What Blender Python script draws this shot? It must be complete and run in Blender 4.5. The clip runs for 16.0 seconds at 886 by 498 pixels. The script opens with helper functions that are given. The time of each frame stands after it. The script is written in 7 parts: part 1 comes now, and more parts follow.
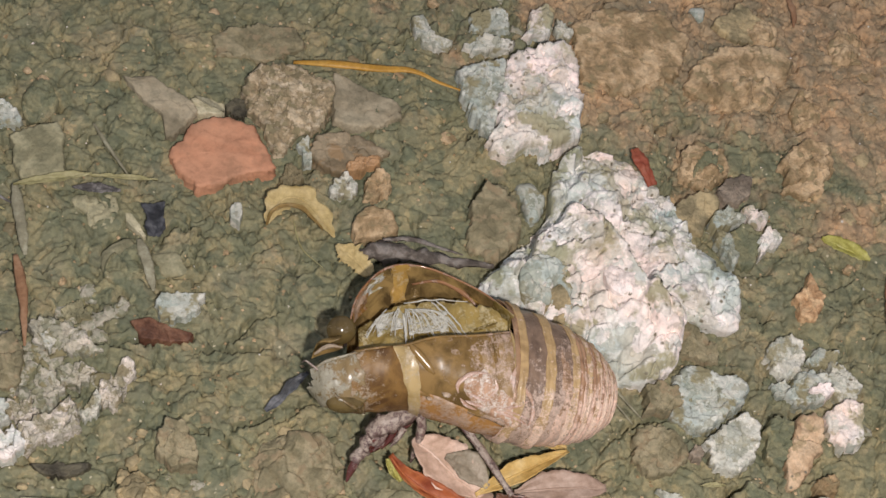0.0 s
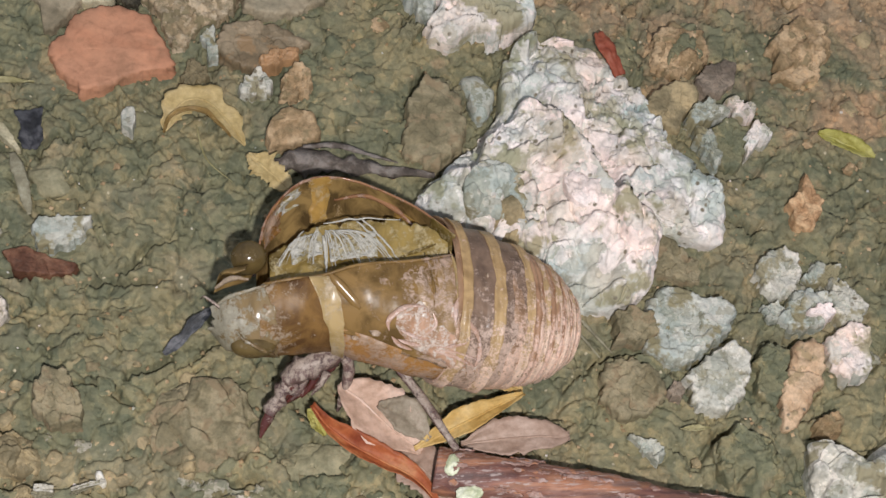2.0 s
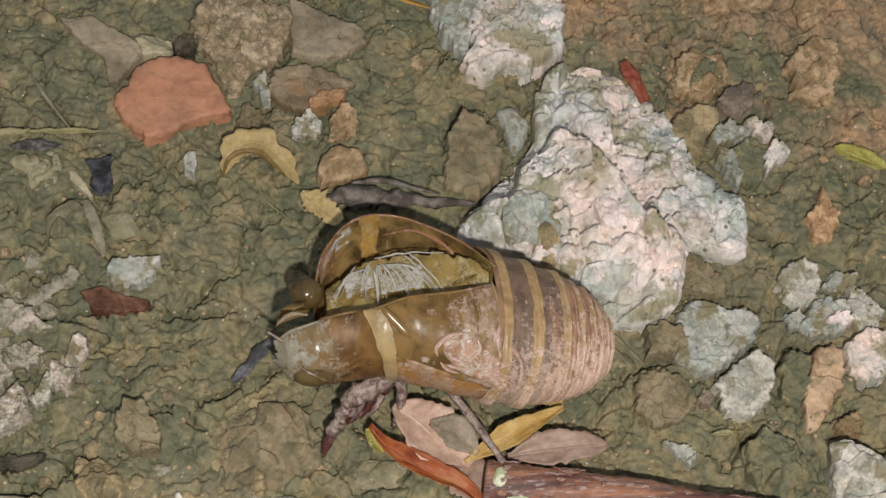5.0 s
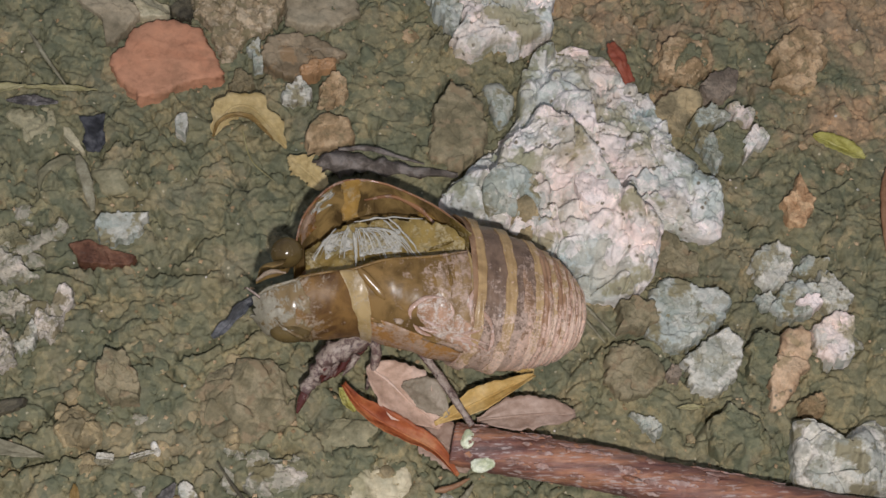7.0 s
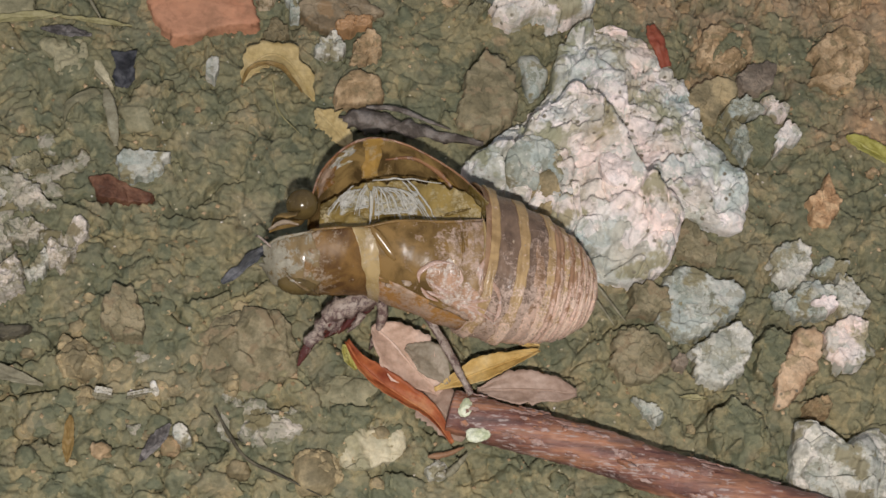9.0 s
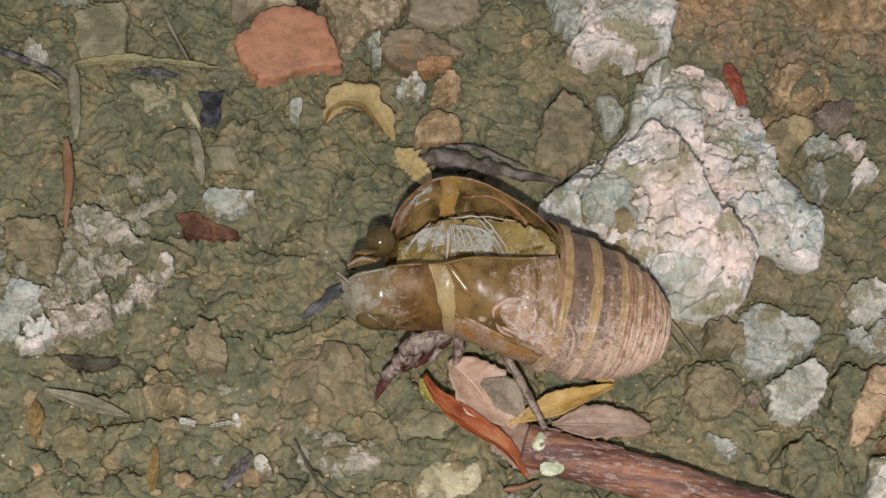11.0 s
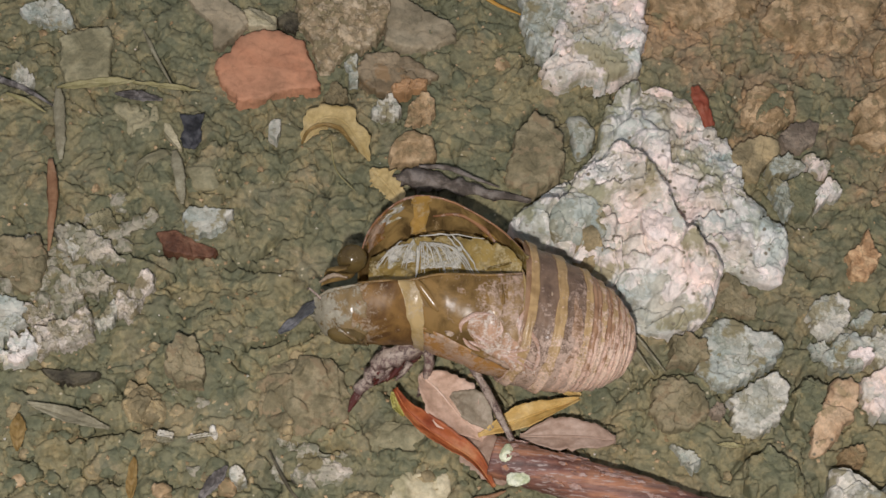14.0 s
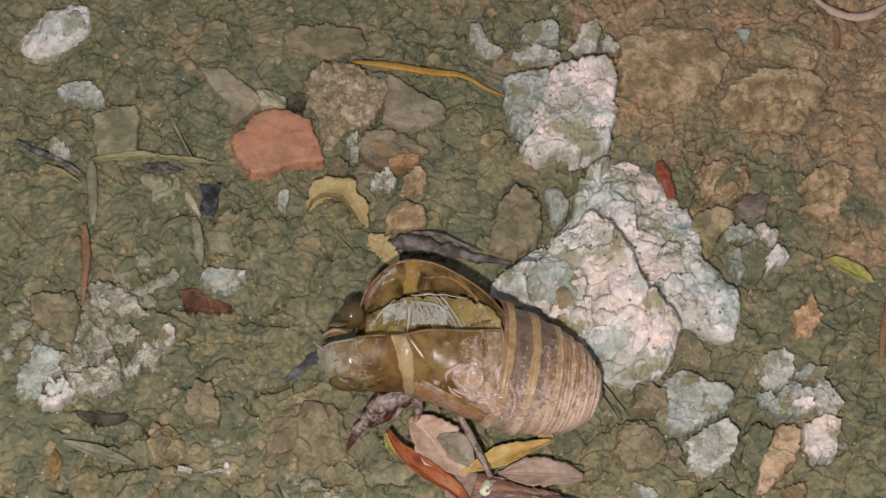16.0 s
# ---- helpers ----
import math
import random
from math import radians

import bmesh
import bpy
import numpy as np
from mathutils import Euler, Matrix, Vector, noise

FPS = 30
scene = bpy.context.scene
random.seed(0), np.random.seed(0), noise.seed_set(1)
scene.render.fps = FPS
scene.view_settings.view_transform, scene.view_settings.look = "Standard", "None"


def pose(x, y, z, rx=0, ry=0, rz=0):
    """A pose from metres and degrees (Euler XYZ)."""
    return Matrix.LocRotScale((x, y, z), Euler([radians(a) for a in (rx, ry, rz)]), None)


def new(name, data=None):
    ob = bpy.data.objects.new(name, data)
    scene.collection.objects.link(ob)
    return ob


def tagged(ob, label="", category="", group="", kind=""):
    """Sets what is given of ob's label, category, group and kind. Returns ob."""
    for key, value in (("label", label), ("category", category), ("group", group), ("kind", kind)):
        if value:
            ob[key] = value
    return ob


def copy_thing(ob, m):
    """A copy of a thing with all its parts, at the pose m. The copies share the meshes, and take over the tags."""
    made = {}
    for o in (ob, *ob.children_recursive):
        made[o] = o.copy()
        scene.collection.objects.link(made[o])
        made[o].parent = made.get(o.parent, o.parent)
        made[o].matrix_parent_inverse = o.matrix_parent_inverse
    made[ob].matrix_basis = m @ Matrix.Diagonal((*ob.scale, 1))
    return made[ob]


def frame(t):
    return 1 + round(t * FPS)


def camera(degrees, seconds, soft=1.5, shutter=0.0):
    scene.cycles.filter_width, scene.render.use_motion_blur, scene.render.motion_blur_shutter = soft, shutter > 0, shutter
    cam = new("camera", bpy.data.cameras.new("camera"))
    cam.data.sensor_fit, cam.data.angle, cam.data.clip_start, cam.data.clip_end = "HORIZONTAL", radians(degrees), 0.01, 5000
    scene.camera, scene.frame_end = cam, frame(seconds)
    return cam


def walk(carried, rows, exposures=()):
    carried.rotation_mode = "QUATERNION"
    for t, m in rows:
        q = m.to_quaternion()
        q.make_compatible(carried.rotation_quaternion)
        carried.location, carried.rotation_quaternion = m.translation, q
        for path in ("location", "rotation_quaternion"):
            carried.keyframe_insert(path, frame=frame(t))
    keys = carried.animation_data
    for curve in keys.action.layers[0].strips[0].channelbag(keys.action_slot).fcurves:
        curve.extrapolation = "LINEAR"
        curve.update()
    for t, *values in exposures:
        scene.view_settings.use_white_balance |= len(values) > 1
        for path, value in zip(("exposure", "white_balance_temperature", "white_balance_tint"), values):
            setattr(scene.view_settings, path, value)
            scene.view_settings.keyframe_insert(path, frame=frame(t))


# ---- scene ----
# The camera: a phone held over the ground at night, zoomed in.
cam = camera(29.3, 16.0, soft=1.5)
PATH = [
    (0, -0.02512, -0.08317, 0.14581, 33.544, -7.835, -4.112),
    (0.5, -0.02792, -0.08377, 0.14529, 32.305, -7.472, -4.470),
    (1, -0.02799, -0.07665, 0.13808, 31.709, -7.132, -4.363),
    (1.5, -0.02335, -0.07299, 0.12971, 31.086, -6.956, -4.278),
    (2, -0.01696, -0.06833, 0.12525, 30.163, -7.699, -5.618),
    (2.5, -0.01803, -0.06813, 0.12961, 29.683, -6.819, -6.284),
    (3, -0.01926, -0.06881, 0.13197, 29.269, -6.108, -5.869),
    (3.5, -0.01857, -0.06856, 0.13028, 29.045, -5.799, -5.945),
    (4, -0.01882, -0.06677, 0.13216, 29.108, -5.150, -6.670),
    (6.5, -0.01545, -0.07407, 0.14274, 29.099, -5.440, -5.518),
    (7, -0.01529, -0.07363, 0.14016, 28.785, -5.892, -4.320),
    (7.5, -0.01594, -0.07321, 0.13807, 28.222, -5.456, -3.672),
    (8, -0.01593, -0.07296, 0.13845, 27.861, -5.442, -3.307),
    (8.5, -0.01617, -0.07268, 0.13793, 27.703, -5.880, -1.549),
    (9, -0.01237, -0.07404, 0.13946, 27.319, -6.993, 1.120),
    (9.5, -0.01115, -0.07404, 0.14147, 27.899, -5.808, 3.079),
    (12, -0.00891, -0.07590, 0.14338, 28.389, -3.784, 2.517),
    (12.5, -0.00807, -0.07606, 0.14537, 28.568, -3.907, 2.993),
    (13, -0.00733, -0.07749, 0.14618, 29.006, -4.163, 2.707),
    (13.5, -0.00659, -0.07733, 0.14555, 28.834, -3.812, 2.631),
    (14, -0.00640, -0.07761, 0.14654, 29.048, -3.548, 3.012),
    (14.5, -0.00665, -0.07799, 0.15001, 29.025, -3.558, 3.297),
    (15, -0.00503, -0.07985, 0.15388, 29.661, -2.982, 2.714),
    (15.5, -0.00529, -0.08287, 0.15986, 30.168, -3.092, 2.942),
    (16, -0.00540, -0.08633, 0.16557, 30.497, -3.577, 3.412),
]
EXPOSURES = [(0, 0.3, 6300, 13), (0.5, 0.25, 6000, 12), (2, 0.27, 6100, 12), (2.5, 0.12, 6100, 12), (3, 0.02, 6100, 13), (3.5, 0.03, 6300, 11), (4, 0.03, 6400, 10), (6.5, -0.08, 6500, 13), (7, -0.11, 6050, 13), (7.7, 0, 6300, 10), (8.5, 0.06, 6300, 11), (9, 0.0, 6300, 12), (9.2, -0.02, 6200, 14), (9.4, -0.03, 5700, 28), (9.7, -0.03, 5700, 28), (10.4, 0, 6200, 16), (12, 0, 6450, 11), (14, 0, 6350, 13), (16, -0.05, 6350, 14)]
TORCH_AT = (-0.012, -0.100, 0.155)
TORCH_W = 1.14
walk(cam, [(t, pose(x, y, z, a, b, c)) for t, x, y, z, a, b, c in PATH], EXPOSURES)

# Night: an even sky glow added to fill the shadows, and the phone's torch low beside the lens.
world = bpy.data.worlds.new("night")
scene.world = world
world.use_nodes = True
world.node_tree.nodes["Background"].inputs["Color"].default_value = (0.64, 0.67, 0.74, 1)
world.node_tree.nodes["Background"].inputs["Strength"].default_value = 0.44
torch = new("torch", bpy.data.lights.new("torch", "POINT"))
torch.data.energy, torch.data.shadow_soft_size, torch.data.color = TORCH_W, 0.0025, (1.0, 0.945, 0.885)
torch.location = TORCH_AT

MM = 0.001


# ---- materials ----
def material(name):
    m = bpy.data.materials.new(name)
    m.use_nodes = True
    return m, m.node_tree, m.node_tree.nodes["Principled BSDF"]


def node(tree, kind, **values):
    n = tree.nodes.new(kind)
    for key, value in values.items():
        n.inputs[key].default_value = value
    return n


def ramp(tree, source, stops):
    r = tree.nodes.new("ShaderNodeValToRGB")
    while len(r.color_ramp.elements) < len(stops):
        r.color_ramp.elements.new(0.5)
    for e, (at, colour) in zip(r.color_ramp.elements, stops):
        e.position, e.color = at, (*colour, 1)
    tree.links.new(source, r.inputs[0])
    return r.outputs[0]


def mix(tree, fac, a, b, kind="MIX"):
    m = tree.nodes.new("ShaderNodeMix")
    m.data_type, m.blend_type = "RGBA", kind
    for socket, value in ((m.inputs[0], fac), (m.inputs[6], a), (m.inputs[7], b)):
        if isinstance(value, (int, float)):
            socket.default_value = value
        elif isinstance(value, tuple):
            socket.default_value = (*value, 1)
        else:
            tree.links.new(value, socket)
    return m.outputs[2]


def noise_tex(tree, per_mm, detail=4.0, rough=0.6, warp=0.0, space="Object", vary=True):
    """Fractal noise with so many waves to the millimetre, shifted from object to object."""
    co = tree.nodes.new("ShaderNodeTexCoord").outputs[space]
    if vary:
        info = tree.nodes.new("ShaderNodeObjectInfo")
        add = tree.nodes.new("ShaderNodeVectorMath")
        add.operation = "ADD"
        tree.links.new(co, add.inputs[0])
        tree.links.new(info.outputs["Random"], add.inputs[1])
        co = add.outputs[0]
    n = node(tree, "ShaderNodeTexNoise", Scale=per_mm * 1000, Detail=detail, Roughness=rough, Distortion=warp)
    tree.links.new(co, n.inputs["Vector"])
    return n.outputs["Fac"]


def relief(tree, bsdf, source, depth_mm, strength=1.0, after=None):
    b = node(tree, "ShaderNodeBump", Strength=strength, Distance=depth_mm * MM)
    tree.links.new(source, b.inputs["Height"])
    if after:
        tree.links.new(after, b.inputs["Normal"])
    tree.links.new(b.outputs[0], bsdf.inputs["Normal"])
    return b.outputs[0]


def mineral(name, dark, mid, light, per_mm=0.25, spots=None, rough=0.8, depth=0.25, spec=0.3, earth=0.0, patches=None, pits=0.0, cast=None):
    """Stone or soil: patches, blotches and grain, with odd stains of another colour and some earth on it."""
    m, tree, bsdf = material(name)
    broad, middle, fine = noise_tex(tree, per_mm, 4, 0.62, 0.4), noise_tex(tree, per_mm * 3, 4, 0.65), noise_tex(tree, per_mm * 10, 5, 0.75)
    colour = ramp(tree, broad, [(0.40, dark), (0.49, mid), (0.58, light)])
    if patches:
        co = tree.nodes.new("ShaderNodeTexCoord").outputs["Object"]
        bend = tree.nodes.new("ShaderNodeVectorMath")
        bend.operation = "MULTIPLY_ADD"
        jitter = node(tree, "ShaderNodeTexNoise", Scale=per_mm * 3500, Detail=4.0, Roughness=0.65)
        tree.links.new(co, jitter.inputs["Vector"])
        tree.links.new(jitter.outputs["Color"], bend.inputs[0])
        bend.inputs[1].default_value = (0.0007 / per_mm,) * 3
        tree.links.new(co, bend.inputs[2])
        for scale, share in ((1.7, 0.75), (4.5, 0.5)):
            piece = node(tree, "ShaderNodeTexVoronoi", Scale=per_mm * 1000 * scale)
            piece.feature = "SMOOTH_F1"
            piece.inputs["Smoothness"].default_value = 0.12
            tree.links.new(bend.outputs[0], piece.inputs["Vector"])
            tints = [(0.30 + 0.42 * n / (len(patches) - 1), c) for n, c in enumerate(patches)]
            colour = mix(tree, share, colour, ramp(tree, piece.outputs["Color"], tints))
    blotch = ramp(tree, middle, [(0.37, (0.76, 0.78, 0.77)), (0.5, (1, 1, 1)), (0.63, (1.14, 1.11, 1.09))])
    grain = ramp(tree, fine, [(0.33, (0.76, 0.76, 0.74)), (0.50, (1, 1, 1)), (0.68, (1.14, 1.13, 1.11))])
    colour = mix(tree, 0.8, mix(tree, 0.8, colour, blotch, "MULTIPLY"), grain, "MULTIPLY")
    if spots:
        where = ramp(tree, noise_tex(tree, per_mm * 1.7, 4, 0.6), [(0.55, (0, 0, 0)), (0.61, (1, 1, 1))])
        colour = mix(tree, where, colour, spots)
    if cast:
        colour = mix(tree, 1.0, colour, ramp(tree, noise_tex(tree, 0.085, 3, 0.55, 0.3), [(0.40, cast[0]), (0.50, (1, 1, 1)), (0.60, cast[1])]), "MULTIPLY")
    bsdf.inputs["Roughness"].default_value = rough
    bsdf.inputs["Specular IOR Level"].default_value = spec
    first = relief(tree, bsdf, middle, depth * 0.7, 0.6)
    relief(tree, bsdf, fine, depth * 0.22, 0.7, first)
    if pits:
        # Dark dots stand in for small holes, their darkness put into the colour.
        dark_dots = node(tree, "ShaderNodeTexVoronoi", Scale=pits * 1000, Randomness=1.0)
        tree.links.new(tree.nodes.new("ShaderNodeTexCoord").outputs["Object"], dark_dots.inputs["Vector"])
        dot = ramp(tree, dark_dots.outputs["Distance"], [(0.14, (1, 1, 1)), (0.24, (0, 0, 0))])
        some = ramp(tree, noise_tex(tree, pits * 0.35, 3, 0.6), [(0.48, (0, 0, 0)), (0.56, (1, 1, 1))])
        colour = mix(tree, mix(tree, 1.0, dot, some, "MULTIPLY"), colour, (0.17, 0.145, 0.10))
    if earth:
        caught = ramp(tree, noise_tex(tree, per_mm * 5, 4, 0.6), [(0.33, (earth, earth, earth)), (0.43, (0, 0, 0))])
        colour = mix(tree, caught, colour, (0.19, 0.16, 0.095))
    tree.links.new(colour, bsdf.inputs["Base Color"])
    return m


def plant(name, dark, mid, light, per_mm=0.5, rough=0.55, veins=0.0, through_light=0.25):
    """Dry leaf, straw or stem: blotches, fine fibres, some light through it."""
    m, tree, bsdf = material(name)
    colour = ramp(tree, noise_tex(tree, per_mm, 4, 0.65), [(0.3, dark), (0.5, mid), (0.7, light)])
    fibre = ramp(tree, noise_tex(tree, per_mm * 6, 4, 0.7), [(0.3, (0.6, 0.55, 0.5)), (0.6, (1, 1, 1))])
    colour = mix(tree, 0.6, colour, fibre, "MULTIPLY")
    tree.links.new(colour, bsdf.inputs["Base Color"])
    bsdf.inputs["Roughness"].default_value = rough
    bsdf.inputs["Specular IOR Level"].default_value = 0.35
    relief(tree, bsdf, noise_tex(tree, per_mm * 4, 4), 0.12, 0.8)
    if through_light:
        glow = tree.nodes.new("ShaderNodeBsdfTranslucent")
        tree.links.new(colour, glow.inputs["Color"])
        both = node(tree, "ShaderNodeMixShader", Fac=through_light)
        tree.links.new(bsdf.outputs[0], both.inputs[1])
        tree.links.new(glow.outputs[0], both.inputs[2])
        tree.links.new(both.outputs[0], tree.nodes["Material Output"].inputs["Surface"])
    return m


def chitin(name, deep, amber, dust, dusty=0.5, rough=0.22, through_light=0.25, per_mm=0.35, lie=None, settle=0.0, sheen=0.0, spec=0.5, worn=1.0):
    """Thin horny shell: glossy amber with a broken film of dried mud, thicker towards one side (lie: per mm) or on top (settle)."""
    m, tree, bsdf = material(name)
    colour = ramp(tree, noise_tex(tree, per_mm * 0.7, 4, 0.6, 0.6), [(0.36, deep), (0.60, amber)])
    level = 0.5 + (0.5 - dusty) * 0.32
    where = mix(tree, 0.45, noise_tex(tree, per_mm * 1.6, 4, 0.6, 0.4), noise_tex(tree, per_mm * 8, 5, 0.75, 0.3))
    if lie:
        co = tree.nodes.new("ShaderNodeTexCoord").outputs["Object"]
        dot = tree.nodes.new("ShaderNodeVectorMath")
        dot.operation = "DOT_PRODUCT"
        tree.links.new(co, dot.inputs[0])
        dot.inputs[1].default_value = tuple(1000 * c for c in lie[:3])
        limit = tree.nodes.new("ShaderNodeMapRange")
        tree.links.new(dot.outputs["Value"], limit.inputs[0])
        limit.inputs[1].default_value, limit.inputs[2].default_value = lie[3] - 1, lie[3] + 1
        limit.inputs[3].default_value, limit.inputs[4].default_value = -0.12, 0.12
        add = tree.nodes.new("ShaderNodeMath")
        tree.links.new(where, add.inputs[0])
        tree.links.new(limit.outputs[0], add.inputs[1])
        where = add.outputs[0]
    if settle:
        up = tree.nodes.new("ShaderNodeSeparateXYZ")
        tree.links.new(tree.nodes.new("ShaderNodeNewGeometry").outputs["Normal"], up.inputs[0])
        add = tree.nodes.new("ShaderNodeMath")
        add.operation = "MULTIPLY_ADD"
        tree.links.new(up.outputs[2], add.inputs[0])
        add.inputs[1].default_value = settle
        tree.links.new(where, add.inputs[2])
        where = add.outputs[0]
    film = ramp(tree, where, [(level - 0.03, (0, 0, 0)), (level + 0.05, (1, 1, 1))])
    mud = ramp(tree, noise_tex(tree, per_mm * 5, 4, 0.7), [(0.3, tuple(c * 0.6 for c in dust)), (0.65, dust)])
    colour = mix(tree, film, colour, mud)
    tree.links.new(colour, bsdf.inputs["Base Color"])
    gloss = tree.nodes.new("ShaderNodeMapRange")
    tree.links.new(film, gloss.inputs[0])
    gloss.inputs[3].default_value, gloss.inputs[4].default_value = rough, max(rough, 0.5 - sheen)
    tree.links.new(gloss.outputs[0], bsdf.inputs["Roughness"])
    bsdf.inputs["IOR"].default_value = 1.58
    bsdf.inputs["Specular IOR Level"].default_value = spec
    first = relief(tree, bsdf, noise_tex(tree, per_mm * 2, 4, 0.6), 0.06 * worn, min(0.22 * worn, 1.0))
    relief(tree, bsdf, mix(tree, 0.5, film, mud), 0.07, 0.6, first)
    glow = tree.nodes.new("ShaderNodeBsdfTranslucent")
    tree.links.new(colour, glow.inputs["Color"])
    both = node(tree, "ShaderNodeMixShader", Fac=through_light)
    tree.links.new(bsdf.outputs[0], both.inputs[1])
    tree.links.new(glow.outputs[0], both.inputs[2])
    tree.links.new(both.outputs[0], tree.nodes["Material Output"].inputs["Surface"])
    return m


def soil():
    """Damp olive loam that turns to a patch of ochre earth, with crumbs, grit and pale specks."""
    m, tree, bsdf = material("soil")
    broad, crumb = noise_tex(tree, 0.07, 4, 0.6, 0.5, vary=False), noise_tex(tree, 0.55, 5, 0.7, vary=False)
    fine = noise_tex(tree, 2.6, 5, 0.75, vary=False)
    olive = ramp(tree, crumb, [(0.30, (0.152, 0.143, 0.081)), (0.5, (0.182, 0.171, 0.098)), (0.70, (0.218, 0.203, 0.119))])
    ochre = ramp(tree, crumb, [(0.28, (0.215, 0.150, 0.088)), (0.5, (0.300, 0.212, 0.126)), (0.72, (0.390, 0.282, 0.175))])
    tan = ramp(tree, crumb, [(0.28, (0.172, 0.154, 0.090)), (0.5, (0.207, 0.184, 0.110)), (0.72, (0.250, 0.220, 0.136))])
    co = tree.nodes.new("ShaderNodeTexCoord").outputs["Object"]
    far = tree.nodes.new("ShaderNodeVectorMath")
    far.operation = "DISTANCE"
    tree.links.new(co, far.inputs[0])
    far.inputs[1].default_value = (0.055, 0.070, 0)
    total = tree.nodes.new("ShaderNodeMath")
    total.operation = "MULTIPLY_ADD"
    tree.links.new(far.outputs["Value"], total.inputs[0])
    total.inputs[1].default_value = -7.0
    tree.links.new(mix(tree, 0.62, broad, noise_tex(tree, 0.15, 5, 0.62, 0.5, vary=False)), total.inputs[2])
    patch = ramp(tree, total.outputs[0], [(0.0, (0, 0, 0)), (1.0, (0, 0, 0))])
    scaled = tree.nodes.new("ShaderNodeMapRange")
    tree.links.new(total.outputs[0], scaled.inputs[0])
    scaled.inputs[1].default_value, scaled.inputs[2].default_value = 0.10, 0.20
    tree.links.new(scaled.outputs[0], patch.node.inputs[0])
    patch.node.color_ramp.elements[1].color = (1, 1, 1, 1)
    lumps = ramp(tree, noise_tex(tree, 0.16, 3, 0.55, 0.3, vary=False), [(0.52, (0, 0, 0)), (0.62, (1, 1, 1))])
    colour = mix(tree, patch, mix(tree, lumps, olive, tan), ochre)
    grain = ramp(tree, fine, [(0.28, (0.80, 0.81, 0.82)), (0.5, (1, 1, 1)), (0.75, (1.20, 1.18, 1.15))])
    colour = mix(tree, 0.7, colour, grain, "MULTIPLY")
    for scale, low, high in ((190.0, (0.88, 0.92, 0.92), (1.12, 1.07, 1.02)), (460.0, (0.82, 0.87, 0.88), (1.22, 1.15, 1.10)), (1100.0, (0.84, 0.87, 0.88), (1.20, 1.15, 1.10)), (2300.0, (0.88, 0.89, 0.89), (1.15, 1.13, 1.11))):
        warped = tree.nodes.new("ShaderNodeVectorMath")
        warped.operation = "MULTIPLY_ADD"
        jitter = node(tree, "ShaderNodeTexNoise", Scale=scale * 2, Detail=2.0)
        tree.links.new(co, jitter.inputs["Vector"])
        tree.links.new(jitter.outputs["Color"], warped.inputs[0])
        warped.inputs[1].default_value = (0.6 / scale,) * 3
        tree.links.new(co, warped.inputs[2])
        tone = node(tree, "ShaderNodeTexVoronoi", Scale=scale)
        tree.links.new(warped.outputs[0], tone.inputs["Vector"])
        colour = mix(tree, 0.9, colour, ramp(tree, tone.outputs["Color"], [(0.25, low), (0.5, (1, 1, 1)), (0.75, high)]), "MULTIPLY")
    v = node(tree, "ShaderNodeTexVoronoi", Scale=900.0)
    tree.links.new(co, v.inputs["Vector"])
    speck = ramp(tree, v.outputs["Distance"], [(0.10, (1, 1, 1)), (0.16, (0, 0, 0))])
    few = ramp(tree, noise_tex(tree, 0.4, 2, vary=False), [(0.58, (0, 0, 0)), (0.62, (1, 1, 1))])
    colour = mix(tree, mix(tree, 1.0, speck, few, "MULTIPLY"), colour, (0.50, 0.44, 0.30))
    tree.links.new(colour, bsdf.inputs["Base Color"])
    bsdf.inputs["Roughness"].default_value = 0.72
    bsdf.inputs["Specular IOR Level"].default_value = 0.35
    first = relief(tree, bsdf, crumb, 0.18, 0.5)
    for scale, depth in ((800.0, 0.10), (1900.0, 0.09)):
        grains = node(tree, "ShaderNodeTexVoronoi", Scale=scale)
        tree.links.new(warped.outputs[0], grains.inputs["Vector"])
        round_off = ramp(tree, grains.outputs["Distance"], [(0.0, (1, 1, 1)), (0.75, (0, 0, 0))])
        first = relief(tree, bsdf, round_off, depth, 0.55, first)
    relief(tree, bsdf, fine, 0.10, 0.8, first)
    return m


M_SOIL = soil()
M_PALE = mineral("pale_limestone", (0.42, 0.45, 0.42), (0.64, 0.59, 0.53), (0.80, 0.69, 0.63), 0.13, (0.34, 0.31, 0.20), 0.7, 0.5, earth=0.22, pits=0.9, patches=[(0.40, 0.36, 0.26), (0.46, 0.50, 0.47), (0.60, 0.58, 0.51), (0.74, 0.65, 0.58), (0.86, 0.74, 0.69)], cast=((0.87, 0.95, 0.97), (1.04, 0.97, 0.95)))
M_CRUST = mineral("crumbly_crust", (0.17, 0.158, 0.095), (0.24, 0.228, 0.155), (0.38, 0.345, 0.27), 0.22, (0.20, 0.17, 0.09), 0.8, 0.45, earth=0.45, patches=[(0.16, 0.148, 0.084), (0.205, 0.195, 0.122), (0.26, 0.258, 0.188), (0.33, 0.325, 0.25), (0.52, 0.46, 0.385)])
M_CRUSTPALE = mineral("pale_crust", (0.26, 0.232, 0.150), (0.42, 0.375, 0.292), (0.60, 0.53, 0.45), 0.35, (0.24, 0.20, 0.12), 0.8, 0.45, earth=0.5, patches=[(0.22, 0.195, 0.118), (0.36, 0.325, 0.245), (0.53, 0.465, 0.39), (0.68, 0.60, 0.535)])
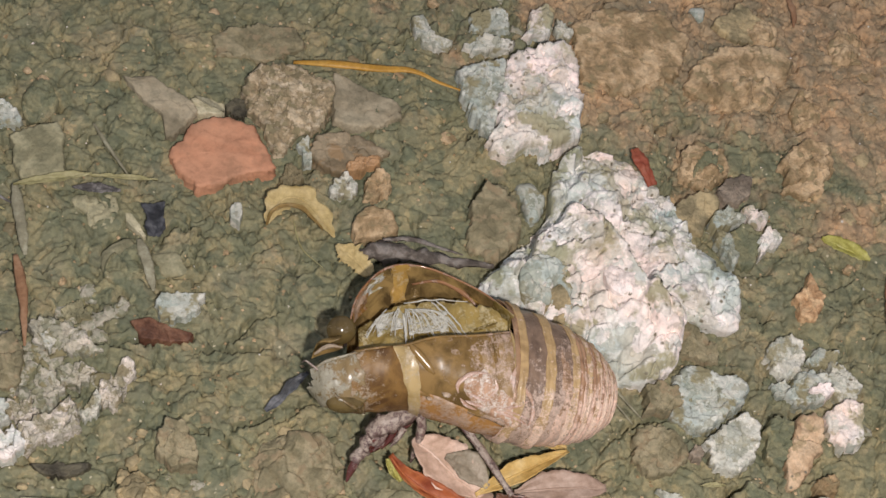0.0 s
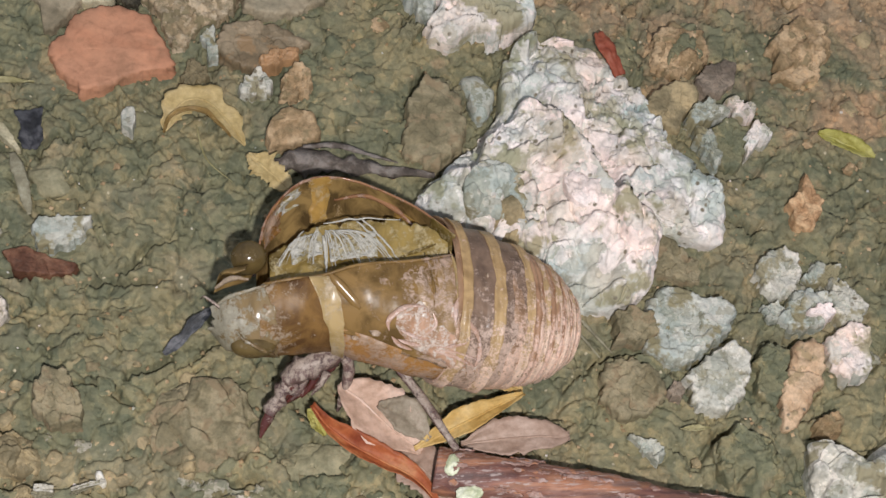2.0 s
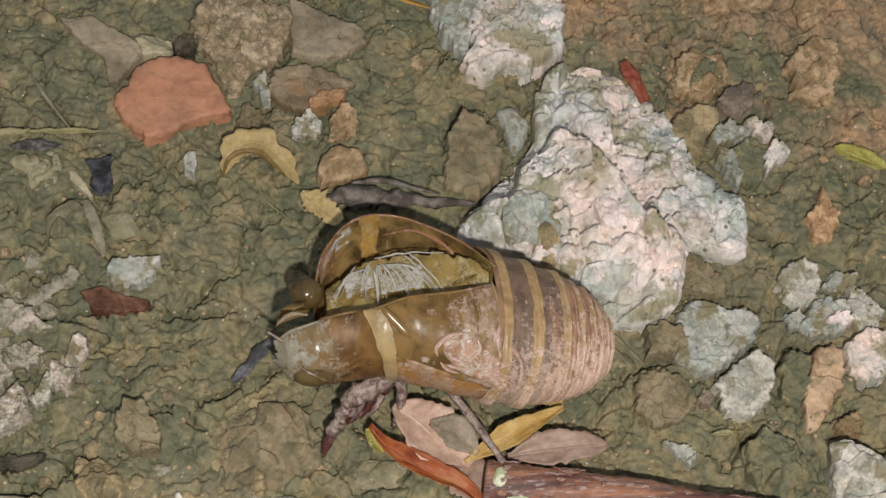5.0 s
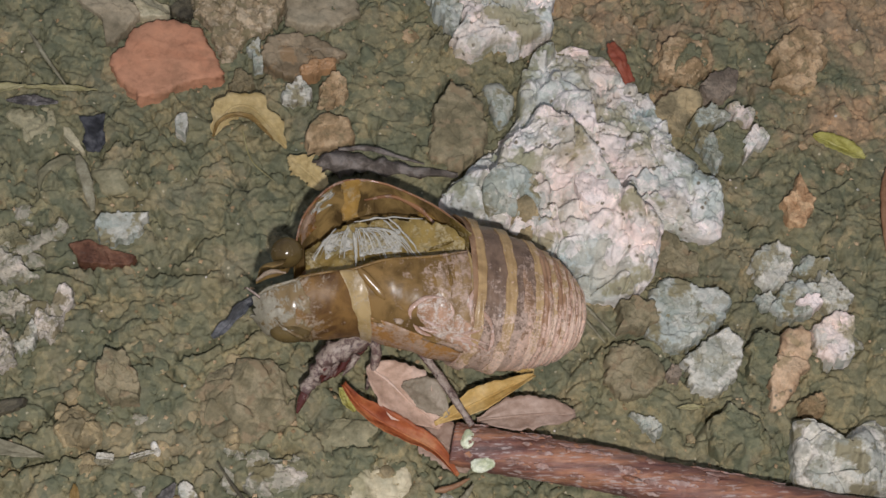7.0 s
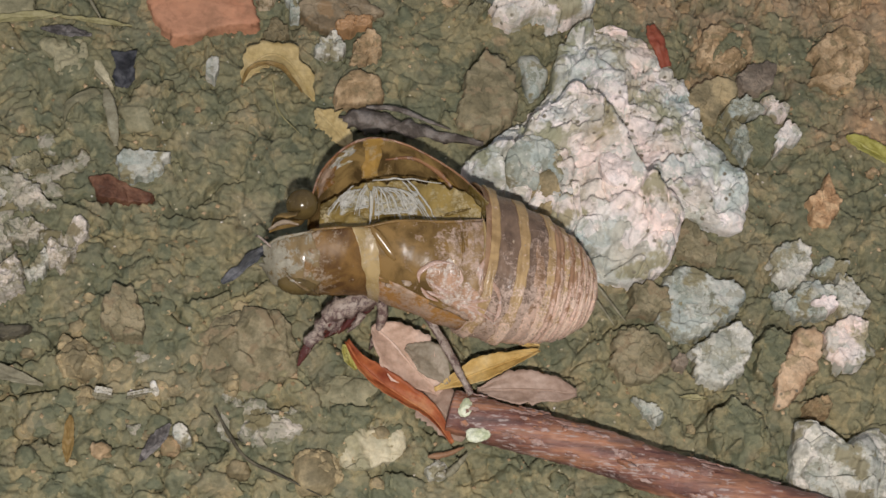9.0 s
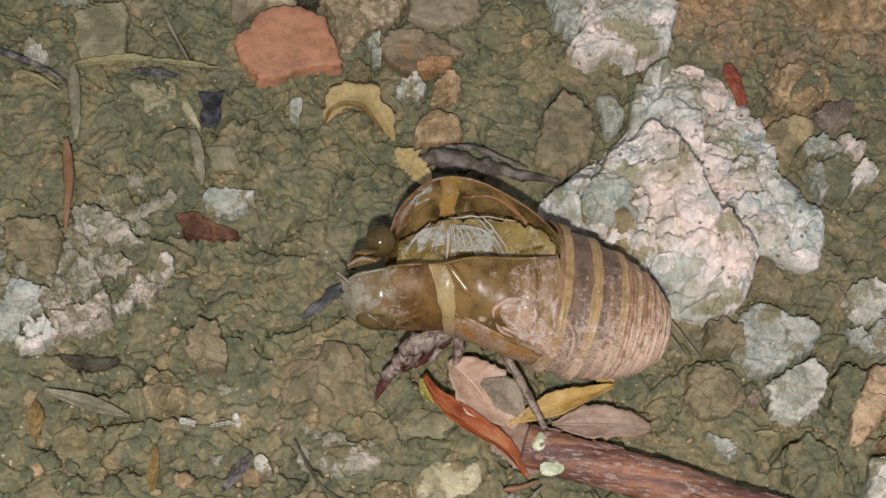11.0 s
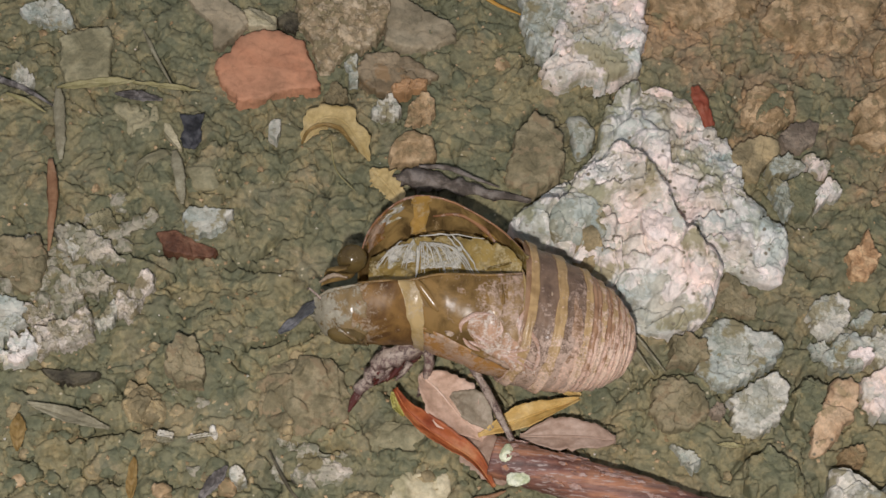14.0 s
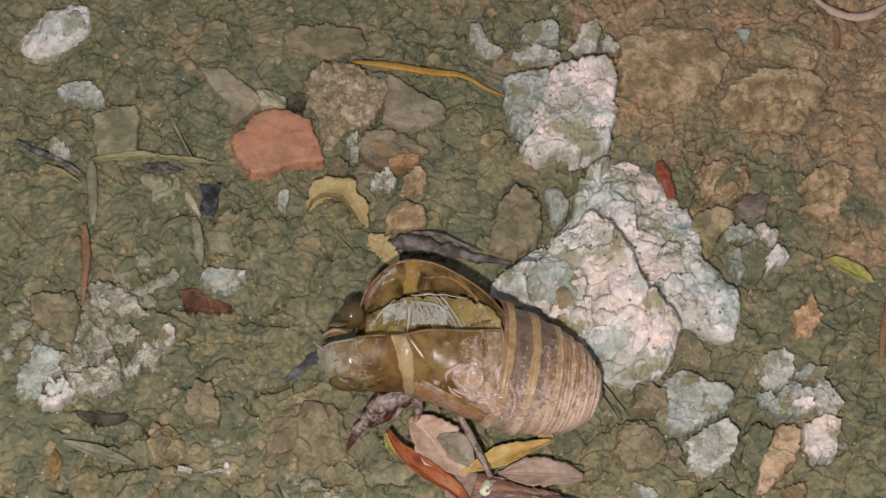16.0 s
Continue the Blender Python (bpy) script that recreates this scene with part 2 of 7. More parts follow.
M_BLUE = mineral("bluish_limestone", (0.25, 0.275, 0.235), (0.38, 0.405, 0.355), (0.54, 0.53, 0.47), 0.20, (0.24, 0.21, 0.12), 0.75, 0.35, earth=0.3, patches=[(0.22, 0.21, 0.14), (0.33, 0.37, 0.33), (0.43, 0.46, 0.41), (0.55, 0.53, 0.46)])
M_CLOD = M_SOIL
M_OCHRE = mineral("ochre_stone", (0.23, 0.160, 0.082), (0.37, 0.255, 0.140), (0.50, 0.36, 0.215), 0.35, (0.24, 0.18, 0.095), 0.8, 0.35)
M_SAND = mineral("sandy_stone", (0.33, 0.215, 0.125), (0.46, 0.315, 0.190), (0.57, 0.405, 0.260), 0.3, (0.34, 0.25, 0.14), 0.75, 0.3, pits=1.1)
M_PINK = mineral("pink_limestone", (0.62, 0.53, 0.48), (0.76, 0.64, 0.59), (0.84, 0.73, 0.68), 0.3, None, 0.7, 0.3, earth=0.15)
M_GREYPALE = mineral("grey_pale_stone", (0.33, 0.34, 0.29), (0.46, 0.45, 0.38), (0.60, 0.56, 0.48), 0.2, (0.27, 0.24, 0.15), 0.75, 0.4, earth=0.45, pits=0.9, patches=[(0.28, 0.27, 0.20), (0.40, 0.41, 0.36), (0.52, 0.50, 0.42), (0.66, 0.61, 0.53)])
M_TANGREY = mineral("tan_grey_stone", (0.20, 0.165, 0.105), (0.26, 0.215, 0.140), (0.33, 0.275, 0.185), 0.2, None, 0.75, 0.12)
M_GRIT = mineral("gritty_stone", (0.20, 0.150, 0.083), (0.30, 0.225, 0.13), (0.44, 0.34, 0.215), 0.4, (0.22, 0.18, 0.10), 0.8, 0.4, patches=[(0.18, 0.145, 0.08), (0.28, 0.21, 0.122), (0.38, 0.29, 0.18), (0.54, 0.44, 0.31)])
M_SOILTAN = mineral("tan_soil", (0.165, 0.140, 0.080), (0.215, 0.182, 0.106), (0.285, 0.238, 0.145), 0.35, (0.25, 0.19, 0.11), 0.8, 0.4)
M_TAN = mineral("tan_stone", (0.18, 0.145, 0.08), (0.27, 0.215, 0.12), (0.40, 0.31, 0.17), 0.3, None, 0.7, 0.15)
M_TERRA = mineral("terracotta", (0.34, 0.150, 0.080), (0.39, 0.180, 0.100), (0.45, 0.222, 0.128), 0.08, None, 0.7, 0.08, earth=0.08)
M_CREAM = mineral("cream_stone", (0.30, 0.27, 0.16), (0.42, 0.37, 0.24), (0.52, 0.46, 0.31), 0.2, None, 0.65, 0.12)
M_GREEN = mineral("greenish_stone", (0.185, 0.168, 0.098), (0.245, 0.222, 0.132), (0.32, 0.288, 0.178), 0.3, None, 0.75, 0.2)
M_RUST = mineral("rust_pebble", (0.16, 0.118, 0.068), (0.22, 0.170, 0.105), (0.30, 0.23, 0.145), 0.22, (0.25, 0.165, 0.085), 0.55, 0.15)
M_RUSTCHIP = mineral("rust_chip", (0.20, 0.105, 0.048), (0.28, 0.150, 0.068), (0.37, 0.215, 0.105), 0.3, None, 0.45, 0.15)
M_PURP = mineral("purple_pebble", (0.14, 0.110, 0.082), (0.20, 0.158, 0.118), (0.27, 0.215, 0.160), 0.4, None, 0.75, 0.2)
M_SHELL = mineral("shell_chip", (0.60, 0.54, 0.42), (0.75, 0.70, 0.60), (0.82, 0.78, 0.70), 0.6, None, 0.45, 0.05)
M_BLACK = mineral("charred_bark", (0.022, 0.022, 0.024), (0.040, 0.040, 0.045), (0.07, 0.07, 0.075), 0.6, None, 0.6, 0.15)
M_SLATE = mineral("slate_bark", (0.065, 0.057, 0.052), (0.125, 0.112, 0.104), (0.22, 0.20, 0.185), 0.8, None, 0.75, 0.3)
M_TWIG = mineral("weathered_twig", (0.085, 0.068, 0.055), (0.145, 0.120, 0.100), (0.22, 0.19, 0.165), 0.7, None, 0.75, 0.3)
M_FLAKE = mineral("flake_bark", (0.055, 0.055, 0.056), (0.095, 0.096, 0.100), (0.16, 0.158, 0.165), 0.5, None, 0.7, 0.15)
M_DARKWOOD = mineral("dark_wood", (0.045, 0.038, 0.025), (0.072, 0.062, 0.040), (0.11, 0.094, 0.060), 0.6, None, 0.7, 0.2)
M_BARKRED = mineral("red_bark", (0.085, 0.036, 0.020), (0.130, 0.058, 0.032), (0.19, 0.095, 0.055), 0.5, None, 0.65, 0.15)
M_ORANGE = mineral("orange_crumb", (0.34, 0.20, 0.10), (0.48, 0.30, 0.16), (0.58, 0.39, 0.22), 0.7, None, 0.7, 0.2)
M_LICHEN = mineral("lichen", (0.42, 0.45, 0.28), (0.58, 0.60, 0.42), (0.70, 0.71, 0.55), 0.9, None, 0.9, 0.2)
M_LEAFRED = plant("red_leaf", (0.26, 0.060, 0.024), (0.46, 0.135, 0.045), (0.58, 0.28, 0.11), 0.35)
M_LEAFBRICK = plant("brick_leaf", (0.22, 0.050, 0.026), (0.34, 0.085, 0.045), (0.42, 0.14, 0.075), 0.3)
M_LEAFPINK = plant("pink_leaf", (0.56, 0.37, 0.26), (0.76, 0.54, 0.41), (0.84, 0.66, 0.55), 0.3)
M_LEAFMAUVE = plant("mauve_leaf", (0.30, 0.20, 0.14), (0.46, 0.32, 0.24), (0.58, 0.43, 0.34), 0.3)
M_LEAFTIP = plant("leaf_tip", (0.36, 0.32, 0.06), (0.50, 0.46, 0.12), (0.60, 0.56, 0.24), 0.5)
# The pink leaf's half turned from the light: shade and dirt in one colour.
M_LEAFSHADED = plant("shaded_dirty_leaf", (0.27, 0.225, 0.155), (0.36, 0.300, 0.215), (0.50, 0.41, 0.31), 0.5)
M_LEAFYEL = plant("yellow_leaf", (0.52, 0.32, 0.085), (0.68, 0.46, 0.155), (0.76, 0.58, 0.28), 0.3)
M_LEAFTAN = plant("tan_leaf", (0.46, 0.335, 0.125), (0.62, 0.475, 0.215), (0.72, 0.58, 0.315), 0.35)
M_LEAFOCH = plant("ochre_leaf", (0.22, 0.145, 0.045), (0.32, 0.21, 0.07), (0.42, 0.29, 0.12), 0.4)
M_STRAW = plant("straw", (0.28, 0.25, 0.11), (0.38, 0.34, 0.16), (0.50, 0.45, 0.25), 0.5)
M_STRAWGREY = plant("grey_straw", (0.22, 0.20, 0.13), (0.33, 0.30, 0.20), (0.48, 0.45, 0.32), 0.5)
M_STRAWPALE = plant("pale_straw", (0.50, 0.46, 0.36), (0.66, 0.62, 0.52), (0.76, 0.73, 0.64), 0.5)
M_STEMYEL = plant("yellow_stem", (0.45, 0.23, 0.03), (0.58, 0.31, 0.05), (0.65, 0.40, 0.10), 0.4, 0.4)
M_STEMRED = plant("red_stem", (0.24, 0.12, 0.06), (0.35, 0.19, 0.10), (0.44, 0.27, 0.16), 0.4, 0.5)


def bark():
    """Reddish brown bark with fine streaks along the twig, orange where it has worn and silvery where it peels."""
    m, tree, bsdf = material("bark")
    co = tree.nodes.new("ShaderNodeTexCoord").outputs["Object"]
    turn = node(tree, "ShaderNodeMapping", Rotation=(0, 0, radians(13)), Scale=(0.14, 1.0, 1.0))
    tree.links.new(co, turn.inputs["Vector"])
    waves = []
    for scale in (500.0, 1700.0, 4200.0):
        n = node(tree, "ShaderNodeTexNoise", Scale=scale, Detail=5.0, Roughness=0.62, Distortion=0.3)
        tree.links.new(turn.outputs[0], n.inputs["Vector"])
        waves.append(n.outputs["Fac"])
    colour = ramp(tree, waves[0], [(0.38, (0.105, 0.046, 0.038)), (0.48, (0.185, 0.080, 0.054)), (0.58, (0.31, 0.142, 0.076)), (0.68, (0.24, 0.145, 0.115))])
    streak = ramp(tree, waves[1], [(0.34, (0.45, 0.42, 0.42)), (0.5, (1, 1, 1)), (0.64, (1.35, 1.30, 1.25))])
    colour = mix(tree, 0.8, colour, streak, "MULTIPLY")
    silver = ramp(tree, mix(tree, 0.6, noise_tex(tree, 0.35, 4, 0.65, 0.3, vary=False), waves[2]), [(0.53, (0, 0, 0)), (0.58, (1, 1, 1))])
    colour = mix(tree, mix(tree, 1.0, silver, (0.7, 0.7, 0.7), "MULTIPLY"), colour, (0.40, 0.32, 0.285))
    tree.links.new(colour, bsdf.inputs["Base Color"])
    bsdf.inputs["Roughness"].default_value = 0.55
    first = relief(tree, bsdf, waves[1], 0.20, 0.7)
    relief(tree, bsdf, waves[2], 0.08, 0.7, first)
    return m


M_BARK = bark()
M_SCALE = mineral("bark_scale", (0.20, 0.105, 0.080), (0.29, 0.175, 0.140), (0.38, 0.27, 0.235), 0.8, (0.34, 0.16, 0.085), 0.6, 0.1)
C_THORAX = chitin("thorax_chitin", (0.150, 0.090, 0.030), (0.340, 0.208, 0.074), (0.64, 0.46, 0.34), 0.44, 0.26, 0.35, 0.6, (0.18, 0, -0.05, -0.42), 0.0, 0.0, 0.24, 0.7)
C_RIDGE = chitin("ridge_chitin", (0.160, 0.088, 0.026), (0.320, 0.192, 0.060), (0.52, 0.37, 0.25), -0.5, 0.26, 0.3, 0.35, None, 0.0, 0.0, 0.7, 0.0)
C_COLLAR = chitin("collar_chitin", (0.115, 0.057, 0.021), (0.276, 0.152, 0.048), (0.506, 0.391, 0.276), 0.44, 0.42, 0.3, 0.7, (-0.30, 0, 0, 3.2), spec=0.2, worn=0.8)
C_BAND = chitin("band_chitin", (0.368, 0.253, 0.098), (0.575, 0.414, 0.190), (0.644, 0.506, 0.322), 0.40, 0.3, 0.3, 0.5)
C_FAR = chitin("clean_chitin", (0.120, 0.076, 0.030), (0.430, 0.285, 0.105), (0.52, 0.36, 0.16), 0.12, 0.10, 0.45, 0.55)
C_GOLD = chitin("golden_chitin", (0.345, 0.190, 0.040), (0.575, 0.356, 0.098), (0.667, 0.483, 0.230), 0.35, 0.12, 0.4, 0.5)
C_AMBER = chitin("amber_chitin", (0.299, 0.144, 0.041), (0.529, 0.276, 0.086), (0.644, 0.448, 0.310), 0.48, 0.25, 0.35, 0.45)
C_MEMBRANE = chitin("membrane", (0.172, 0.115, 0.030), (0.460, 0.328, 0.101), (0.667, 0.540, 0.276), 0.38, 0.05, 0.4, 0.45)
C_HEAD = chitin("head_chitin", (0.138, 0.086, 0.032), (0.276, 0.191, 0.087), (0.414, 0.374, 0.276), 0.50, 0.25, 0.25, 0.4, (-0.30, 0, 0, 3.7), 0.0, 0.2)
# Pink, dusty pad and folds; bright highlights are partly put into their pale colours.
C_WING = chitin("wing_pad_chitin", (0.391, 0.213, 0.109), (0.621, 0.380, 0.247), (0.900, 0.770, 0.655), 0.50, 0.24, 0.3, 0.9, None, 0.0, 0.2, 0.6)
C_FOLD_GLINT = chitin("fold_glint_chitin", (0.50, 0.30, 0.20), (0.70, 0.48, 0.37), (0.84, 0.63, 0.53), 0.45, 0.20, 0.3, 0.6, spec=0.9)
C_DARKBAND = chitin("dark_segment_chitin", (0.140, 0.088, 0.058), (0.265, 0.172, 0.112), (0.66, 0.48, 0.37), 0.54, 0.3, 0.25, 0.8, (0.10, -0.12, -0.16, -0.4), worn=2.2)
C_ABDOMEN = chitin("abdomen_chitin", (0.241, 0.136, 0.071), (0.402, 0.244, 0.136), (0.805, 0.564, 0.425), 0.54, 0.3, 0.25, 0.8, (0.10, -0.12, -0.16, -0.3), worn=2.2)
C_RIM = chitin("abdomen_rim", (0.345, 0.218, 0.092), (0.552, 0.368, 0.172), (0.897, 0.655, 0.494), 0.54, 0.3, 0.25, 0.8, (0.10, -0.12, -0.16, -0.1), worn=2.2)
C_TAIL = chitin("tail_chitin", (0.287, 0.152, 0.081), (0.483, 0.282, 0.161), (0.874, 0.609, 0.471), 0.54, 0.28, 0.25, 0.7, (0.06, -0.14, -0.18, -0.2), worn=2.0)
C_LEG = chitin("leg_chitin", (0.081, 0.044, 0.040), (0.172, 0.101, 0.087), (0.437, 0.345, 0.276), 0.42, 0.45, 0.1, 1.1, None, 0.07, worn=3.0)
C_CLAW = chitin("claw_chitin", (0.055, 0.012, 0.010), (0.115, 0.034, 0.026), (0.28, 0.19, 0.15), 0.25, 0.2, 0.1)
C_EYE = chitin("eye_chitin", (0.085, 0.056, 0.020), (0.200, 0.138, 0.050), (0.30, 0.22, 0.11), 0.2, 0.15, 0.4, 0.5, worn=0.2)
C_THREAD = chitin("thread", (0.46, 0.43, 0.35), (0.72, 0.69, 0.60), (0.78, 0.75, 0.66), 0.4, 0.12, 0.25)
C_LINING = chitin("lining", (0.30, 0.23, 0.08), (0.52, 0.45, 0.28), (0.76, 0.73, 0.64), 0.58, 0.10, 0.3, 0.8, None, 0.0, 0.25)
C_SCUTUM = chitin("scutellum_chitin", (0.241, 0.149, 0.060), (0.425, 0.276, 0.127), (0.713, 0.517, 0.391), 0.50, 0.30, 0.3, 0.9)
C_RIMLINE = chitin("rim_chitin", (0.230, 0.103, 0.046), (0.391, 0.201, 0.098), (0.552, 0.368, 0.265), 0.36, 0.16, 0.3)
C_MUD = chitin("dried_mud", (0.26, 0.18, 0.11), (0.38, 0.27, 0.18), (0.46, 0.34, 0.24), 0.5, 0.5, 0.0, 0.8)


# ---- helpers for shapes; all sizes below are in millimetres ----
def part(name, verts, faces, mat, parent=None, label="", at=(0, 0, 0), smooth=True):
    """One mesh object: vertices in millimetres of the place, its origin at the given point, or its thing's origin."""
    verts = np.asarray(verts, float).reshape(-1, 3)
    origin = Vector(at) if parent is None else parent_at(parent)
    mesh = bpy.data.meshes.new(name)
    mesh.from_pydata(((verts - np.array(origin)) * MM).tolist(), [], [tuple(int(i) for i in f) for f in faces])
    mesh.materials.append(mat)
    mesh.polygons.foreach_set("use_smooth", [smooth] * len(mesh.polygons))
    mesh.update()
    ob = new(name, mesh)
    if parent is None:
        ob.location = origin * MM
    else:
        ob.parent = parent
    if label:
        tagged(ob, label)
    return ob


def parent_at(ob):
    """The place of a thing or part, in millimetres; parts lie unmoved in their thing."""
    at = Vector((0, 0, 0))
    while ob is not None:
        at, ob = at + ob.location, ob.parent
    return at / MM


def lattice(nx, ny, x, y):
    """Value noise on an integer lattice, smooth, from 0 to 1."""
    rnd = np.random.RandomState(nx * 31 + ny).rand(256, 256)
    i, j = np.floor(x).astype(int), np.floor(y).astype(int)
    u, v = x - i, y - j
    u, v = u * u * (3 - 2 * u), v * v * (3 - 2 * v)
    g = lambda a, b: rnd[a % 256, b % 256]  # noqa: E731
    return (g(i, j) * (1 - u) + g(i + 1, j) * u) * (1 - v) + (g(i, j + 1) * (1 - u) + g(i + 1, j + 1) * u) * v


def cells(seed, x, y):
    """Nearest and second distance to scattered seeds, one to a unit square, with a level and a slope for the nearest."""
    r = np.random.RandomState(seed).rand(128, 128, 5)
    i, j = np.floor(x).astype(int), np.floor(y).astype(int)
    best, second = np.full(x.shape, 9.0), np.full(x.shape, 9.0)
    level, slope = np.zeros(x.shape), np.zeros(x.shape)
    for a in (-1, 0, 1):
        for b in (-1, 0, 1):
            c = r[(i + a) % 128, (j + b) % 128]
            dx, dy = x - (i + a + 0.05 + 0.9 * c[..., 0]), y - (j + b + 0.05 + 0.9 * c[..., 1])
            d = np.hypot(dx, dy)
            nearer = d < best
            second = np.where(nearer, best, np.minimum(second, d))
            level = np.where(nearer, c[..., 2], level)
            slope = np.where(nearer, dx * (c[..., 3] - 0.5) + dy * (c[..., 4] - 0.5), slope)
            best = np.where(nearer, d, best)
    return best, second, level, slope


def smooth_line(points, count):
    """A smooth curve through points, as so many places along it."""
    p = [np.array(q, float) for q in points]
    p = [2 * p[0] - p[1], *p, 2 * p[-1] - p[-2]]
    out = []
    for s in np.linspace(0, len(p) - 3, count):
        i = min(int(s), len(p) - 4)
        f = s - i
        a, b, c, d = p[i : i + 4]
        out.append(b + 0.5 * f * (c - a + f * (2 * a - 5 * b + 4 * c - d + f * (3 * (b - c) + d - a))))
    return np.array(out)


CRACKS = []


def crack(*points):
    """A crack in the soil along a crooked line."""
    rng = random.Random(len(CRACKS) + 3)
    line = smooth_line([(x, y, 0) for x, y in points], 6 * len(points))[:, :2]
    CRACKS.append(line + np.array([(rng.uniform(-0.22, 0.22), rng.uniform(-0.22, 0.22)) for _ in line]))


def crack_depth(x, y):
    """How far the cracks cut down at points, in millimetres: open in the middle, closed at the ends."""
    cut = np.zeros(np.shape(x))
    for line in CRACKS:
        lo, hi = line.min(0) - 1, line.max(0) + 1
        box = (x > lo[0]) & (x < hi[0]) & (y > lo[1]) & (y < hi[1])
        if not box.any():
            continue
        px, py = x[box], y[box]
        best, place = np.full(px.shape, 9.0), np.zeros(px.shape)
        for n, (p, q) in enumerate(zip(line[:-1], line[1:])):
            d = q - p
            s = np.clip(((px - p[0]) * d[0] + (py - p[1]) * d[1]) / max(d @ d, 1e-9), 0, 1)
            far = np.hypot(px - p[0] - s * d[0], py - p[1] - s * d[1])
            nearer = far < best
            best, place = np.where(nearer, far, best), np.where(nearer, (n + s) / (len(line) - 1), place)
        width = 0.10 + 0.22 * np.sin(np.pi * np.clip(place, 0.04, 0.96))
        cut[box] = np.maximum(cut[box], 1.5 * np.clip(1.3 - best / width, 0, 1) * np.sin(np.pi * np.clip(place, 0.05, 0.95)) ** 0.5)
    return cut


def soil_height(x, y):
    """Cloddy loam: flat tilted pieces of four sizes that stand at different levels, with gaps between some of them."""
    x, y = np.asarray(x, float), np.asarray(y, float)
    wx, wy = x, y
    for k, (size, push) in enumerate(((3.3, 2.2), (1.4, 1.0), (0.6, 0.38))):
        wx = wx + push * (lattice(1, 1 + k, x / size, y / size) - 0.5)
        wy = wy + push * (lattice(2, 1 + k, x / size, y / size) - 0.5)
    h = 1.5 * (lattice(3, 3, x / 17, y / 17) - 0.5) + 0.5 * (lattice(3, 4, x / 5, y / 5) - 0.5)
    loose = np.clip((lattice(4, 4, x / 7, y / 7) - 0.30) * 2.2, 0, 1)
    for seed, size, lump, tilt, gap in ((11, 5.4, 0.85, 0.9, 0.75), (12, 2.9, 0.95, 0.9, 0.60), (13, 1.5, 0.62, 0.65, 0.34), (14, 0.75, 0.28, 0.32, 0.14)):
        near, second, level, slope = cells(seed, wx / size + seed, wy / size)
        rim = (second - near) * size
        parted = np.clip((lattice(15, seed, x / (size * 0.9), y / (size * 0.9)) - 0.52) * 6, 0, 1)
        h = h + (0.35 + 0.65 * loose) * (lump * (level - 0.5) + tilt * slope) - gap * parted * np.clip(1 - rim / 0.34, 0, 1)
        h = h - 0.22 * lump * np.clip(1 - rim / (0.16 * size), 0, 1) ** 2
    return h + 0.10 * (lattice(5, 5, x / 0.45, y / 0.45) - 0.5) + 0.05 * (lattice(5, 6, x / 0.22, y / 0.22) - 0.5)


def soil_at(x, y):
    """The mean level of the soil round a point."""
    a = np.linspace(-1.5, 1.5, 5)
    gx, gy = np.meshgrid(x + a, y + a)
    return float(soil_height(gx, gy).mean())


crack((-23.2, 2.7), (-20.8, 1.6), (-19.0, 2.8), (-18.3, 4.1), (-16.8, 4.4), (-14.7, 5.7))
crack((-20.0, -8.5), (-19.5, -7.7), (-17.8, -7.1), (-16.5, -6.4), (-16.0, -5.3))
crack((-33.8, -14.9), (-32.0, -14.1), (-30.7, -12.2), (-29.3, -11.7), (-27.7, -12.8))
crack((-32.1, 1.3), (-29.0, 1.9), (-27.3, 2.2), (-24.9, 3.1))
crack((15.8, -10.3), (17.2, -9.3), (19.1, -7.8), (21.3, -7.2), (23.9, -7.5), (25.9, -9.8))
crack((33.8, -8.7), (35.3, -6.6), (37.0, -6.2), (39.1, -6.6))
crack((24.9, -16.7), (26.5, -17.3), (28.1, -15.5), (29.8, -14.7), (31.8, -15.6), (33.0, -16.6))
crack((4.6, 16.1), (5.7, 19.1), (6.9, 21.4), (8.6, 21.7), (10.5, 20.7))
crack((-18.3, -13.9), (-16.8, -13.0), (-15.3, -13.8), (-14.2, -15.6))
crack((-23.8, 0.5), (-21.3, 1.2), (-18.1, 0.6), (-16.1, 1.3))
crack((-14.6, -6.8), (-13.2, -5.3), (-11.7, -4.9), (-10.4, -5.3))
crack((-35.5, -17.2), (-32.2, -17.1), (-27.8, -16.7), (-25.0, -16.1))
crack((-14.0, 22.1), (-11.7, 23.1), (-9.4, 22.6))
crack((32.4, 7.0), (35.1, 5.3), (37.4, 4.9))
crack((1.3, -18.3), (3.9, -19.5))
crack((-2.6, -23.7), (-0.1, -22.9), (2.3, -23.8))
crack((-9.1, 41.1), (-4.3, 40.8), (-1.5, 40.6), (0.6, 41.7))
crack((-22.0, 38.4), (-18.1, 41.0), (-14.6, 40.5))
crack((-44.9, 24.0), (-42.5, 25.4), (-40.5, 25.2))
crack((-24.1, -8.8), (-22.6, -8.3), (-21.2, -9.0), (-19.8, -10.3), (-19.0, -10.9))
crack((-31.6, -14.1), (-30.7, -13.7), (-30.6, -12.6), (-29.7, -11.8), (-28.7, -12.2), (-27.5, -13.5))
crack((-41.0, -13.5), (-39.0, -13.9))
crack((-38.9, -14.7), (-35.3, -15.1), (-34.4, -14.6), (-32.9, -14.3), (-31.6, -14.1))
crack((-37.5, -18.0), (-36.4, -17.1), (-35.2, -18.0), (-33.0, -17.2), (-29.8, -17.0), (-28.1, -16.4), (-27.2, -17.1))
crack((-39.8, -20.7), (-38.6, -20.4), (-38.1, -21.0))
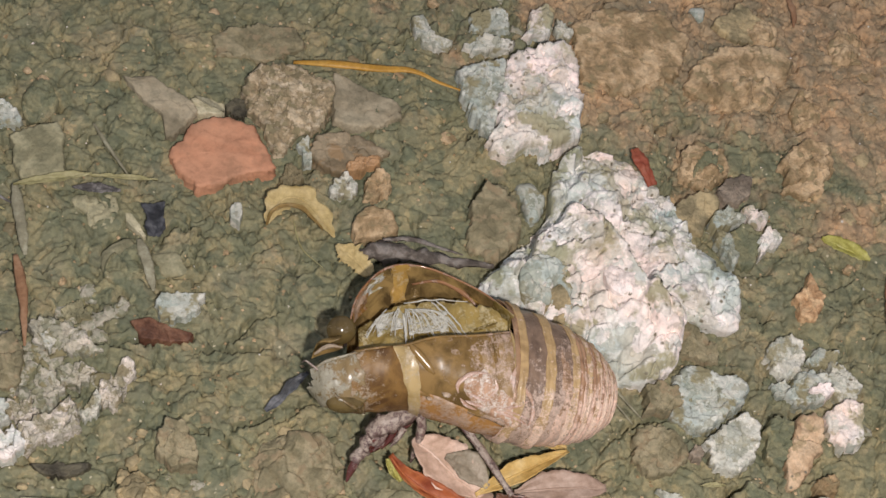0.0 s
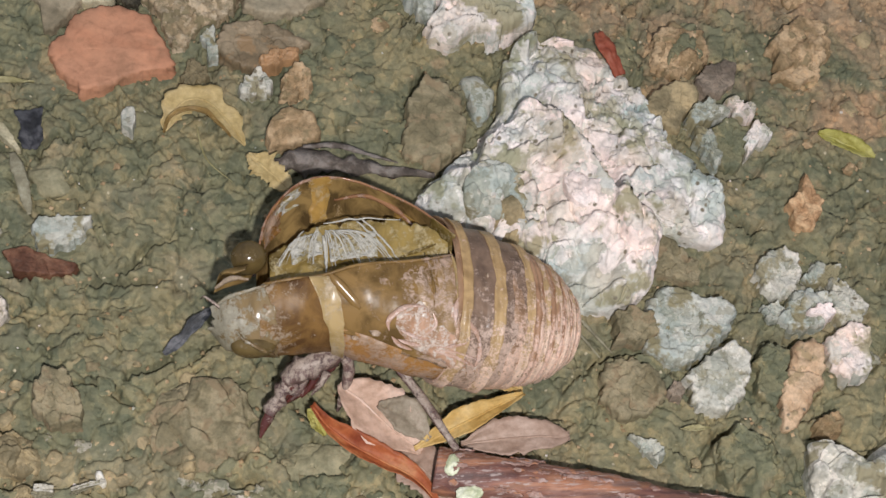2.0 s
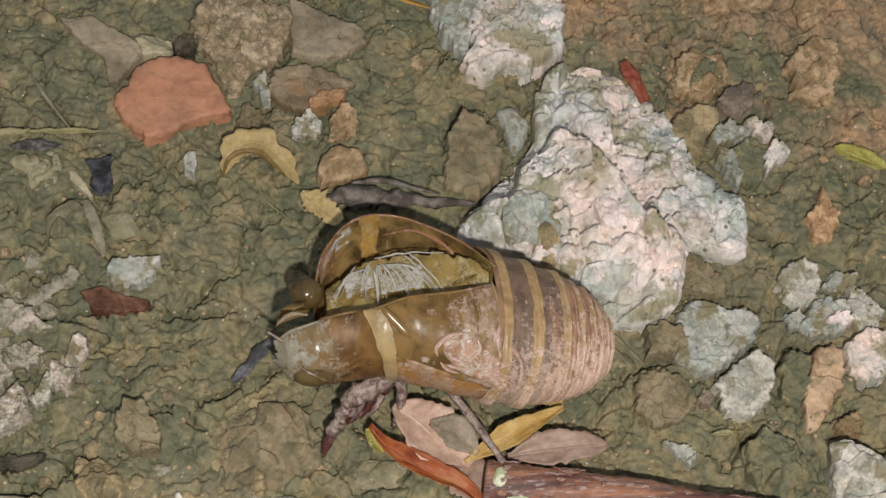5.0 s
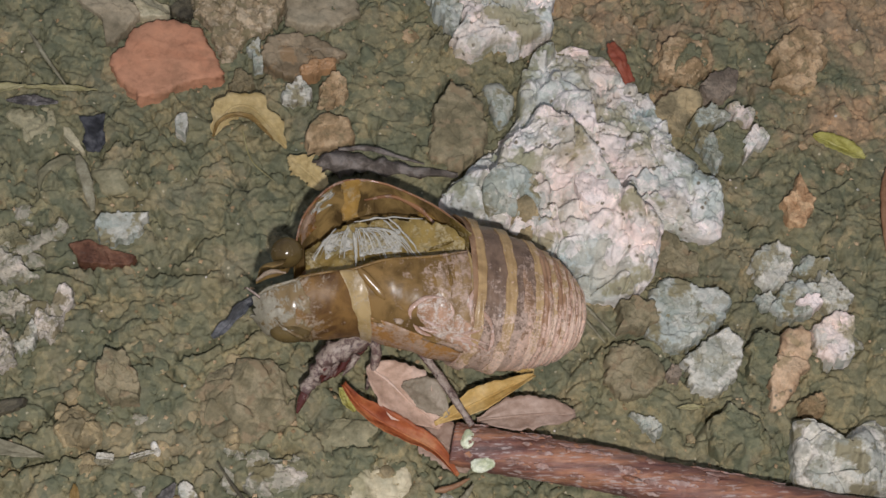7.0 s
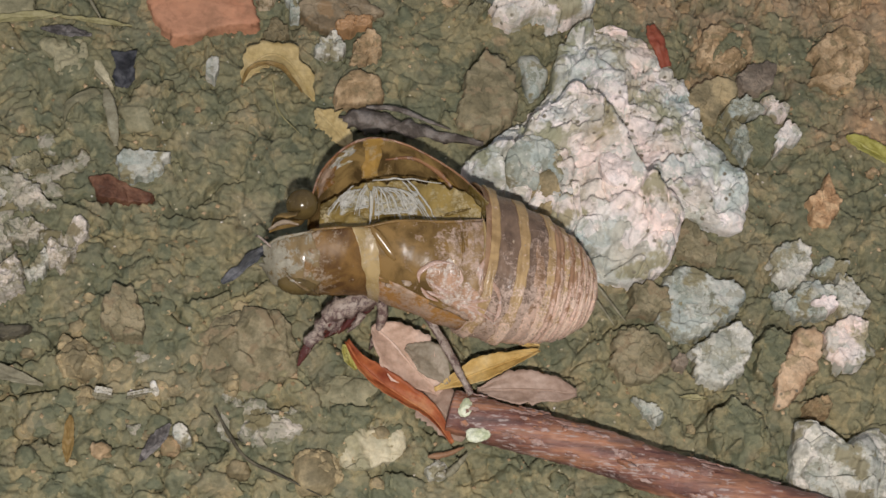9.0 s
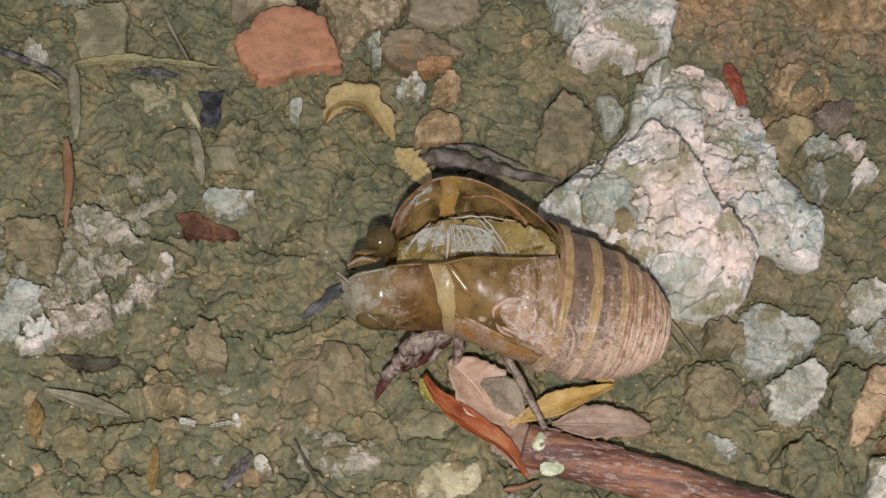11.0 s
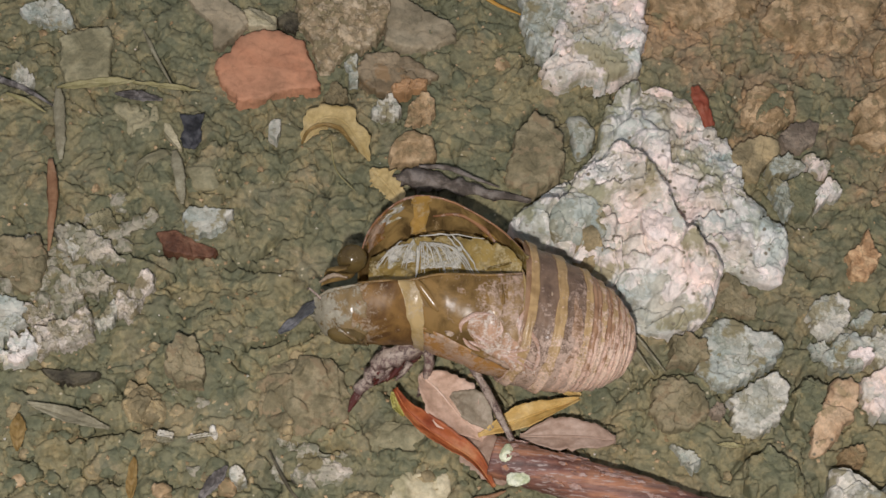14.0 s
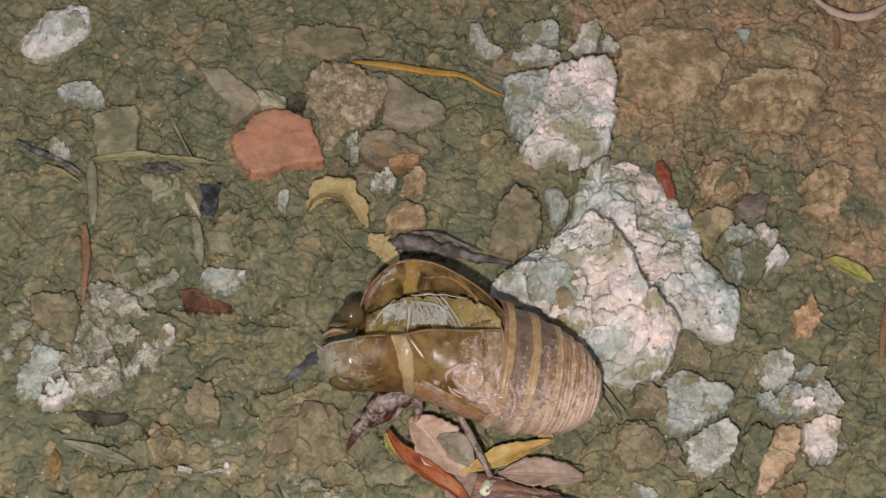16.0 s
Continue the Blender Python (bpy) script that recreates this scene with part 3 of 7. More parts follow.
crack((-32.2, -22.4), (-31.1, -21.5), (-30.2, -22.1), (-29.1, -21.9))
crack((-17.5, -13.4), (-16.4, -12.9), (-14.9, -14.0))
crack((-13.7, -15.7), (-12.5, -15.0), (-10.8, -15.5))
crack((-14.4, -17.4), (-11.8, -17.5), (-9.1, -17.5))
crack((32.7, -9.1), (33.6, -7.3), (34.1, -6.0), (35.2, -6.1), (37.0, -6.4), (39.2, -6.0))
crack((27.1, -8.7), (28.4, -8.3), (29.4, -6.8), (31.6, -5.5))
crack((28.3, -15.7), (30.1, -14.8), (31.3, -15.8), (32.8, -16.2), (33.2, -18.3))
crack((24.3, -15.8), (25.5, -16.5))
crack((36.1, -15.9), (37.2, -15.4), (38.4, -15.8), (39.6, -17.3), (40.5, -17.8), (41.9, -16.1))
crack((29.9, -1.6), (31.8, -1.5), (32.8, -2.9))
crack((-43.1, 27.4), (-40.9, 28.0), (-38.8, 28.3))
crack((-46.6, 24.0), (-45.5, 25.3), (-44.2, 25.7), (-42.8, 25.4))
crack((-33.2, 25.6), (-32.1, 23.9), (-30.6, 21.7), (-29.3, 21.0), (-28.0, 21.6))
crack((-33.0, 11.8), (-32.4, 12.9), (-30.8, 14.1), (-29.8, 13.8))
crack((-27.2, 12.8), (-26.9, 14.2), (-25.8, 15.2), (-24.3, 14.4))
crack((-26.5, 26.1), (-25.1, 27.8))


# ---- the ground: one sheet to the horizon, finely modelled where the camera looks ----
def ground():
    def steps(lo, hi, d):
        out = np.geomspace(1.0, 60000.0, 26)
        return np.concatenate([lo - out[::-1], np.arange(lo, hi, d), hi + out])

    xs, ys = steps(-60, 60, 0.17), steps(-32, 60, 0.17)
    gx, gy = np.meshgrid(xs, ys)
    z = (soil_height(gx, gy) - crack_depth(gx, gy)) * np.clip(1.8 - np.hypot(gx, gy) / 110, 0, 1)
    n, m = len(xs), len(ys)
    i = np.arange(n * m).reshape(m, n)
    quads = np.stack([i[:-1, :-1], i[:-1, 1:], i[1:, 1:], i[1:, :-1]], -1).reshape(-1, 4)
    mesh = bpy.data.meshes.new("ground")
    mesh.vertices.add(n * m)
    mesh.vertices.foreach_set("co", (np.stack([gx, gy, z], -1) * MM).ravel())
    mesh.loops.add(quads.size)
    mesh.loops.foreach_set("vertex_index", quads.ravel())
    mesh.polygons.add(len(quads))
    mesh.polygons.foreach_set("loop_start", np.arange(0, quads.size, 4))
    mesh.polygons.foreach_set("use_smooth", np.ones(len(quads), bool))
    mesh.materials.append(M_SOIL)
    mesh.update(calc_edges=True)
    tagged(new("ground", mesh), "damp cloddy olive brown soil turning ochre, with cracks", "soil", kind="structure")


ground()

SPHERES = {}


def sphere(level):
    """Directions and triangles of an icosphere, made once for each level."""
    if level not in SPHERES:
        bm = bmesh.new()
        bmesh.ops.create_icosphere(bm, subdivisions=level, radius=1)
        SPHERES[level] = (np.array([v.co[:] for v in bm.verts]), [[v.index for v in f.verts] for f in bm.faces])
        bm.free()
    return SPHERES[level]


SEED = [0]


def stone_shape(radii, height, rough, level, sink, lumpy=1.0):
    """A stone about the origin: plan radii at even angles, a height over the ground, and a part below it."""
    SEED[0] += 1
    dirs, faces = sphere(level)
    k = len(radii)
    turn = (np.arctan2(dirs[:, 1], dirs[:, 0]) / (2 * np.pi) * k) % k
    i = np.floor(turn).astype(int)
    f = turn - i
    r = np.array(radii)
    a, b, c, d = r[(i - 1) % k], r[i % k], r[(i + 1) % k], r[(i + 2) % k]
    plan = b + 0.5 * f * (c - a + f * (2 * a - 5 * b + 4 * c - d + f * (3 * (b - c) + d - a)))
    flat = np.hypot(dirs[:, 0], dirs[:, 1])
    full = flat**0.42
    h = np.where(dirs[:, 2] > 0, np.abs(dirs[:, 2]) ** 0.85 * height, -np.abs(dirs[:, 2]) * height * sink * 2.2)
    unit = dirs[:, :2] / np.maximum(flat, 1e-6)[:, None]
    p = np.column_stack([unit[:, 0] * plan * full, unit[:, 1] * plan * full, h])
    size = float(np.mean(r))
    rng = np.random.RandomState(SEED[0] + 40)
    for _ in range(7):
        a, up = rng.uniform(0, 6.3), rng.uniform(0.15, 1.3)
        way = np.array([math.cos(a), math.sin(a), up * size / max(height, 0.3)])
        way /= np.linalg.norm(way)
        reach = p @ way
        p -= np.maximum(reach - reach.max() * rng.uniform(0.80, 0.96), 0)[:, None] * way * 0.85
    coarse, fine = max(size * 0.45, 0.8), max(size * 0.13, 0.3)
    shift = Vector((SEED[0] * 7.31, SEED[0] * 3.17, SEED[0] * 1.7))
    out = np.empty_like(p)
    amp = rough * min(height, 3.5)
    for n, (co, way) in enumerate(zip(p, dirs)):
        v = Vector(co)
        push = noise.fractal(v / coarse + shift, 1.0, 2.0, 4) * amp * 0.8
        if lumpy:
            d1 = noise.voronoi(v / (coarse * 0.55) + shift)[0]
            push += (min(d1[1] - d1[0], 0.5) - 0.25) * amp * 1.1 * lumpy
            push += noise.fractal(v / fine + shift, 0.9, 2.0, 3) * amp * 0.45 * lumpy
        out[n] = co + way * push
    return out, faces


def stone(name, x, y, height, radii, mat, label, category, rough=0.2, level=4, sink=0.35, group=""):
    lumpy = 1.0 if rough >= 0.2 else 0.6
    shape, faces = stone_shape(radii, height, rough, level, sink, lumpy)
    base = soil_at(x, y)
    ob = part(name, shape + (x, y, base), faces, mat, at=(x, y, base))
    return tagged(ob, label, category, group)


def boulder_shape(radii, height, count=60, craggy=1.0, crest=None):
    """A rough rock about the origin: plan radii at even angles, steep sides, a top cut by planes and broken into tilted nodules."""
    SEED[0] += 1
    k = len(radii)
    r = np.array(radii, float)
    size = float(r.mean())
    g = np.linspace(-1, 1, count) + 1e-6
    p, q = np.meshgrid(g, g)
    wide = np.abs(p) > np.abs(q)
    reach = np.where(wide, p, q)
    turn = np.where(wide, np.pi / 4 * q / p, np.pi / 2 - np.pi / 4 * p / q)
    dx, dy = reach * np.cos(turn), reach * np.sin(turn)
    u = np.minimum(np.hypot(dx, dy), 1)
    angle = np.arctan2(dy, dx) % (2 * np.pi)
    t = angle / (2 * np.pi) * k
    i = np.floor(t).astype(int)
    f = t - i
    a, b, c, d = r[(i - 1) % k], r[i % k], r[(i + 1) % k], r[(i + 2) % k]
    plan = b + 0.5 * f * (c - a + f * (2 * a - 5 * b + 4 * c - d + f * (3 * (b - c) + d - a)))
    rho = np.sin(u * np.pi / 2) ** 0.9
    rise = np.cos(u * np.pi / 2) ** (0.36 if size > 4 else 0.5)
    x, y = rho * plan * np.cos(angle), rho * plan * np.sin(angle)
    o = SEED[0] * 13.7
    unit = min(max(size / 6.0, 0.38), 1.0)
    rng = np.random.RandomState(SEED[0])
    top = np.full_like(x, height)
    for _ in range(5):
        way, steep = rng.uniform(0, 6.3), rng.uniform(0.2, 0.75) * height / size
        top = np.minimum(top, height * rng.uniform(0.95, 1.35) - steep * (x * math.cos(way) + y * math.sin(way)))
    if crest:
        line = np.interp(x + 0.9 * (lattice(9, 3, x / 1.6, y / 1.6) - 0.5), [c[0] for c in crest], [c[1] for c in crest])
        front = line - y + 0.7 * (lattice(9, 4, x / 1.2, y / 1.2) - 0.5)
        step = np.clip(front / 0.5, 0, 1)
        top = np.where(front > 0, height * 1.34 - 0.24 * np.maximum(front, 0), height * 0.70 + 0.04 * np.minimum(front, 0)) * (0.92 + 0.08 * step)
    shape = np.zeros_like(x)
    wx = x + 0.6 * unit * (lattice(6, 1, (x + o) / (1.3 * unit), y / (1.3 * unit)) - 0.5)
    wy = y + 0.6 * unit * (lattice(6, 2, (x + o) / (1.3 * unit), y / (1.3 * unit)) - 0.5)
    for seed, cell, lump, tilt, dome in ((21, 5.4, 1.5, 2.6, 0.45), (22, 2.5, 0.9, 1.9, 0.30), (23, 1.15, 0.34, 0.8, 0.16), (24, 0.5, 0.14, 0.3, 0.10)):
        near, second, level, slope = cells(seed, (wx + o) / (cell * unit), wy / (cell * unit))
        edge = np.clip((second - near) / 0.22, 0, 1)
        calm = 1.0 if cell > 4 else np.clip(2.4 * lattice(8, seed, (x + o) / (2.6 * unit), y / (2.6 * unit)) - 0.35, 0.15, 1.5)
        shape += calm * ((lump * (level - 0.5) + tilt * slope) * unit * np.minimum(edge * 2.2, 1) + dome * unit * (np.sqrt(edge) - 1))
    if size > 8:
        for seed, cell, deep in ((25, 1.3, 0.55), (26, 0.62, 0.26)):
            near, second, level, slope = cells(seed, (wx + o) / cell, wy / cell)
            some = np.clip((lattice(19, seed, (x + o) / 3.1, y / 3.1) - 0.40) * 5, 0, 1)
            shape -= deep * some * (level > 0.5) * np.clip(1.3 - near / 0.34, 0, 1)
    shape *= craggy * min(1.0, height / (2.6 * unit))
    z = rise * np.maximum(top, height * 0.35) + shape * np.clip(rise * 1.6, 0, 1)
    z = np.where(u > 0.999, -0.9, z)
    side = 1 + (0.05 if size > 8 else 0.14) * (lattice(7, 1, angle * size * 1.2 + o, z * 1.3) - 0.5) * np.clip(u * 2 - 0.8, 0, 1) * craggy
    verts = np.stack([x * side, y * side, z], -1).reshape(-1, 3)
    n = np.arange(count * count).reshape(count, count)
    faces = np.stack([n[:-1, :-1], n[:-1, 1:], n[1:, 1:], n[1:, :-1]], -1).reshape(-1, 4).tolist()
    return verts, faces


def boulder(name, x, y, height, radii, mat, label, category, group="", craggy=1.0, crest=None):
    mean = np.mean(radii)
    verts, faces = boulder_shape(radii, height, 220 if mean > 8 else (100 if mean > 4 else 54), craggy, crest)
    base = soil_at(x, y) - 0.15
    return tagged(part(name, verts + (x, y, base), faces, mat, at=(x, y, base)), label, category, group)


def slab(name, outline, height, tilt, mat, label, category, group="", relief_mm=0.45, jag=0.5, sunk=0.25, pits=0.0):
    """A flat, broken stone bedded in the soil: the corners of its plan, its height, its top's rise (x, y) over the whole stone."""
    SEED[0] += 1
    corners = np.array(outline, float)
    cx, cy = corners.mean(0)
    size = float(np.hypot(*(corners - (cx, cy)).T).mean())
    turn, rings = int(min(90 + 22 * size, 260)), int(min(22 + 5 * size, 60))
    rel = corners - (cx, cy)
    angle = np.linspace(0, 2 * np.pi, turn, endpoint=False)
    reach = np.zeros(turn)
    for p, q in zip(rel, np.roll(rel, -1, 0)):
        e = q - p
        for n, a in enumerate(angle):
            d = np.array((math.cos(a), math.sin(a)))
            det = d[0] * -e[1] + d[1] * e[0]
            if abs(det) > 1e-9:
                r, f = (p[0] * -e[1] + p[1] * e[0]) / det, (d[0] * p[1] - d[1] * p[0]) / det
                if r > 0 and -1e-6 <= f <= 1 + 1e-6:
                    reach[n] = max(reach[n], r)
    o = SEED[0] * 9.1
    ring = reach.copy()
    for k, (wave, amp) in enumerate(((1.8, 1.2), (0.7, 1.1), (0.3, 0.8))):
        ring = ring + jag * amp * (lattice(16, k + 1, np.cos(angle) * reach / wave + o, np.sin(angle) * reach / wave) - 0.5)
    u = np.concatenate([np.linspace(0.02, 0.90, rings - 7), [0.95, 0.985, 1.0, 1.01, 1.02, 1.03, 1.04]])
    drop = np.concatenate([np.zeros(rings - 7), [0.04, 0.12, 0.30, 0.6, 1.0, 1.4, 1.8]])
    x, y = u[:, None] * ring * np.cos(angle), u[:, None] * ring * np.sin(angle)
    unit = min(max(size / 3.0, 0.4), 1.4)
    wx = x + o + 0.7 * unit * (lattice(17, 1, (x + o) / unit, y / unit) - 0.5)
    wy = y + 0.7 * unit * (lattice(17, 2, (x + o) / unit, y / unit) - 0.5)
    top = height + tilt[0] * x / size + tilt[1] * y / size
    for seed, cell, amp in ((31, 2.6, 1.0), (32, 1.1, 0.6), (33, 0.5, 0.3)):
        near, second, level, slope = cells(seed, wx / (cell * unit), wy / (cell * unit))
        top = top + relief_mm * amp * ((level - 0.5) + 1.2 * slope)
    if pits:
        near, second, level, slope = cells(34, wx / 0.75 + 3, wy / 0.75)
        top = top - pits * (level > 0.45) * np.clip(1.25 - near / 0.34, 0, 1)
    rough = 1 + 0.10 * (lattice(18, 1, ring * angle / 0.6 + o, 3.0 * drop[:, None] + 0 * ring) - 0.5) * np.minimum(drop * 3, 1)[:, None]
    x, y = x * rough, y * rough
    z = np.maximum(top, 0.15) * (1 - np.minimum(drop, 1))[:, None] - np.maximum(drop - 1, 0)[:, None]
    under = soil_height(cx + x[::4, ::6], cy + y[::4, ::6])
    base = float(under.mean() + (0.8 if height < 1.3 else 0.3) * under.std()) - sunk * min(1.0, height / 3)
    verts = np.concatenate([np.stack([x, y, z], -1).reshape(-1, 3), [(0, 0, float(z[0].mean()))]]) + (cx, cy, base)
    faces = []
    for i in range(rings - 1):
        for j in range(turn):
            a, b = i * turn + j, i * turn + (j + 1) % turn
            faces.append((a, a + turn, b + turn, b))
    faces += [(rings * turn, j, (j + 1) % turn) for j in range(turn)]
    return tagged(part(name, verts, faces, mat, at=(cx, cy, base)), label, category, group)


def facet(rock, name, x, y, height, radii, mat, label):
    """A differently coloured piece set into the top of a rock."""
    at = np.array([v.co for v in rock.data.vertices]) / MM + np.array(rock.location) / MM
    near = at[np.hypot(at[:, 0] - x, at[:, 1] - y) < np.mean(radii)]
    plane = np.linalg.lstsq(np.c_[near[:, :2], np.ones(len(near))], near[:, 2], rcond=None)[0]
    verts, faces = boulder_shape(radii, height, 60, 0.8)
    verts = verts + (x, y, 0)
    verts[:, 2] += verts[:, :2] @ plane[:2] + plane[2] - 0.35 * height
    return part(name, verts, faces, mat, rock, label)


# ---- leaves, straws, stems and twigs ----
def leaf(name, points, width, arch, cup, twist, mat, label, category="leaf", parent=None, fray=0.16):
    """A thin blade along a curve: arched over its length, cupped and twisted across it, with a midrib and a frayed edge."""
    SEED[0] += 1
    mid = np.mean(np.array(points), 0)
    lift = soil_at(mid[0], mid[1]) + 0.25
    nu, nv = 40, 10
    rows = width if isinstance(width, tuple) else None
    width = max(rows) if rows else width
    line = smooth_line(points, nu + 1)
    top, low = [], []
    for i in range(nu + 1):
        s = i / nu
        w = (width / 2 * (math.sin(math.pi * min(max(s, 0.03), 0.97)) ** 0.65) if rows is None else float(np.interp(s, np.linspace(0, 1, len(rows)), rows)) / 2) * (1 + 0.10 * math.sin(9 * s + SEED[0]))
        turn = radians(twist) * (s - 0.5) * 2
        along = Vector(line[min(i + 1, nu)] - line[max(i - 1, 0)])
        side = Vector((-along.y, along.x, 0)).normalized()
        centre = Vector(line[i]) + Vector((0, 0, lift + arch * math.sin(math.pi * s)))
        for j in range(nv + 1):
            q = j / nv * 2 - 1
            frayed = 1 + fray * noise.fractal(Vector((s * 12, 3 * (q > 0), SEED[0])), 1.0, 2.0, 3) * abs(q)
            off = side * (q * w * frayed * math.cos(turn)) + Vector((0, 0, q * w * math.sin(turn) + cup * (q * q - 0.35) * w / max(width / 2, 0.1)))
            off.z += 0.22 * noise.fractal(Vector((s * 6, q * 2.0, SEED[0] * 2.0)), 1.0, 2.0, 3) - 0.14 * math.exp(-((q * 7) ** 2))
            top.append(centre + off + Vector((0, 0, 0.06)))
            low.append(centre + off - Vector((0, 0, 0.06)))
    verts, faces = sheet_faces(top, low, nu + 1, nv + 1)
    if parent:
        return part(name, verts, faces, mat, parent, label)
    blade = tagged(part(name, verts, faces, mat, at=(mid[0], mid[1], lift)), label, category)
    if category == "leaf" and width > 1.9:
        rib = [top[i * (nv + 1) + nv // 2] for i in range(0, nu + 1, 4)]
        part("midrib", *tube(rib, (0.14, 0.11, 0.05), 6, 30), mat, blade)
    return blade


def sheet_faces(top, low, n, m):
    """Two layers of n by m points, joined round the rim."""
    k = n * m
    faces = []
    for i in range(n - 1):
        for j in range(m - 1):
            a = i * m + j
            faces += [(a, a + 1, a + m + 1, a + m), (k + a, k + a + m, k + a + m + 1, k + a + 1)]
    for i in range(n - 1):
        a, b = i * m, i * m + m - 1
        faces += [(a, a + m, k + a + m, k + a), (b, k + b, k + b + m, b + m)]
    for j in range(m - 1):
        a, b = j, (n - 1) * m + j
        faces += [(a, k + a, k + a + 1, a + 1), (b, b + 1, k + b + 1, k + b)]
    return [tuple(p) for p in top] + [tuple(p) for p in low], faces


def tube(points, radii, sides=10, rings=24, flat=1.0, rough=0.0, seed=0.0):
    """A closed tube along a smooth curve, with radii from end to end."""
    line = smooth_line(points, rings)
    rad = np.interp(np.linspace(0, 1, rings), np.linspace(0, 1, len(radii)), radii)
    verts, faces = [], []
    for i, (c, r) in enumerate(zip(line, rad)):
        t = Vector(line[min(i + 1, rings - 1)] - line[max(i - 1, 0)]).normalized()
        u = t.cross(Vector((0, 0, 1)))
        u = u.normalized() if u.length > 1e-3 else Vector((1, 0, 0))
        v = u.cross(t)
        for j in range(sides):
            a = 2 * math.pi * j / sides
            k = r * (1 + rough * (noise.fractal(Vector((i * 0.30, math.cos(a) * 1.3, math.sin(a) * 1.3 + seed)), 1.0, 2.0, 3)))
            verts.append(Vector(c) + u * (math.cos(a) * k) + v * (math.sin(a) * k * flat))
    for i in range(rings - 1):
        for j in range(sides):
            a, b = i * sides + j, i * sides + (j + 1) % sides
            faces.append((a, b, b + sides, a + sides))
    faces += [tuple(range(sides - 1, -1, -1)), tuple(range((rings - 1) * sides, rings * sides))]
    return [tuple(v) for v in verts], faces


def stick(name, points, r0, r1, mat, label, category, flat=1.0, knotty=0.3):
    SEED[0] += 1
    mid = points[len(points) // 2]
    points = [(x, y, z + 0.5 * soil_at(x, y) + (0.3 if r0 < 1 else 0)) for x, y, z in points]
    big = r0 > 1
    radii = (r0, r1) if big else (r0 * 0.45, r0, (r0 + r1) / 2, r1, r1 * 0.35)
    verts, faces = tube(points, radii, 36 if big else 10, 150 if big else 34, flat, 0.07 if big else knotty, SEED[0] * 3.7)
    return tagged(part(name, verts, faces, mat, at=(mid[0], mid[1], 0)), label, category)


# ---- stones, lumps and chips: place, height, plan radii ----
rock = boulder("pale_boulder", 19.6, 9.6, 5.0, (11.9, 10.1, 9.5, 10.2, 11.1, 11.9, 12.6, 13.6, 15.0, 15.7, 15.3, 14.0, 11.6, 9.4, 9.2, 9.4, 9.9, 10.9, 12.4, 15.1, 14.0, 12.1, 10.9, 10.4, 10.6, 11.4, 13.0, 13.6, 13.5, 12.7, 11.1, 9.4, 9.4, 13.5, 13.8, 13.4), M_PALE, "pitted pale grey and pink limestone rock on soil", "rock", crest=((-16, -3.0), (-10.6, -1.6), (-7.9, 2.5), (-4.3, 6.3), (-0.9, 2.8), (2.3, -3.9), (5.2, -6.5), (14, -10)))
slab("limestone_chunk", [(10.2, 35.9), (13.2, 37.8), (17.1, 38.6), (18.1, 37.0), (18.4, 33.8), (18.1, 30.2), (17.5, 28.8), (17.6, 26.5), (15.8, 25.5), (13.9, 24.4), (12.0, 25.2), (10.2, 23.9), (8.2, 24.2), (7.6, 25.9), (8.5, 27.1), (8.8, 28.5), (9.6, 33.0)], 3.2, (0.4, 0.3), M_PALE, "pitted pale limestone chunk", "rock", relief_mm=0.7, jag=0.5, pits=0.5)
slab("limestone_shard", [(12.3, 40.2), (13.6, 41.7), (14.2, 44.5), (15.8, 44.8), (16.5, 43.0), (16.1, 40.8), (14.3, 40.8)], 2.2, (0.3, 0.3), M_PALE, "pointed pale limestone shard beside a chunk", "stone", relief_mm=0.5)
slab("limestone_shard", [(16.5, 42.4), (17.1, 43.5), (18.9, 41.9), (18.4, 41.0), (16.9, 41.2)], 1.2, (0, 0.2), M_GREYPALE, "small pale limestone chip", "stone")
slab("limestone_shard", [(7.2, 43.3), (8.6, 44.1), (10.3, 44.4), (11.5, 43.7), (11.4, 41.2), (9.4, 41.4), (7.4, 41.2)], 1.2, (0, 0.2), M_BLUE, "bluish grey stone chip half sunk in soil", "stone")
slab("limestone_shard", [(5.7, 38.9), (8.7, 40.6), (12.1, 39.6), (11.0, 38.3), (6.7, 38.4)], 1.6, (0, 0.2), M_GREYPALE, "flat pale grey stone behind a limestone chunk", "stone")
stone("grey_chip", 11.9, 19.4, 1.6, (1.6, 1.5, 1.7, 2.7, 2.5, 1.7, 1.2, 1.2, 1.7, 3.0, 2.1, 1.8), M_BLUE, "flat bluish grey stone chip", "stone", 0.15, 4, 0.35)
slab("soil_lump", [(4.4, 14.5), (5.3, 17.7), (6.8, 20.0), (8.4, 19.5), (9.7, 18.1), (10.0, 14.8), (8.3, 11.4), (6.1, 10.9), (4.5, 11.7)], 1.9, (0, 0.5), M_SOILTAN, "rounded tan brown clod with a crack behind", "soil lump", "soil lumps", relief_mm=0.35)
slab("brick_fragment", [(-26.2, 24.4), (-24.9, 25.3), (-24.4, 27.3), (-23.0, 28.3), (-20.1, 28.4), (-17.7, 27.5), (-16.2, 24.5), (-15.5, 22.2), (-16.2, 21.6), (-18.1, 21.5), (-19.9, 21.0), (-21.7, 19.8), (-23.5, 19.5), (-24.6, 20.9), (-25.7, 22.0)], 1.0, (0, 0.2), M_TERRA, "smooth orange terracotta brick fragment", "brick fragment", relief_mm=0.12, jag=0.25)
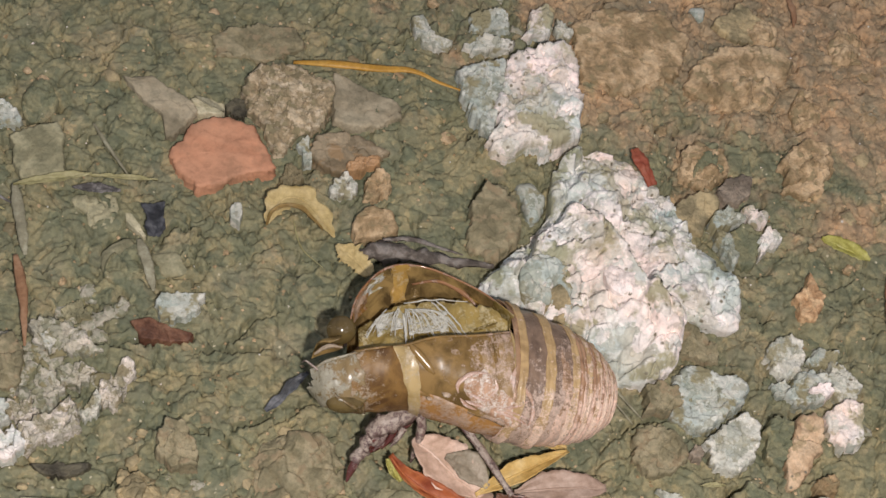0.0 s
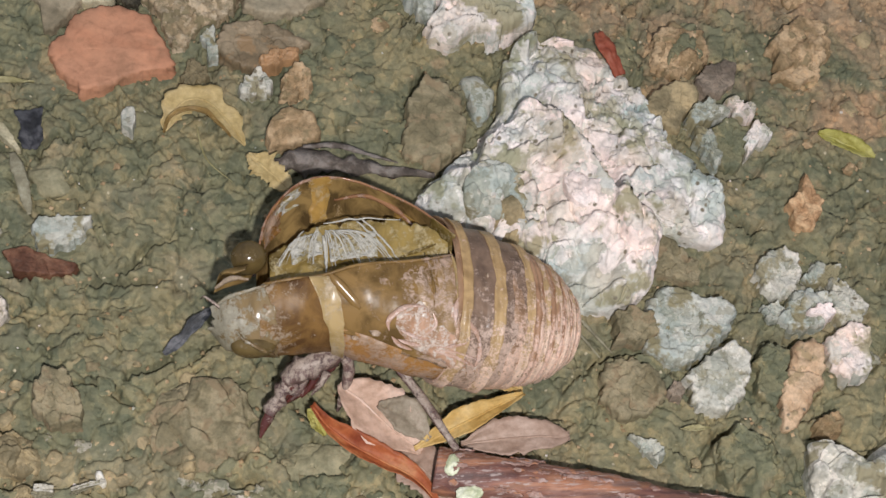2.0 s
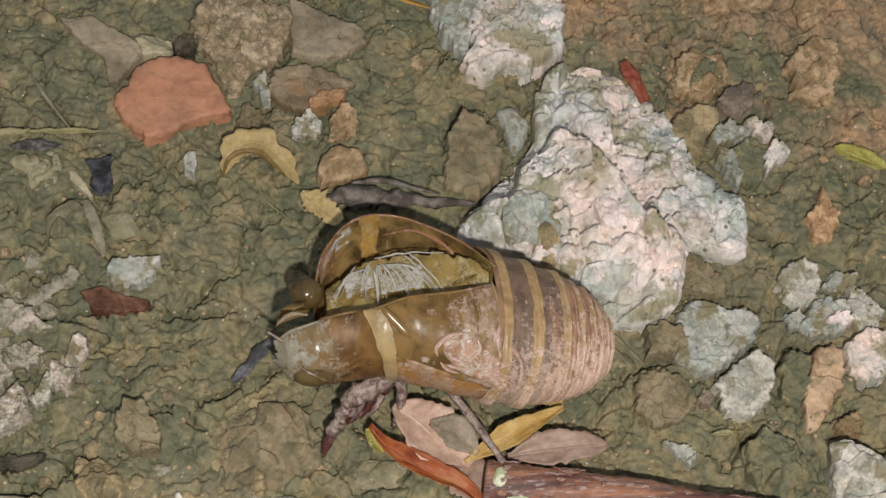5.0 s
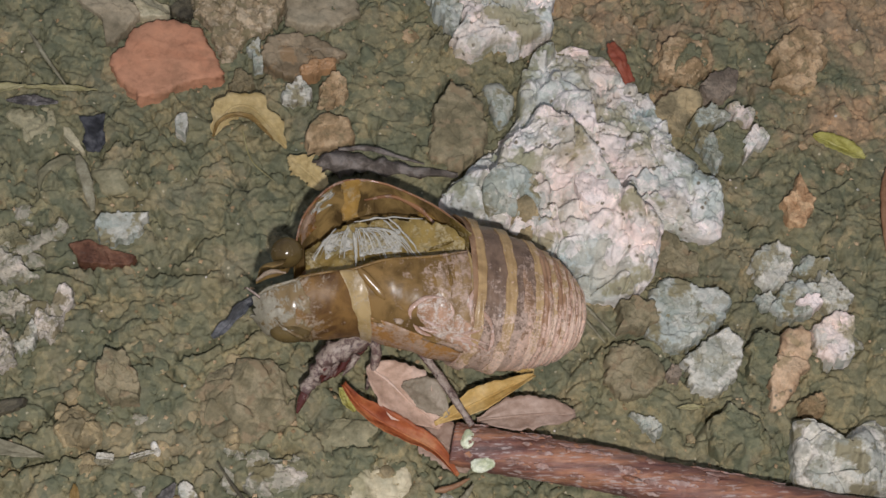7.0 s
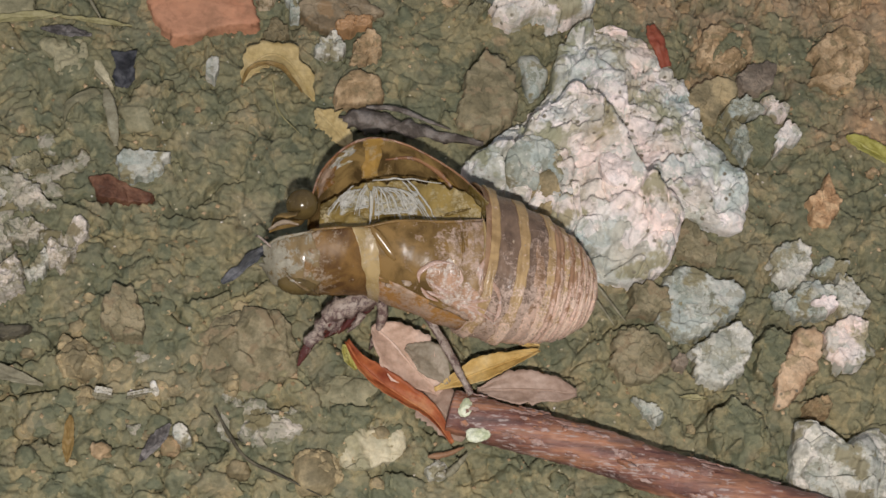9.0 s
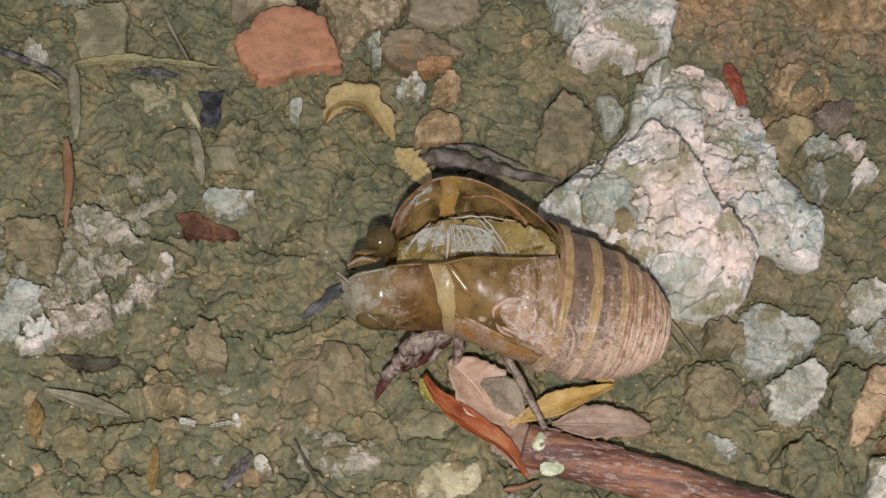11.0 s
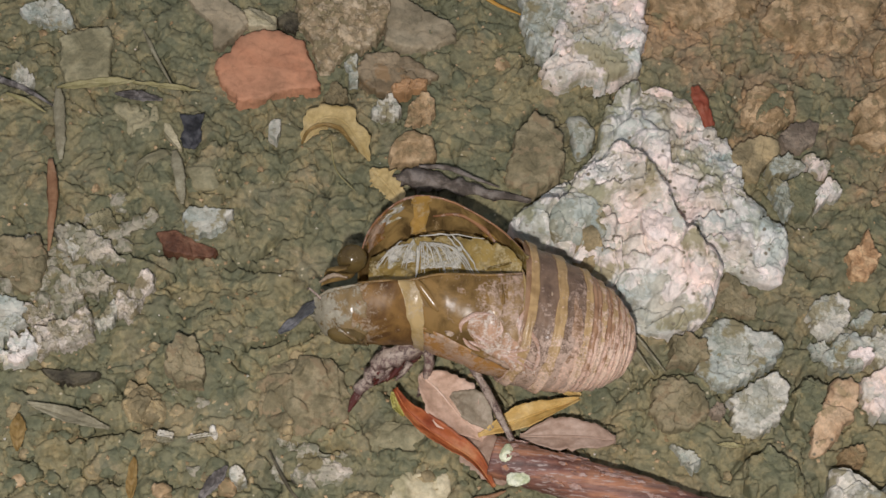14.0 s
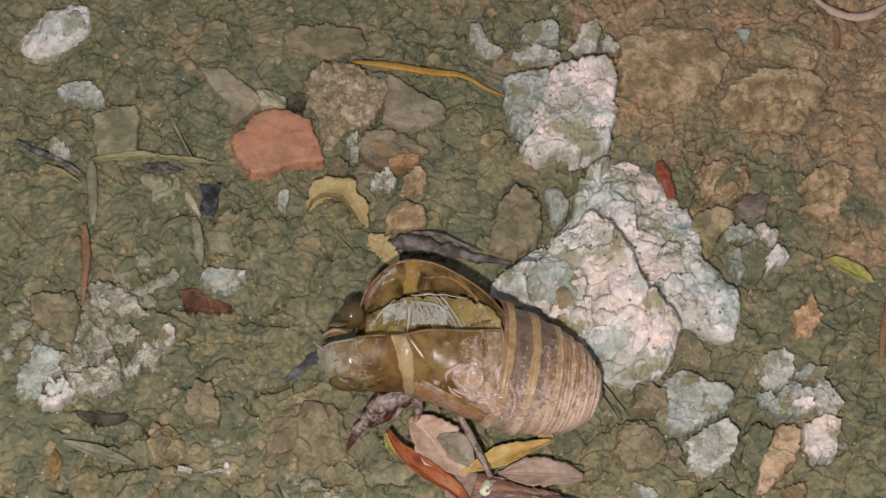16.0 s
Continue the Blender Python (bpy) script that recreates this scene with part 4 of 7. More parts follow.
slab("pebble", [(-7.7, 14.1), (-7.1, 15.6), (-6.2, 16.3), (-5.2, 16.6), (-3.4, 16.3), (-2.8, 14.2), (-3.2, 13.6), (-5.2, 13.1), (-7.4, 12.9)], 1.8, (0, 0.3), M_OCHRE, "rounded tan pebble with a bright face", "pebble", relief_mm=0.2, jag=0.2)
slab("pale_chip", [(-27.8, 5.5), (-27.2, 6.6), (-25.6, 6.7), (-24.1, 6.5), (-22.7, 6.5), (-23.1, 5.1), (-24.1, 4.2), (-26.0, 3.5), (-27.3, 4.4)], 1.1, (0, 0.1), M_BLUE, "small smooth bluish white stone chip", "stone", relief_mm=0.15)
slab("pebble", [(-20.3, 16.8), (-19.7, 17.5), (-19.0, 17.5), (-18.7, 16.5), (-19.2, 15.2), (-20.1, 15.6)], 0.9, (0, 0), M_GREYPALE, "tiny pale grey pebble on soil", "pebble", relief_mm=0.15, jag=0.15)
boulder("pale_boulder", 40.1, -20.7, 4.0, (4.9, 5.7, 5.4, 3.4, 2.1, 1.6, 5.4, 5.4, 5.2, 5.7, 4.5, 3.8, 3.4, 3.6, 4.6, 5.0), M_GREYPALE, "pale pitted limestone rock beyond the twig", "rock")
boulder("gravel_lump", -11.7, -19.9, 1.2, (3.2, 2.6, 2.0, 1.9, 2.4, 2.5, 2.9, 2.5, 2.2, 2.0, 2.0, 2.7), M_CRUST, "grey gritty gravel lump", "stone")
slab("pale_chip", [(-20.0, -20.7), (-19.4, -20.2), (-18.7, -20.7), (-18.3, -21.6), (-18.8, -22.2), (-19.7, -21.8)], 1.0, (0, 0), M_GREYPALE, "small white stone chip on soil", "stone", relief_mm=0.2, jag=0.2)
boulder("cream_stone", -2.5, -21.1, 0.8, (2.8, 3.2, 2.7, 2.1, 2.2, 2.1, 2.7, 3.3, 2.6, 2.0, 1.8, 2.2), M_CREAM, "smooth cream coloured stone half buried", "stone")
boulder("greenish_stone", -4.3, -16.7, 0.5, (3.4, 3.0, 2.1, 2.0, 2.6, 2.8, 3.1, 2.9, 2.4, 2.1, 2.2, 2.6), M_GREEN, "flat greenish grey stone half buried", "stone")
stone("tan_stone", -7.4, -23.8, 1.6, (2.0, 1.9, 2.3, 2.0, 2.1, 2.2, 1.8, 2.0, 2.3, 1.9, 2.1, 2.1), M_TAN, "rounded tan stone half buried", "stone", 0.15, 4, 0.35)
boulder("soil_lump", -28.7, -14.6, 1.5, (1.8, 1.8, 1.6, 1.9, 2.0, 1.8, 2.0, 1.8, 2.0, 1.6, 1.8, 2.2), M_TAN, "tan brown lump of soil", "soil lump", group="soil lumps")
boulder("soil_lump", -13.9, -12.5, 1.1, (4.5, 4.3, 4.5, 3.8, 4.1, 4.2, 4.6, 4.7, 4.0, 4.1, 3.8, 4.6), M_SOILTAN, "wide flat tan brown soil lump", "soil lump", group="soil lumps")
boulder("soil_lump", -30.7, 10.2, 1.4, (2.0, 2.1, 2.8, 2.5, 2.0, 1.8, 2.0, 2.4, 2.7, 2.4, 2.0, 2.3), M_CLOD, "rounded olive brown soil lump", "soil lump", group="soil lumps")
boulder("soil_lump", 30.3, -18.0, 1.7, (2.7, 2.8, 2.8, 3.4, 2.8, 3.0, 2.7, 2.9, 2.9, 3.3, 2.8, 3.2), M_CLOD, "broad olive brown soil lump", "soil lump", group="soil lumps")
boulder("pale_stone", -49.0, 37.6, 2.6, (3.6, 4.4, 4.5, 3.2, 2.7, 3.1, 3.5, 4.9, 4.6, 3.3, 2.9, 2.8), M_PALE, "rounded white stone with a greyish face", "stone")
slab("pale_chip", [(-47.2, 28.8), (-46.3, 30.1), (-44.0, 30.1), (-42.0, 29.0), (-42.2, 27.5), (-44.8, 27.1), (-46.3, 27.9)], 1.1, (0, 0.2), M_BLUE, "small bluish white stone chip", "stone")
slab("pale_chip", [(-46.9, 22.4), (-46.3, 22.2), (-45.4, 21.2), (-44.8, 20.4), (-45.1, 19.4), (-46.2, 19.5), (-47.3, 20.0)], 1.0, (0, 0.1), M_GREYPALE, "flat white stone shard on soil", "stone")
slab("beige_stone", [(-42.7, 25.4), (-40.8, 26.6), (-38.0, 27.1), (-37.3, 25.5), (-37.1, 21.1), (-41.3, 20.2), (-42.3, 22.2)], 1.1, (0, 0.2), M_GREEN, "flat beige stone with rounded corners", "stone", relief_mm=0.15, jag=0.3)
boulder("soil_lump", -40.2, 30.7, 1.7, (2.1, 1.9, 2.4, 2.6, 2.5, 2.0, 1.7, 2.0, 2.6, 2.5, 2.5, 2.0), M_CLOD, "rounded olive brown soil lump", "soil lump", group="soil lumps")
boulder("soil_lump", -45.0, 33.1, 1.7, (2.2, 2.3, 2.0, 2.3, 2.1, 1.9, 2.5, 2.2, 2.3, 1.9, 2.0, 2.6), M_CLOD, "rounded tan brown soil lump", "soil lump", group="soil lumps")
slab("flat_stone", [(-8.8, 34.5), (-5.5, 32.4), (-2.1, 30.7), (-1.5, 28.9), (-3.9, 27.3), (-7.8, 27.5), (-9.1, 28.3), (-9.0, 30.9)], 0.9, (0, 0.1), M_TANGREY, "flat greyish tan stone plate in soil", "stone", relief_mm=0.15, jag=0.3)
slab("tan_stone", [(-18.5, 32.4), (-17.7, 34.5), (-14.9, 35.9), (-12.9, 35.7), (-11.5, 34.2), (-8.9, 33.9), (-8.2, 32.1), (-9.3, 30.1), (-10.3, 27.4), (-12.8, 26.4), (-14.5, 23.9), (-15.9, 25.0), (-16.7, 27.6), (-18.2, 29.4)], 1.6, (0, 0.3), M_GRIT, "large gritty tan stone", "stone", relief_mm=0.5, pits=-0.35)
slab("flat_stone", [(-31.4, 33.5), (-28.4, 33.6), (-24.9, 31.1), (-23.4, 29.3), (-24.5, 27.8), (-26.2, 25.7), (-26.9, 26.0), (-27.3, 28.6), (-29.3, 30.3)], 0.8, (0, 0.1), M_TANGREY, "flat greyish tan stone plate in soil", "stone", relief_mm=0.15, jag=0.3)
slab("pebble", [(-11.9, 24.0), (-11.0, 26.0), (-7.9, 27.0), (-4.9, 25.3), (-3.2, 24.2), (-4.7, 22.9), (-7.8, 21.6), (-10.6, 22.0)], 1.2, (0, 0.3), M_RUST, "flat rust brown pebble in soil", "pebble", relief_mm=0.3)
slab("orange_crumb", [(-8.1, 22.1), (-6.3, 23.0), (-4.5, 23.3), (-4.7, 22.2), (-7.7, 21.5)], 1.9, (0, 0.1), M_RUSTCHIP, "small orange brown stone chip", "stone", relief_mm=0.3)
slab("pale_chip", [(-9.5, 20.8), (-8.0, 21.2), (-6.9, 19.8), (-7.3, 18.6), (-9.3, 18.4), (-10.2, 19.3)], 1.1, (0, 0.2), M_GREYPALE, "small whitish grey stone", "stone", relief_mm=0.6)
slab("pebble", [(-5.8, 19.8), (-4.6, 21.5), (-3.4, 20.3), (-3.4, 18.8), (-4.7, 18.0), (-6.2, 18.3)], 1.2, (0, 0.3), M_OCHRE, "small tan pebble on soil", "pebble")
slab("pale_chip", [(0.5, 43.0), (1.6, 43.5), (2.9, 40.7), (4.9, 39.8), (4.1, 38.8), (1.8, 39.5), (0.7, 40.9)], 0.8, (0, 0.2), M_GREYPALE, "flat pale grey stone chip in soil", "stone")
stone("pale_chip", 34.4, 46.0, 0.8, (1.0, 1.2, 0.9, 0.9, 1.1, 1.0, 0.9, 0.9, 1.0, 1.0, 1.2, 0.9), M_BLUE, "tiny bluish white stone chip", "stone", 0.10, 3, 0.35)
slab("pebble", [(27.2, 17.4), (28.2, 18.8), (30.3, 19.7), (32.2, 19.5), (32.5, 17.9), (30.8, 16.2), (30.3, 15.1), (28.9, 15.2), (27.4, 16.6)], 1.6, (0, 0.3), M_TAN, "smooth tan stone by the rock", "stone", relief_mm=0.25, jag=0.3)
slab("pebble", [(32.7, 20.7), (34.0, 22.2), (35.8, 22.6), (36.7, 21.9), (36.4, 20.1), (34.9, 18.6), (33.5, 18.7), (32.4, 19.7)], 1.1, (0, 0.2), M_PURP, "dull purple brown stone in soil", "stone", relief_mm=0.4)
boulder("soil_lump", 44.2, 23.3, 2.0, (2.3, 3.0, 3.6, 2.1, 1.9, 1.9, 2.1, 3.4, 3.0, 2.4, 1.7, 1.7), M_OCHRE, "ochre brown lump of soil", "soil lump", group="soil lumps")
boulder("soil_lump", 41.9, 43.6, 1.5, (2.0, 2.3, 2.4, 3.2, 2.2, 2.0, 2.2, 2.2, 2.6, 2.5, 2.5, 2.0), M_OCHRE, "ochre brown lump of soil", "soil lump", group="soil lumps")
boulder("soil_lump", 38.0, 34.9, 2.0, (4.6, 4.6, 4.3, 3.1, 3.0, 3.6, 4.5, 5.0, 3.7, 2.9, 3.0, 3.9), M_OCHRE, "broad ochre brown soil lump", "soil lump", group="soil lumps")
boulder("soil_lump", 45.3, 32.1, 1.7, (1.8, 2.4, 2.5, 3.2, 2.1, 1.9, 2.0, 2.1, 2.9, 2.6, 2.5, 1.8), M_OCHRE, "ochre brown lump of soil", "soil lump", group="soil lumps")
boulder("soil_lump", 31.9, 23.2, 1.7, (1.8, 1.7, 2.2, 2.1, 1.9, 1.8, 1.7, 2.0, 2.1, 2.3, 1.8, 1.9), M_OCHRE, "ochre brown lump of soil", "soil lump", group="soil lumps")
boulder("soil_lump", 52.0, 41.8, 1.5, (2.0, 2.5, 2.7, 3.0, 2.2, 2.1, 2.2, 2.3, 3.2, 2.6, 2.8, 2.0), M_OCHRE, "pinkish brown soil lump", "soil lump", group="soil lumps")
stone("white_chip", -21.9, -16.7, 1.0, (0.4, 0.4, 0.5, 0.7, 0.7, 0.5, 0.4, 0.4, 0.5, 0.6, 0.7, 0.6), M_SHELL, "tiny white shell chip on soil", "shell chip", 0.05, 3, 0.35)
slab("orange_crumb", [(39.0, 6.8), (40.2, 7.9), (41.0, 10.0), (41.7, 7.6), (42.6, 6.7), (41.4, 5.3), (40.6, 3.9), (39.2, 4.6)], 1.0, (0, 0.1), M_ORANGE, "frayed pale orange leaf fragment on soil", "leaf fragment", relief_mm=0.3)
# The shade of a hollow behind the brick piece, laid in as a dark slab.
slab("dark_crumb", [(-20.5, 30.6), (-19.5, 31.7), (-18.3, 30.8), (-18.4, 28.6), (-20.1, 29.4)], 0.6, (0, 0), M_DARKWOOD, "dark slab standing in for the shade of a hollow", "bark", relief_mm=0.2)
slab("soil_lump", [(33.3, 14.9), (35.2, 16.4), (36.7, 15.0), (36.2, 13.0), (35.2, 11.3), (33.8, 11.2), (33.2, 13.0)], 1.3, (0, 0.2), M_CLOD, "olive earth lump held in a broken stone", "soil lump", relief_mm=0.3)
stone("flat_stone", -31.2, 11.0, 0.8, (1.6, 1.8, 2.6, 2.2, 1.9, 1.9, 1.8, 2.1, 2.4, 2.1, 2.0, 1.9), M_GREEN, "flat smooth olive stone half sunk in soil", "stone", 0.15, 4, 0.35)
boulder("limestone_crust", -33.4, 16.9, 0.6, (1.9, 2.0, 2.4, 1.9, 2.1, 3.3, 1.5, 1.5, 1.9, 2.6, 2.3, 1.9), M_GREEN, "flat greenish crust piece on soil", "rock")
stone("flat_stone", -26.2, 10.6, 0.7, (1.5, 1.5, 1.5, 1.3, 1.5, 2.3, 1.4, 1.3, 1.6, 1.5, 1.6, 2.0), M_GREEN, "flat smooth olive stone half sunk in soil", "stone", 0.15, 4, 0.35)
slab("shell_chip", [(-30.8, 16.4), (-30.2, 16.3), (-29.3, 14.9), (-28.6, 13.6), (-28.9, 13.4), (-29.8, 14.4), (-30.7, 15.4)], 0.8, (0, 0), M_CREAM, "small pale pointed chip beside a bark flake", "stone", relief_mm=0.1, jag=0.15)
slab("grey_chip", [(-13.0, 25.2), (-11.8, 26.1), (-11.6, 23.2), (-12.3, 23.1)], 0.9, (0, 0.1), M_BLUE, "curved bluish grey stone shard beside a pebble", "stone")
slab("grey_chip", [(-24.4, 31.0), (-23.5, 31.4), (-20.8, 30.3), (-21.0, 29.1), (-23.5, 29.0)], 0.9, (0, 0), M_CREAM, "thin greenish pale flake behind the brick piece", "stone", relief_mm=0.15, jag=0.2)
slab("pebble", [(-15.0, 21.1), (-13.9, 23.2), (-12.7, 22.4), (-12.8, 20.8), (-14.4, 20.1)], 1.0, (0, 0.1), M_TAN, "small gritty tan pebble on soil", "pebble")
boulder("soil_lump", 32.0, 24.2, 1.8, (1.8, 2.2, 3.1, 3.1, 2.2, 2.0, 1.8, 2.3, 3.0, 3.0, 2.3, 2.1), M_CLOD, "rounded olive brown soil lump", "soil lump", group="soil lumps")
boulder("grey_crumb", 3.2, -22.9, 1.0, (0.9, 1.2, 0.9, 1.0, 0.8, 0.9, 1.1, 1.0, 1.1, 0.8, 0.9, 1.0), M_GREYPALE, "small pale gritty crumb beside the twig", "stone")
boulder("soil_lump", -28.6, -14.5, 1.1, (2.1, 2.1, 1.9, 2.2, 2.0, 2.0, 2.2, 2.2, 1.9, 1.7, 1.9, 2.4), M_TAN, "flat tan brown clod of soil", "soil lump", group="soil lumps")
boulder("soil_lump", -15.3, -15.8, 1.1, (0.8, 1.0, 1.1, 1.3, 1.2, 0.9, 0.9, 0.9, 1.1, 1.3, 1.3, 0.9), M_TAN, "rounded tan brown clod of soil", "soil lump", group="soil lumps")
boulder("soil_lump", -27.7, -18.1, 1.0, (0.9, 1.1, 1.0, 1.2, 1.2, 1.1, 0.8, 0.8, 1.1, 1.2, 1.2, 0.9), M_TAN, "rounded tan brown clod of soil", "soil lump", group="soil lumps")
boulder("soil_lump", -7.3, -23.2, 1.3, (2.1, 2.1, 1.6, 1.6, 1.7, 2.0, 2.2, 2.2, 1.6, 1.4, 1.5, 2.6), M_TAN, "rounded tan brown clod of soil", "soil lump", group="soil lumps")
# The bluish left face of the chunk, added as a slab of its own.
slab("limestone_shard", [(4.9, 35.1), (7.4, 35.9), (10.2, 36.4), (9.9, 33.5), (9.0, 29.6), (8.1, 26.5), (6.9, 27.5), (6.3, 29.4), (5.6, 31.5)], 2.5, (0.6, 0.2), M_BLUE, "bluish grey left side of a pale limestone chunk", "stone", pits=0.3)
slab("soil_lump", [(31.5, 34.7), (32.3, 37.3), (35.8, 40.1), (41.4, 40.9), (44.3, 38.9), (43.1, 36.3), (39.0, 35.0), (34.2, 32.9)], 1.1, (0, 0.3), M_OCHRE, "broad smooth ochre plate of earth", "soil lump", "soil lumps", relief_mm=0.3)
slab("soil_lump", [(18.7, 42.7), (22.9, 45.7), (29.8, 45.5), (32.4, 41.5), (30.2, 36.5), (24.1, 33.4), (19.4, 35.4)], 0.9, (0, 0.3), M_OCHRE, "broad gritty ochre clod of soil", "soil lump", "soil lumps", relief_mm=0.3)
slab("soil_lump", [(28.6, 23.3), (30.6, 26.1), (33.9, 25.7), (34.1, 22.5), (31.1, 21.0)], 1.0, (0, 0.3), M_OCHRE, "ochre clod of soil", "soil lump", "soil lumps", relief_mm=0.3)
slab("soil_lump", [(40.5, 24.3), (44.0, 27.4), (46.6, 26.5), (45.6, 22.8), (41.0, 21.6)], 1.0, (0, 0.3), M_OCHRE, "ochre clod of soil", "soil lump", "soil lumps", relief_mm=0.3)
slab("soil_lump", [(36.0, 44.4), (39.6, 47.4), (42.6, 44.7), (42.1, 41.9), (38.6, 42.0)], 1.0, (0, 0.3), M_TAN, "tan clod of soil", "soil lump", "soil lumps", relief_mm=0.3)
slab("soil_lump", [(-22.1, 40.2), (-18.1, 41.5), (-12.7, 41.6), (-11.8, 38.8), (-16.4, 37.2), (-21.1, 37.5)], 0.8, (0, 0.3), M_SOILTAN, "flat reddish tan clod of soil", "soil lump", "soil lumps", relief_mm=0.3)
slab("limestone_crust", [(-45.1, -10.1), (-44.8, -7.6), (-44.3, -5.3), (-42.6, -4.8), (-41.1, -5.3), (-41.0, -7.6), (-42.4, -9.2), (-42.4, -10.8), (-44.1, -11.0)], 1.3, (0, 0.1), M_BLUE, "flat bluish grey limestone slab in soil", "rock", jag=0.7)
slab("limestone_crust", [(-42.4, -10.8), (-41.9, -8.7), (-40.5, -8.3), (-39.5, -10.2), (-40.0, -11.9), (-42.1, -12.1)], 1.5, (0, 0.1), M_PALE, "crumbly white limestone piece in soil", "rock", relief_mm=0.8, jag=0.7)
slab("limestone_crust", [(-41.0, -5.8), (-39.0, -5.2), (-38.4, -6.5), (-40.4, -7.2)], 1.4, (0, 0.1), M_CRUSTPALE, "crumbly cream limestone piece in soil", "rock", relief_mm=0.7, jag=0.7)
slab("limestone_crust", [(-40.4, -7.9), (-39.6, -8.2), (-37.5, -7.4), (-35.5, -5.3), (-34.6, -6.5), (-34.6, -8.3), (-37.1, -9.5), (-39.1, -10.7)], 1.4, (0, 0.1), M_CRUSTPALE, "crumbly pinkish limestone piece in soil", "rock", relief_mm=0.9, jag=0.7)
slab("limestone_crust", [(-34.9, -6.5), (-33.9, -6.4), (-33.0, -4.6), (-32.3, -4.9), (-32.3, -6.8), (-34.2, -7.7)], 1.2, (0, 0.1), M_GREYPALE, "crumbly mauve grey limestone piece in soil", "rock", relief_mm=0.7, jag=0.7)
slab("limestone_crust", [(-32.5, -4.4), (-31.2, -2.6), (-30.0, -1.0), (-29.4, -2.8), (-30.3, -4.9), (-31.2, -6.1), (-32.2, -5.6)], 1.4, (0, 0.1), M_CRUSTPALE, "crumbly pinkish limestone piece in soil", "rock", relief_mm=0.9, jag=0.7)
slab("limestone_crust", [(-39.4, 2.5), (-38.1, 3.5), (-35.3, 2.7), (-32.7, 0.0), (-33.0, -0.7), (-35.7, -0.5), (-36.3, 0.1), (-38.2, 0.3)], 1.0, (0, 0.1), M_CRUST, "crumbly greyish green stone crust in soil", "rock", relief_mm=0.6, jag=0.7)
slab("limestone_crust", [(-36.7, -2.3), (-35.6, -1.4), (-32.6, -2.5), (-33.9, -3.7), (-36.1, -3.5)], 1.0, (0, 0.1), M_CRUST, "crumbly greyish green stone crust in soil", "rock", relief_mm=0.6, jag=0.7)
slab("limestone_crust", [(-39.0, -3.9), (-38.6, -1.2), (-36.6, -2.4), (-36.0, -4.4), (-37.7, -6.3), (-38.7, -5.7)], 0.8, (0, 0.1), M_CRUST, "crumbly greyish green stone crust in soil", "rock", relief_mm=0.5, jag=0.7)
slab("limestone_crust", [(-38.6, 1.6), (-37.6, 2.3), (-36.7, 0.9), (-37.4, -0.0)], 1.3, (0, 0.1), M_GREYPALE, "small whitish stone in a greenish crust", "rock", jag=0.7)
slab("soil_lump", [(-45.3, 0.4), (-44.3, 1.4), (-41.1, 1.6), (-40.0, -0.2), (-39.8, -3.1), (-40.9, -4.2), (-42.8, -3.5), (-44.6, -1.8)], 1.2, (0, 0.2), M_SOILTAN, "gritty tan clod of soil", "soil lump", "soil lumps", relief_mm=0.5)
slab("soil_lump", [(-27.0, -9.0), (-25.9, -7.7), (-24.7, -8.1), (-23.4, -10.6), (-23.5, -12.6), (-25.8, -12.8), (-26.9, -10.8)], 1.2, (0, 0.2), M_SOILTAN, "gritty tan clod of soil", "soil lump", "soil lumps", relief_mm=0.5)
slab("soil_lump", [(-36.5, 5.0), (-35.7, 5.7), (-34.2, 5.2), (-34.0, 4.2), (-36.0, 3.9)], 0.9, (0, 0.2), M_GREEN, "rounded olive clod of soil", "soil lump", "soil lumps", relief_mm=0.5)
slab("bark_flake", [(-38.8, -11.7), (-36.9, -11.8), (-36.1, -11.4), (-35.4, -12.0), (-33.2, -11.7), (-33.6, -12.3), (-35.0, -13.1), (-36.7, -13.1), (-37.9, -12.7)], 0.6, (0, 0.1), M_DARKWOOD, "flat dark decayed bark fragment", "bark", relief_mm=0.15, jag=0.3)
slab("bark_flake", [(-29.9, 3.7), (-28.0, 4.0), (-25.8, 3.0), (-23.9, 2.4), (-24.4, 1.5), (-27.1, 1.5), (-28.9, 1.8)], 0.6, (0, 0.1), M_BARKRED, "flat reddish brown bark flake in soil", "bark", relief_mm=0.15, jag=0.3)
slab("olive_chip", [(4.8, 25.1), (5.4, 25.8), (6.5, 26.9), (7.3, 26.0), (6.0, 24.4)], 0.9, (0, 0.1), M_GREEN, "smooth greenish stone chip in soil", "stone")
facet(rock, "grey_facet", 11.5, 6.2, 1.0, (2.7, 2.7, 2.7, 2.7, 2.8, 3.1, 3.3, 2.4, 2.4, 2.6), M_BLUE, "bluish grey smooth facet")
facet(rock, "pink_facet", 19.8, 6.8, 1.1, (2.3, 2.1, 2.1, 2.3, 2.4, 2.4, 2.4, 2.3, 2.3, 2.4), M_PINK, "pinkish white smooth facet")
facet(rock, "olive_inclusion", 12.2, 3.5, 1.0, (1.6, 1.6, 1.8, 1.8, 1.6, 1.4, 1.3, 1.6, 1.7, 1.5), M_TAN, "olive earth lump stuck in the rock")

slab("bluish_stone", [(23.5, -7.1), (24.3, -5.6), (24.0, -3.4), (25.6, -1.2), (27.4, -1.7), (29.3, -2.9), (30.8, -2.7), (31.5, -4.4), (30.9, -5.8), (28.7, -7.5), (26.6, -9.0), (24.8, -8.7)], 1.5, (0.2, -0.3), M_BLUE, "flat broken bluish grey stone beside the pale rock", "stone")
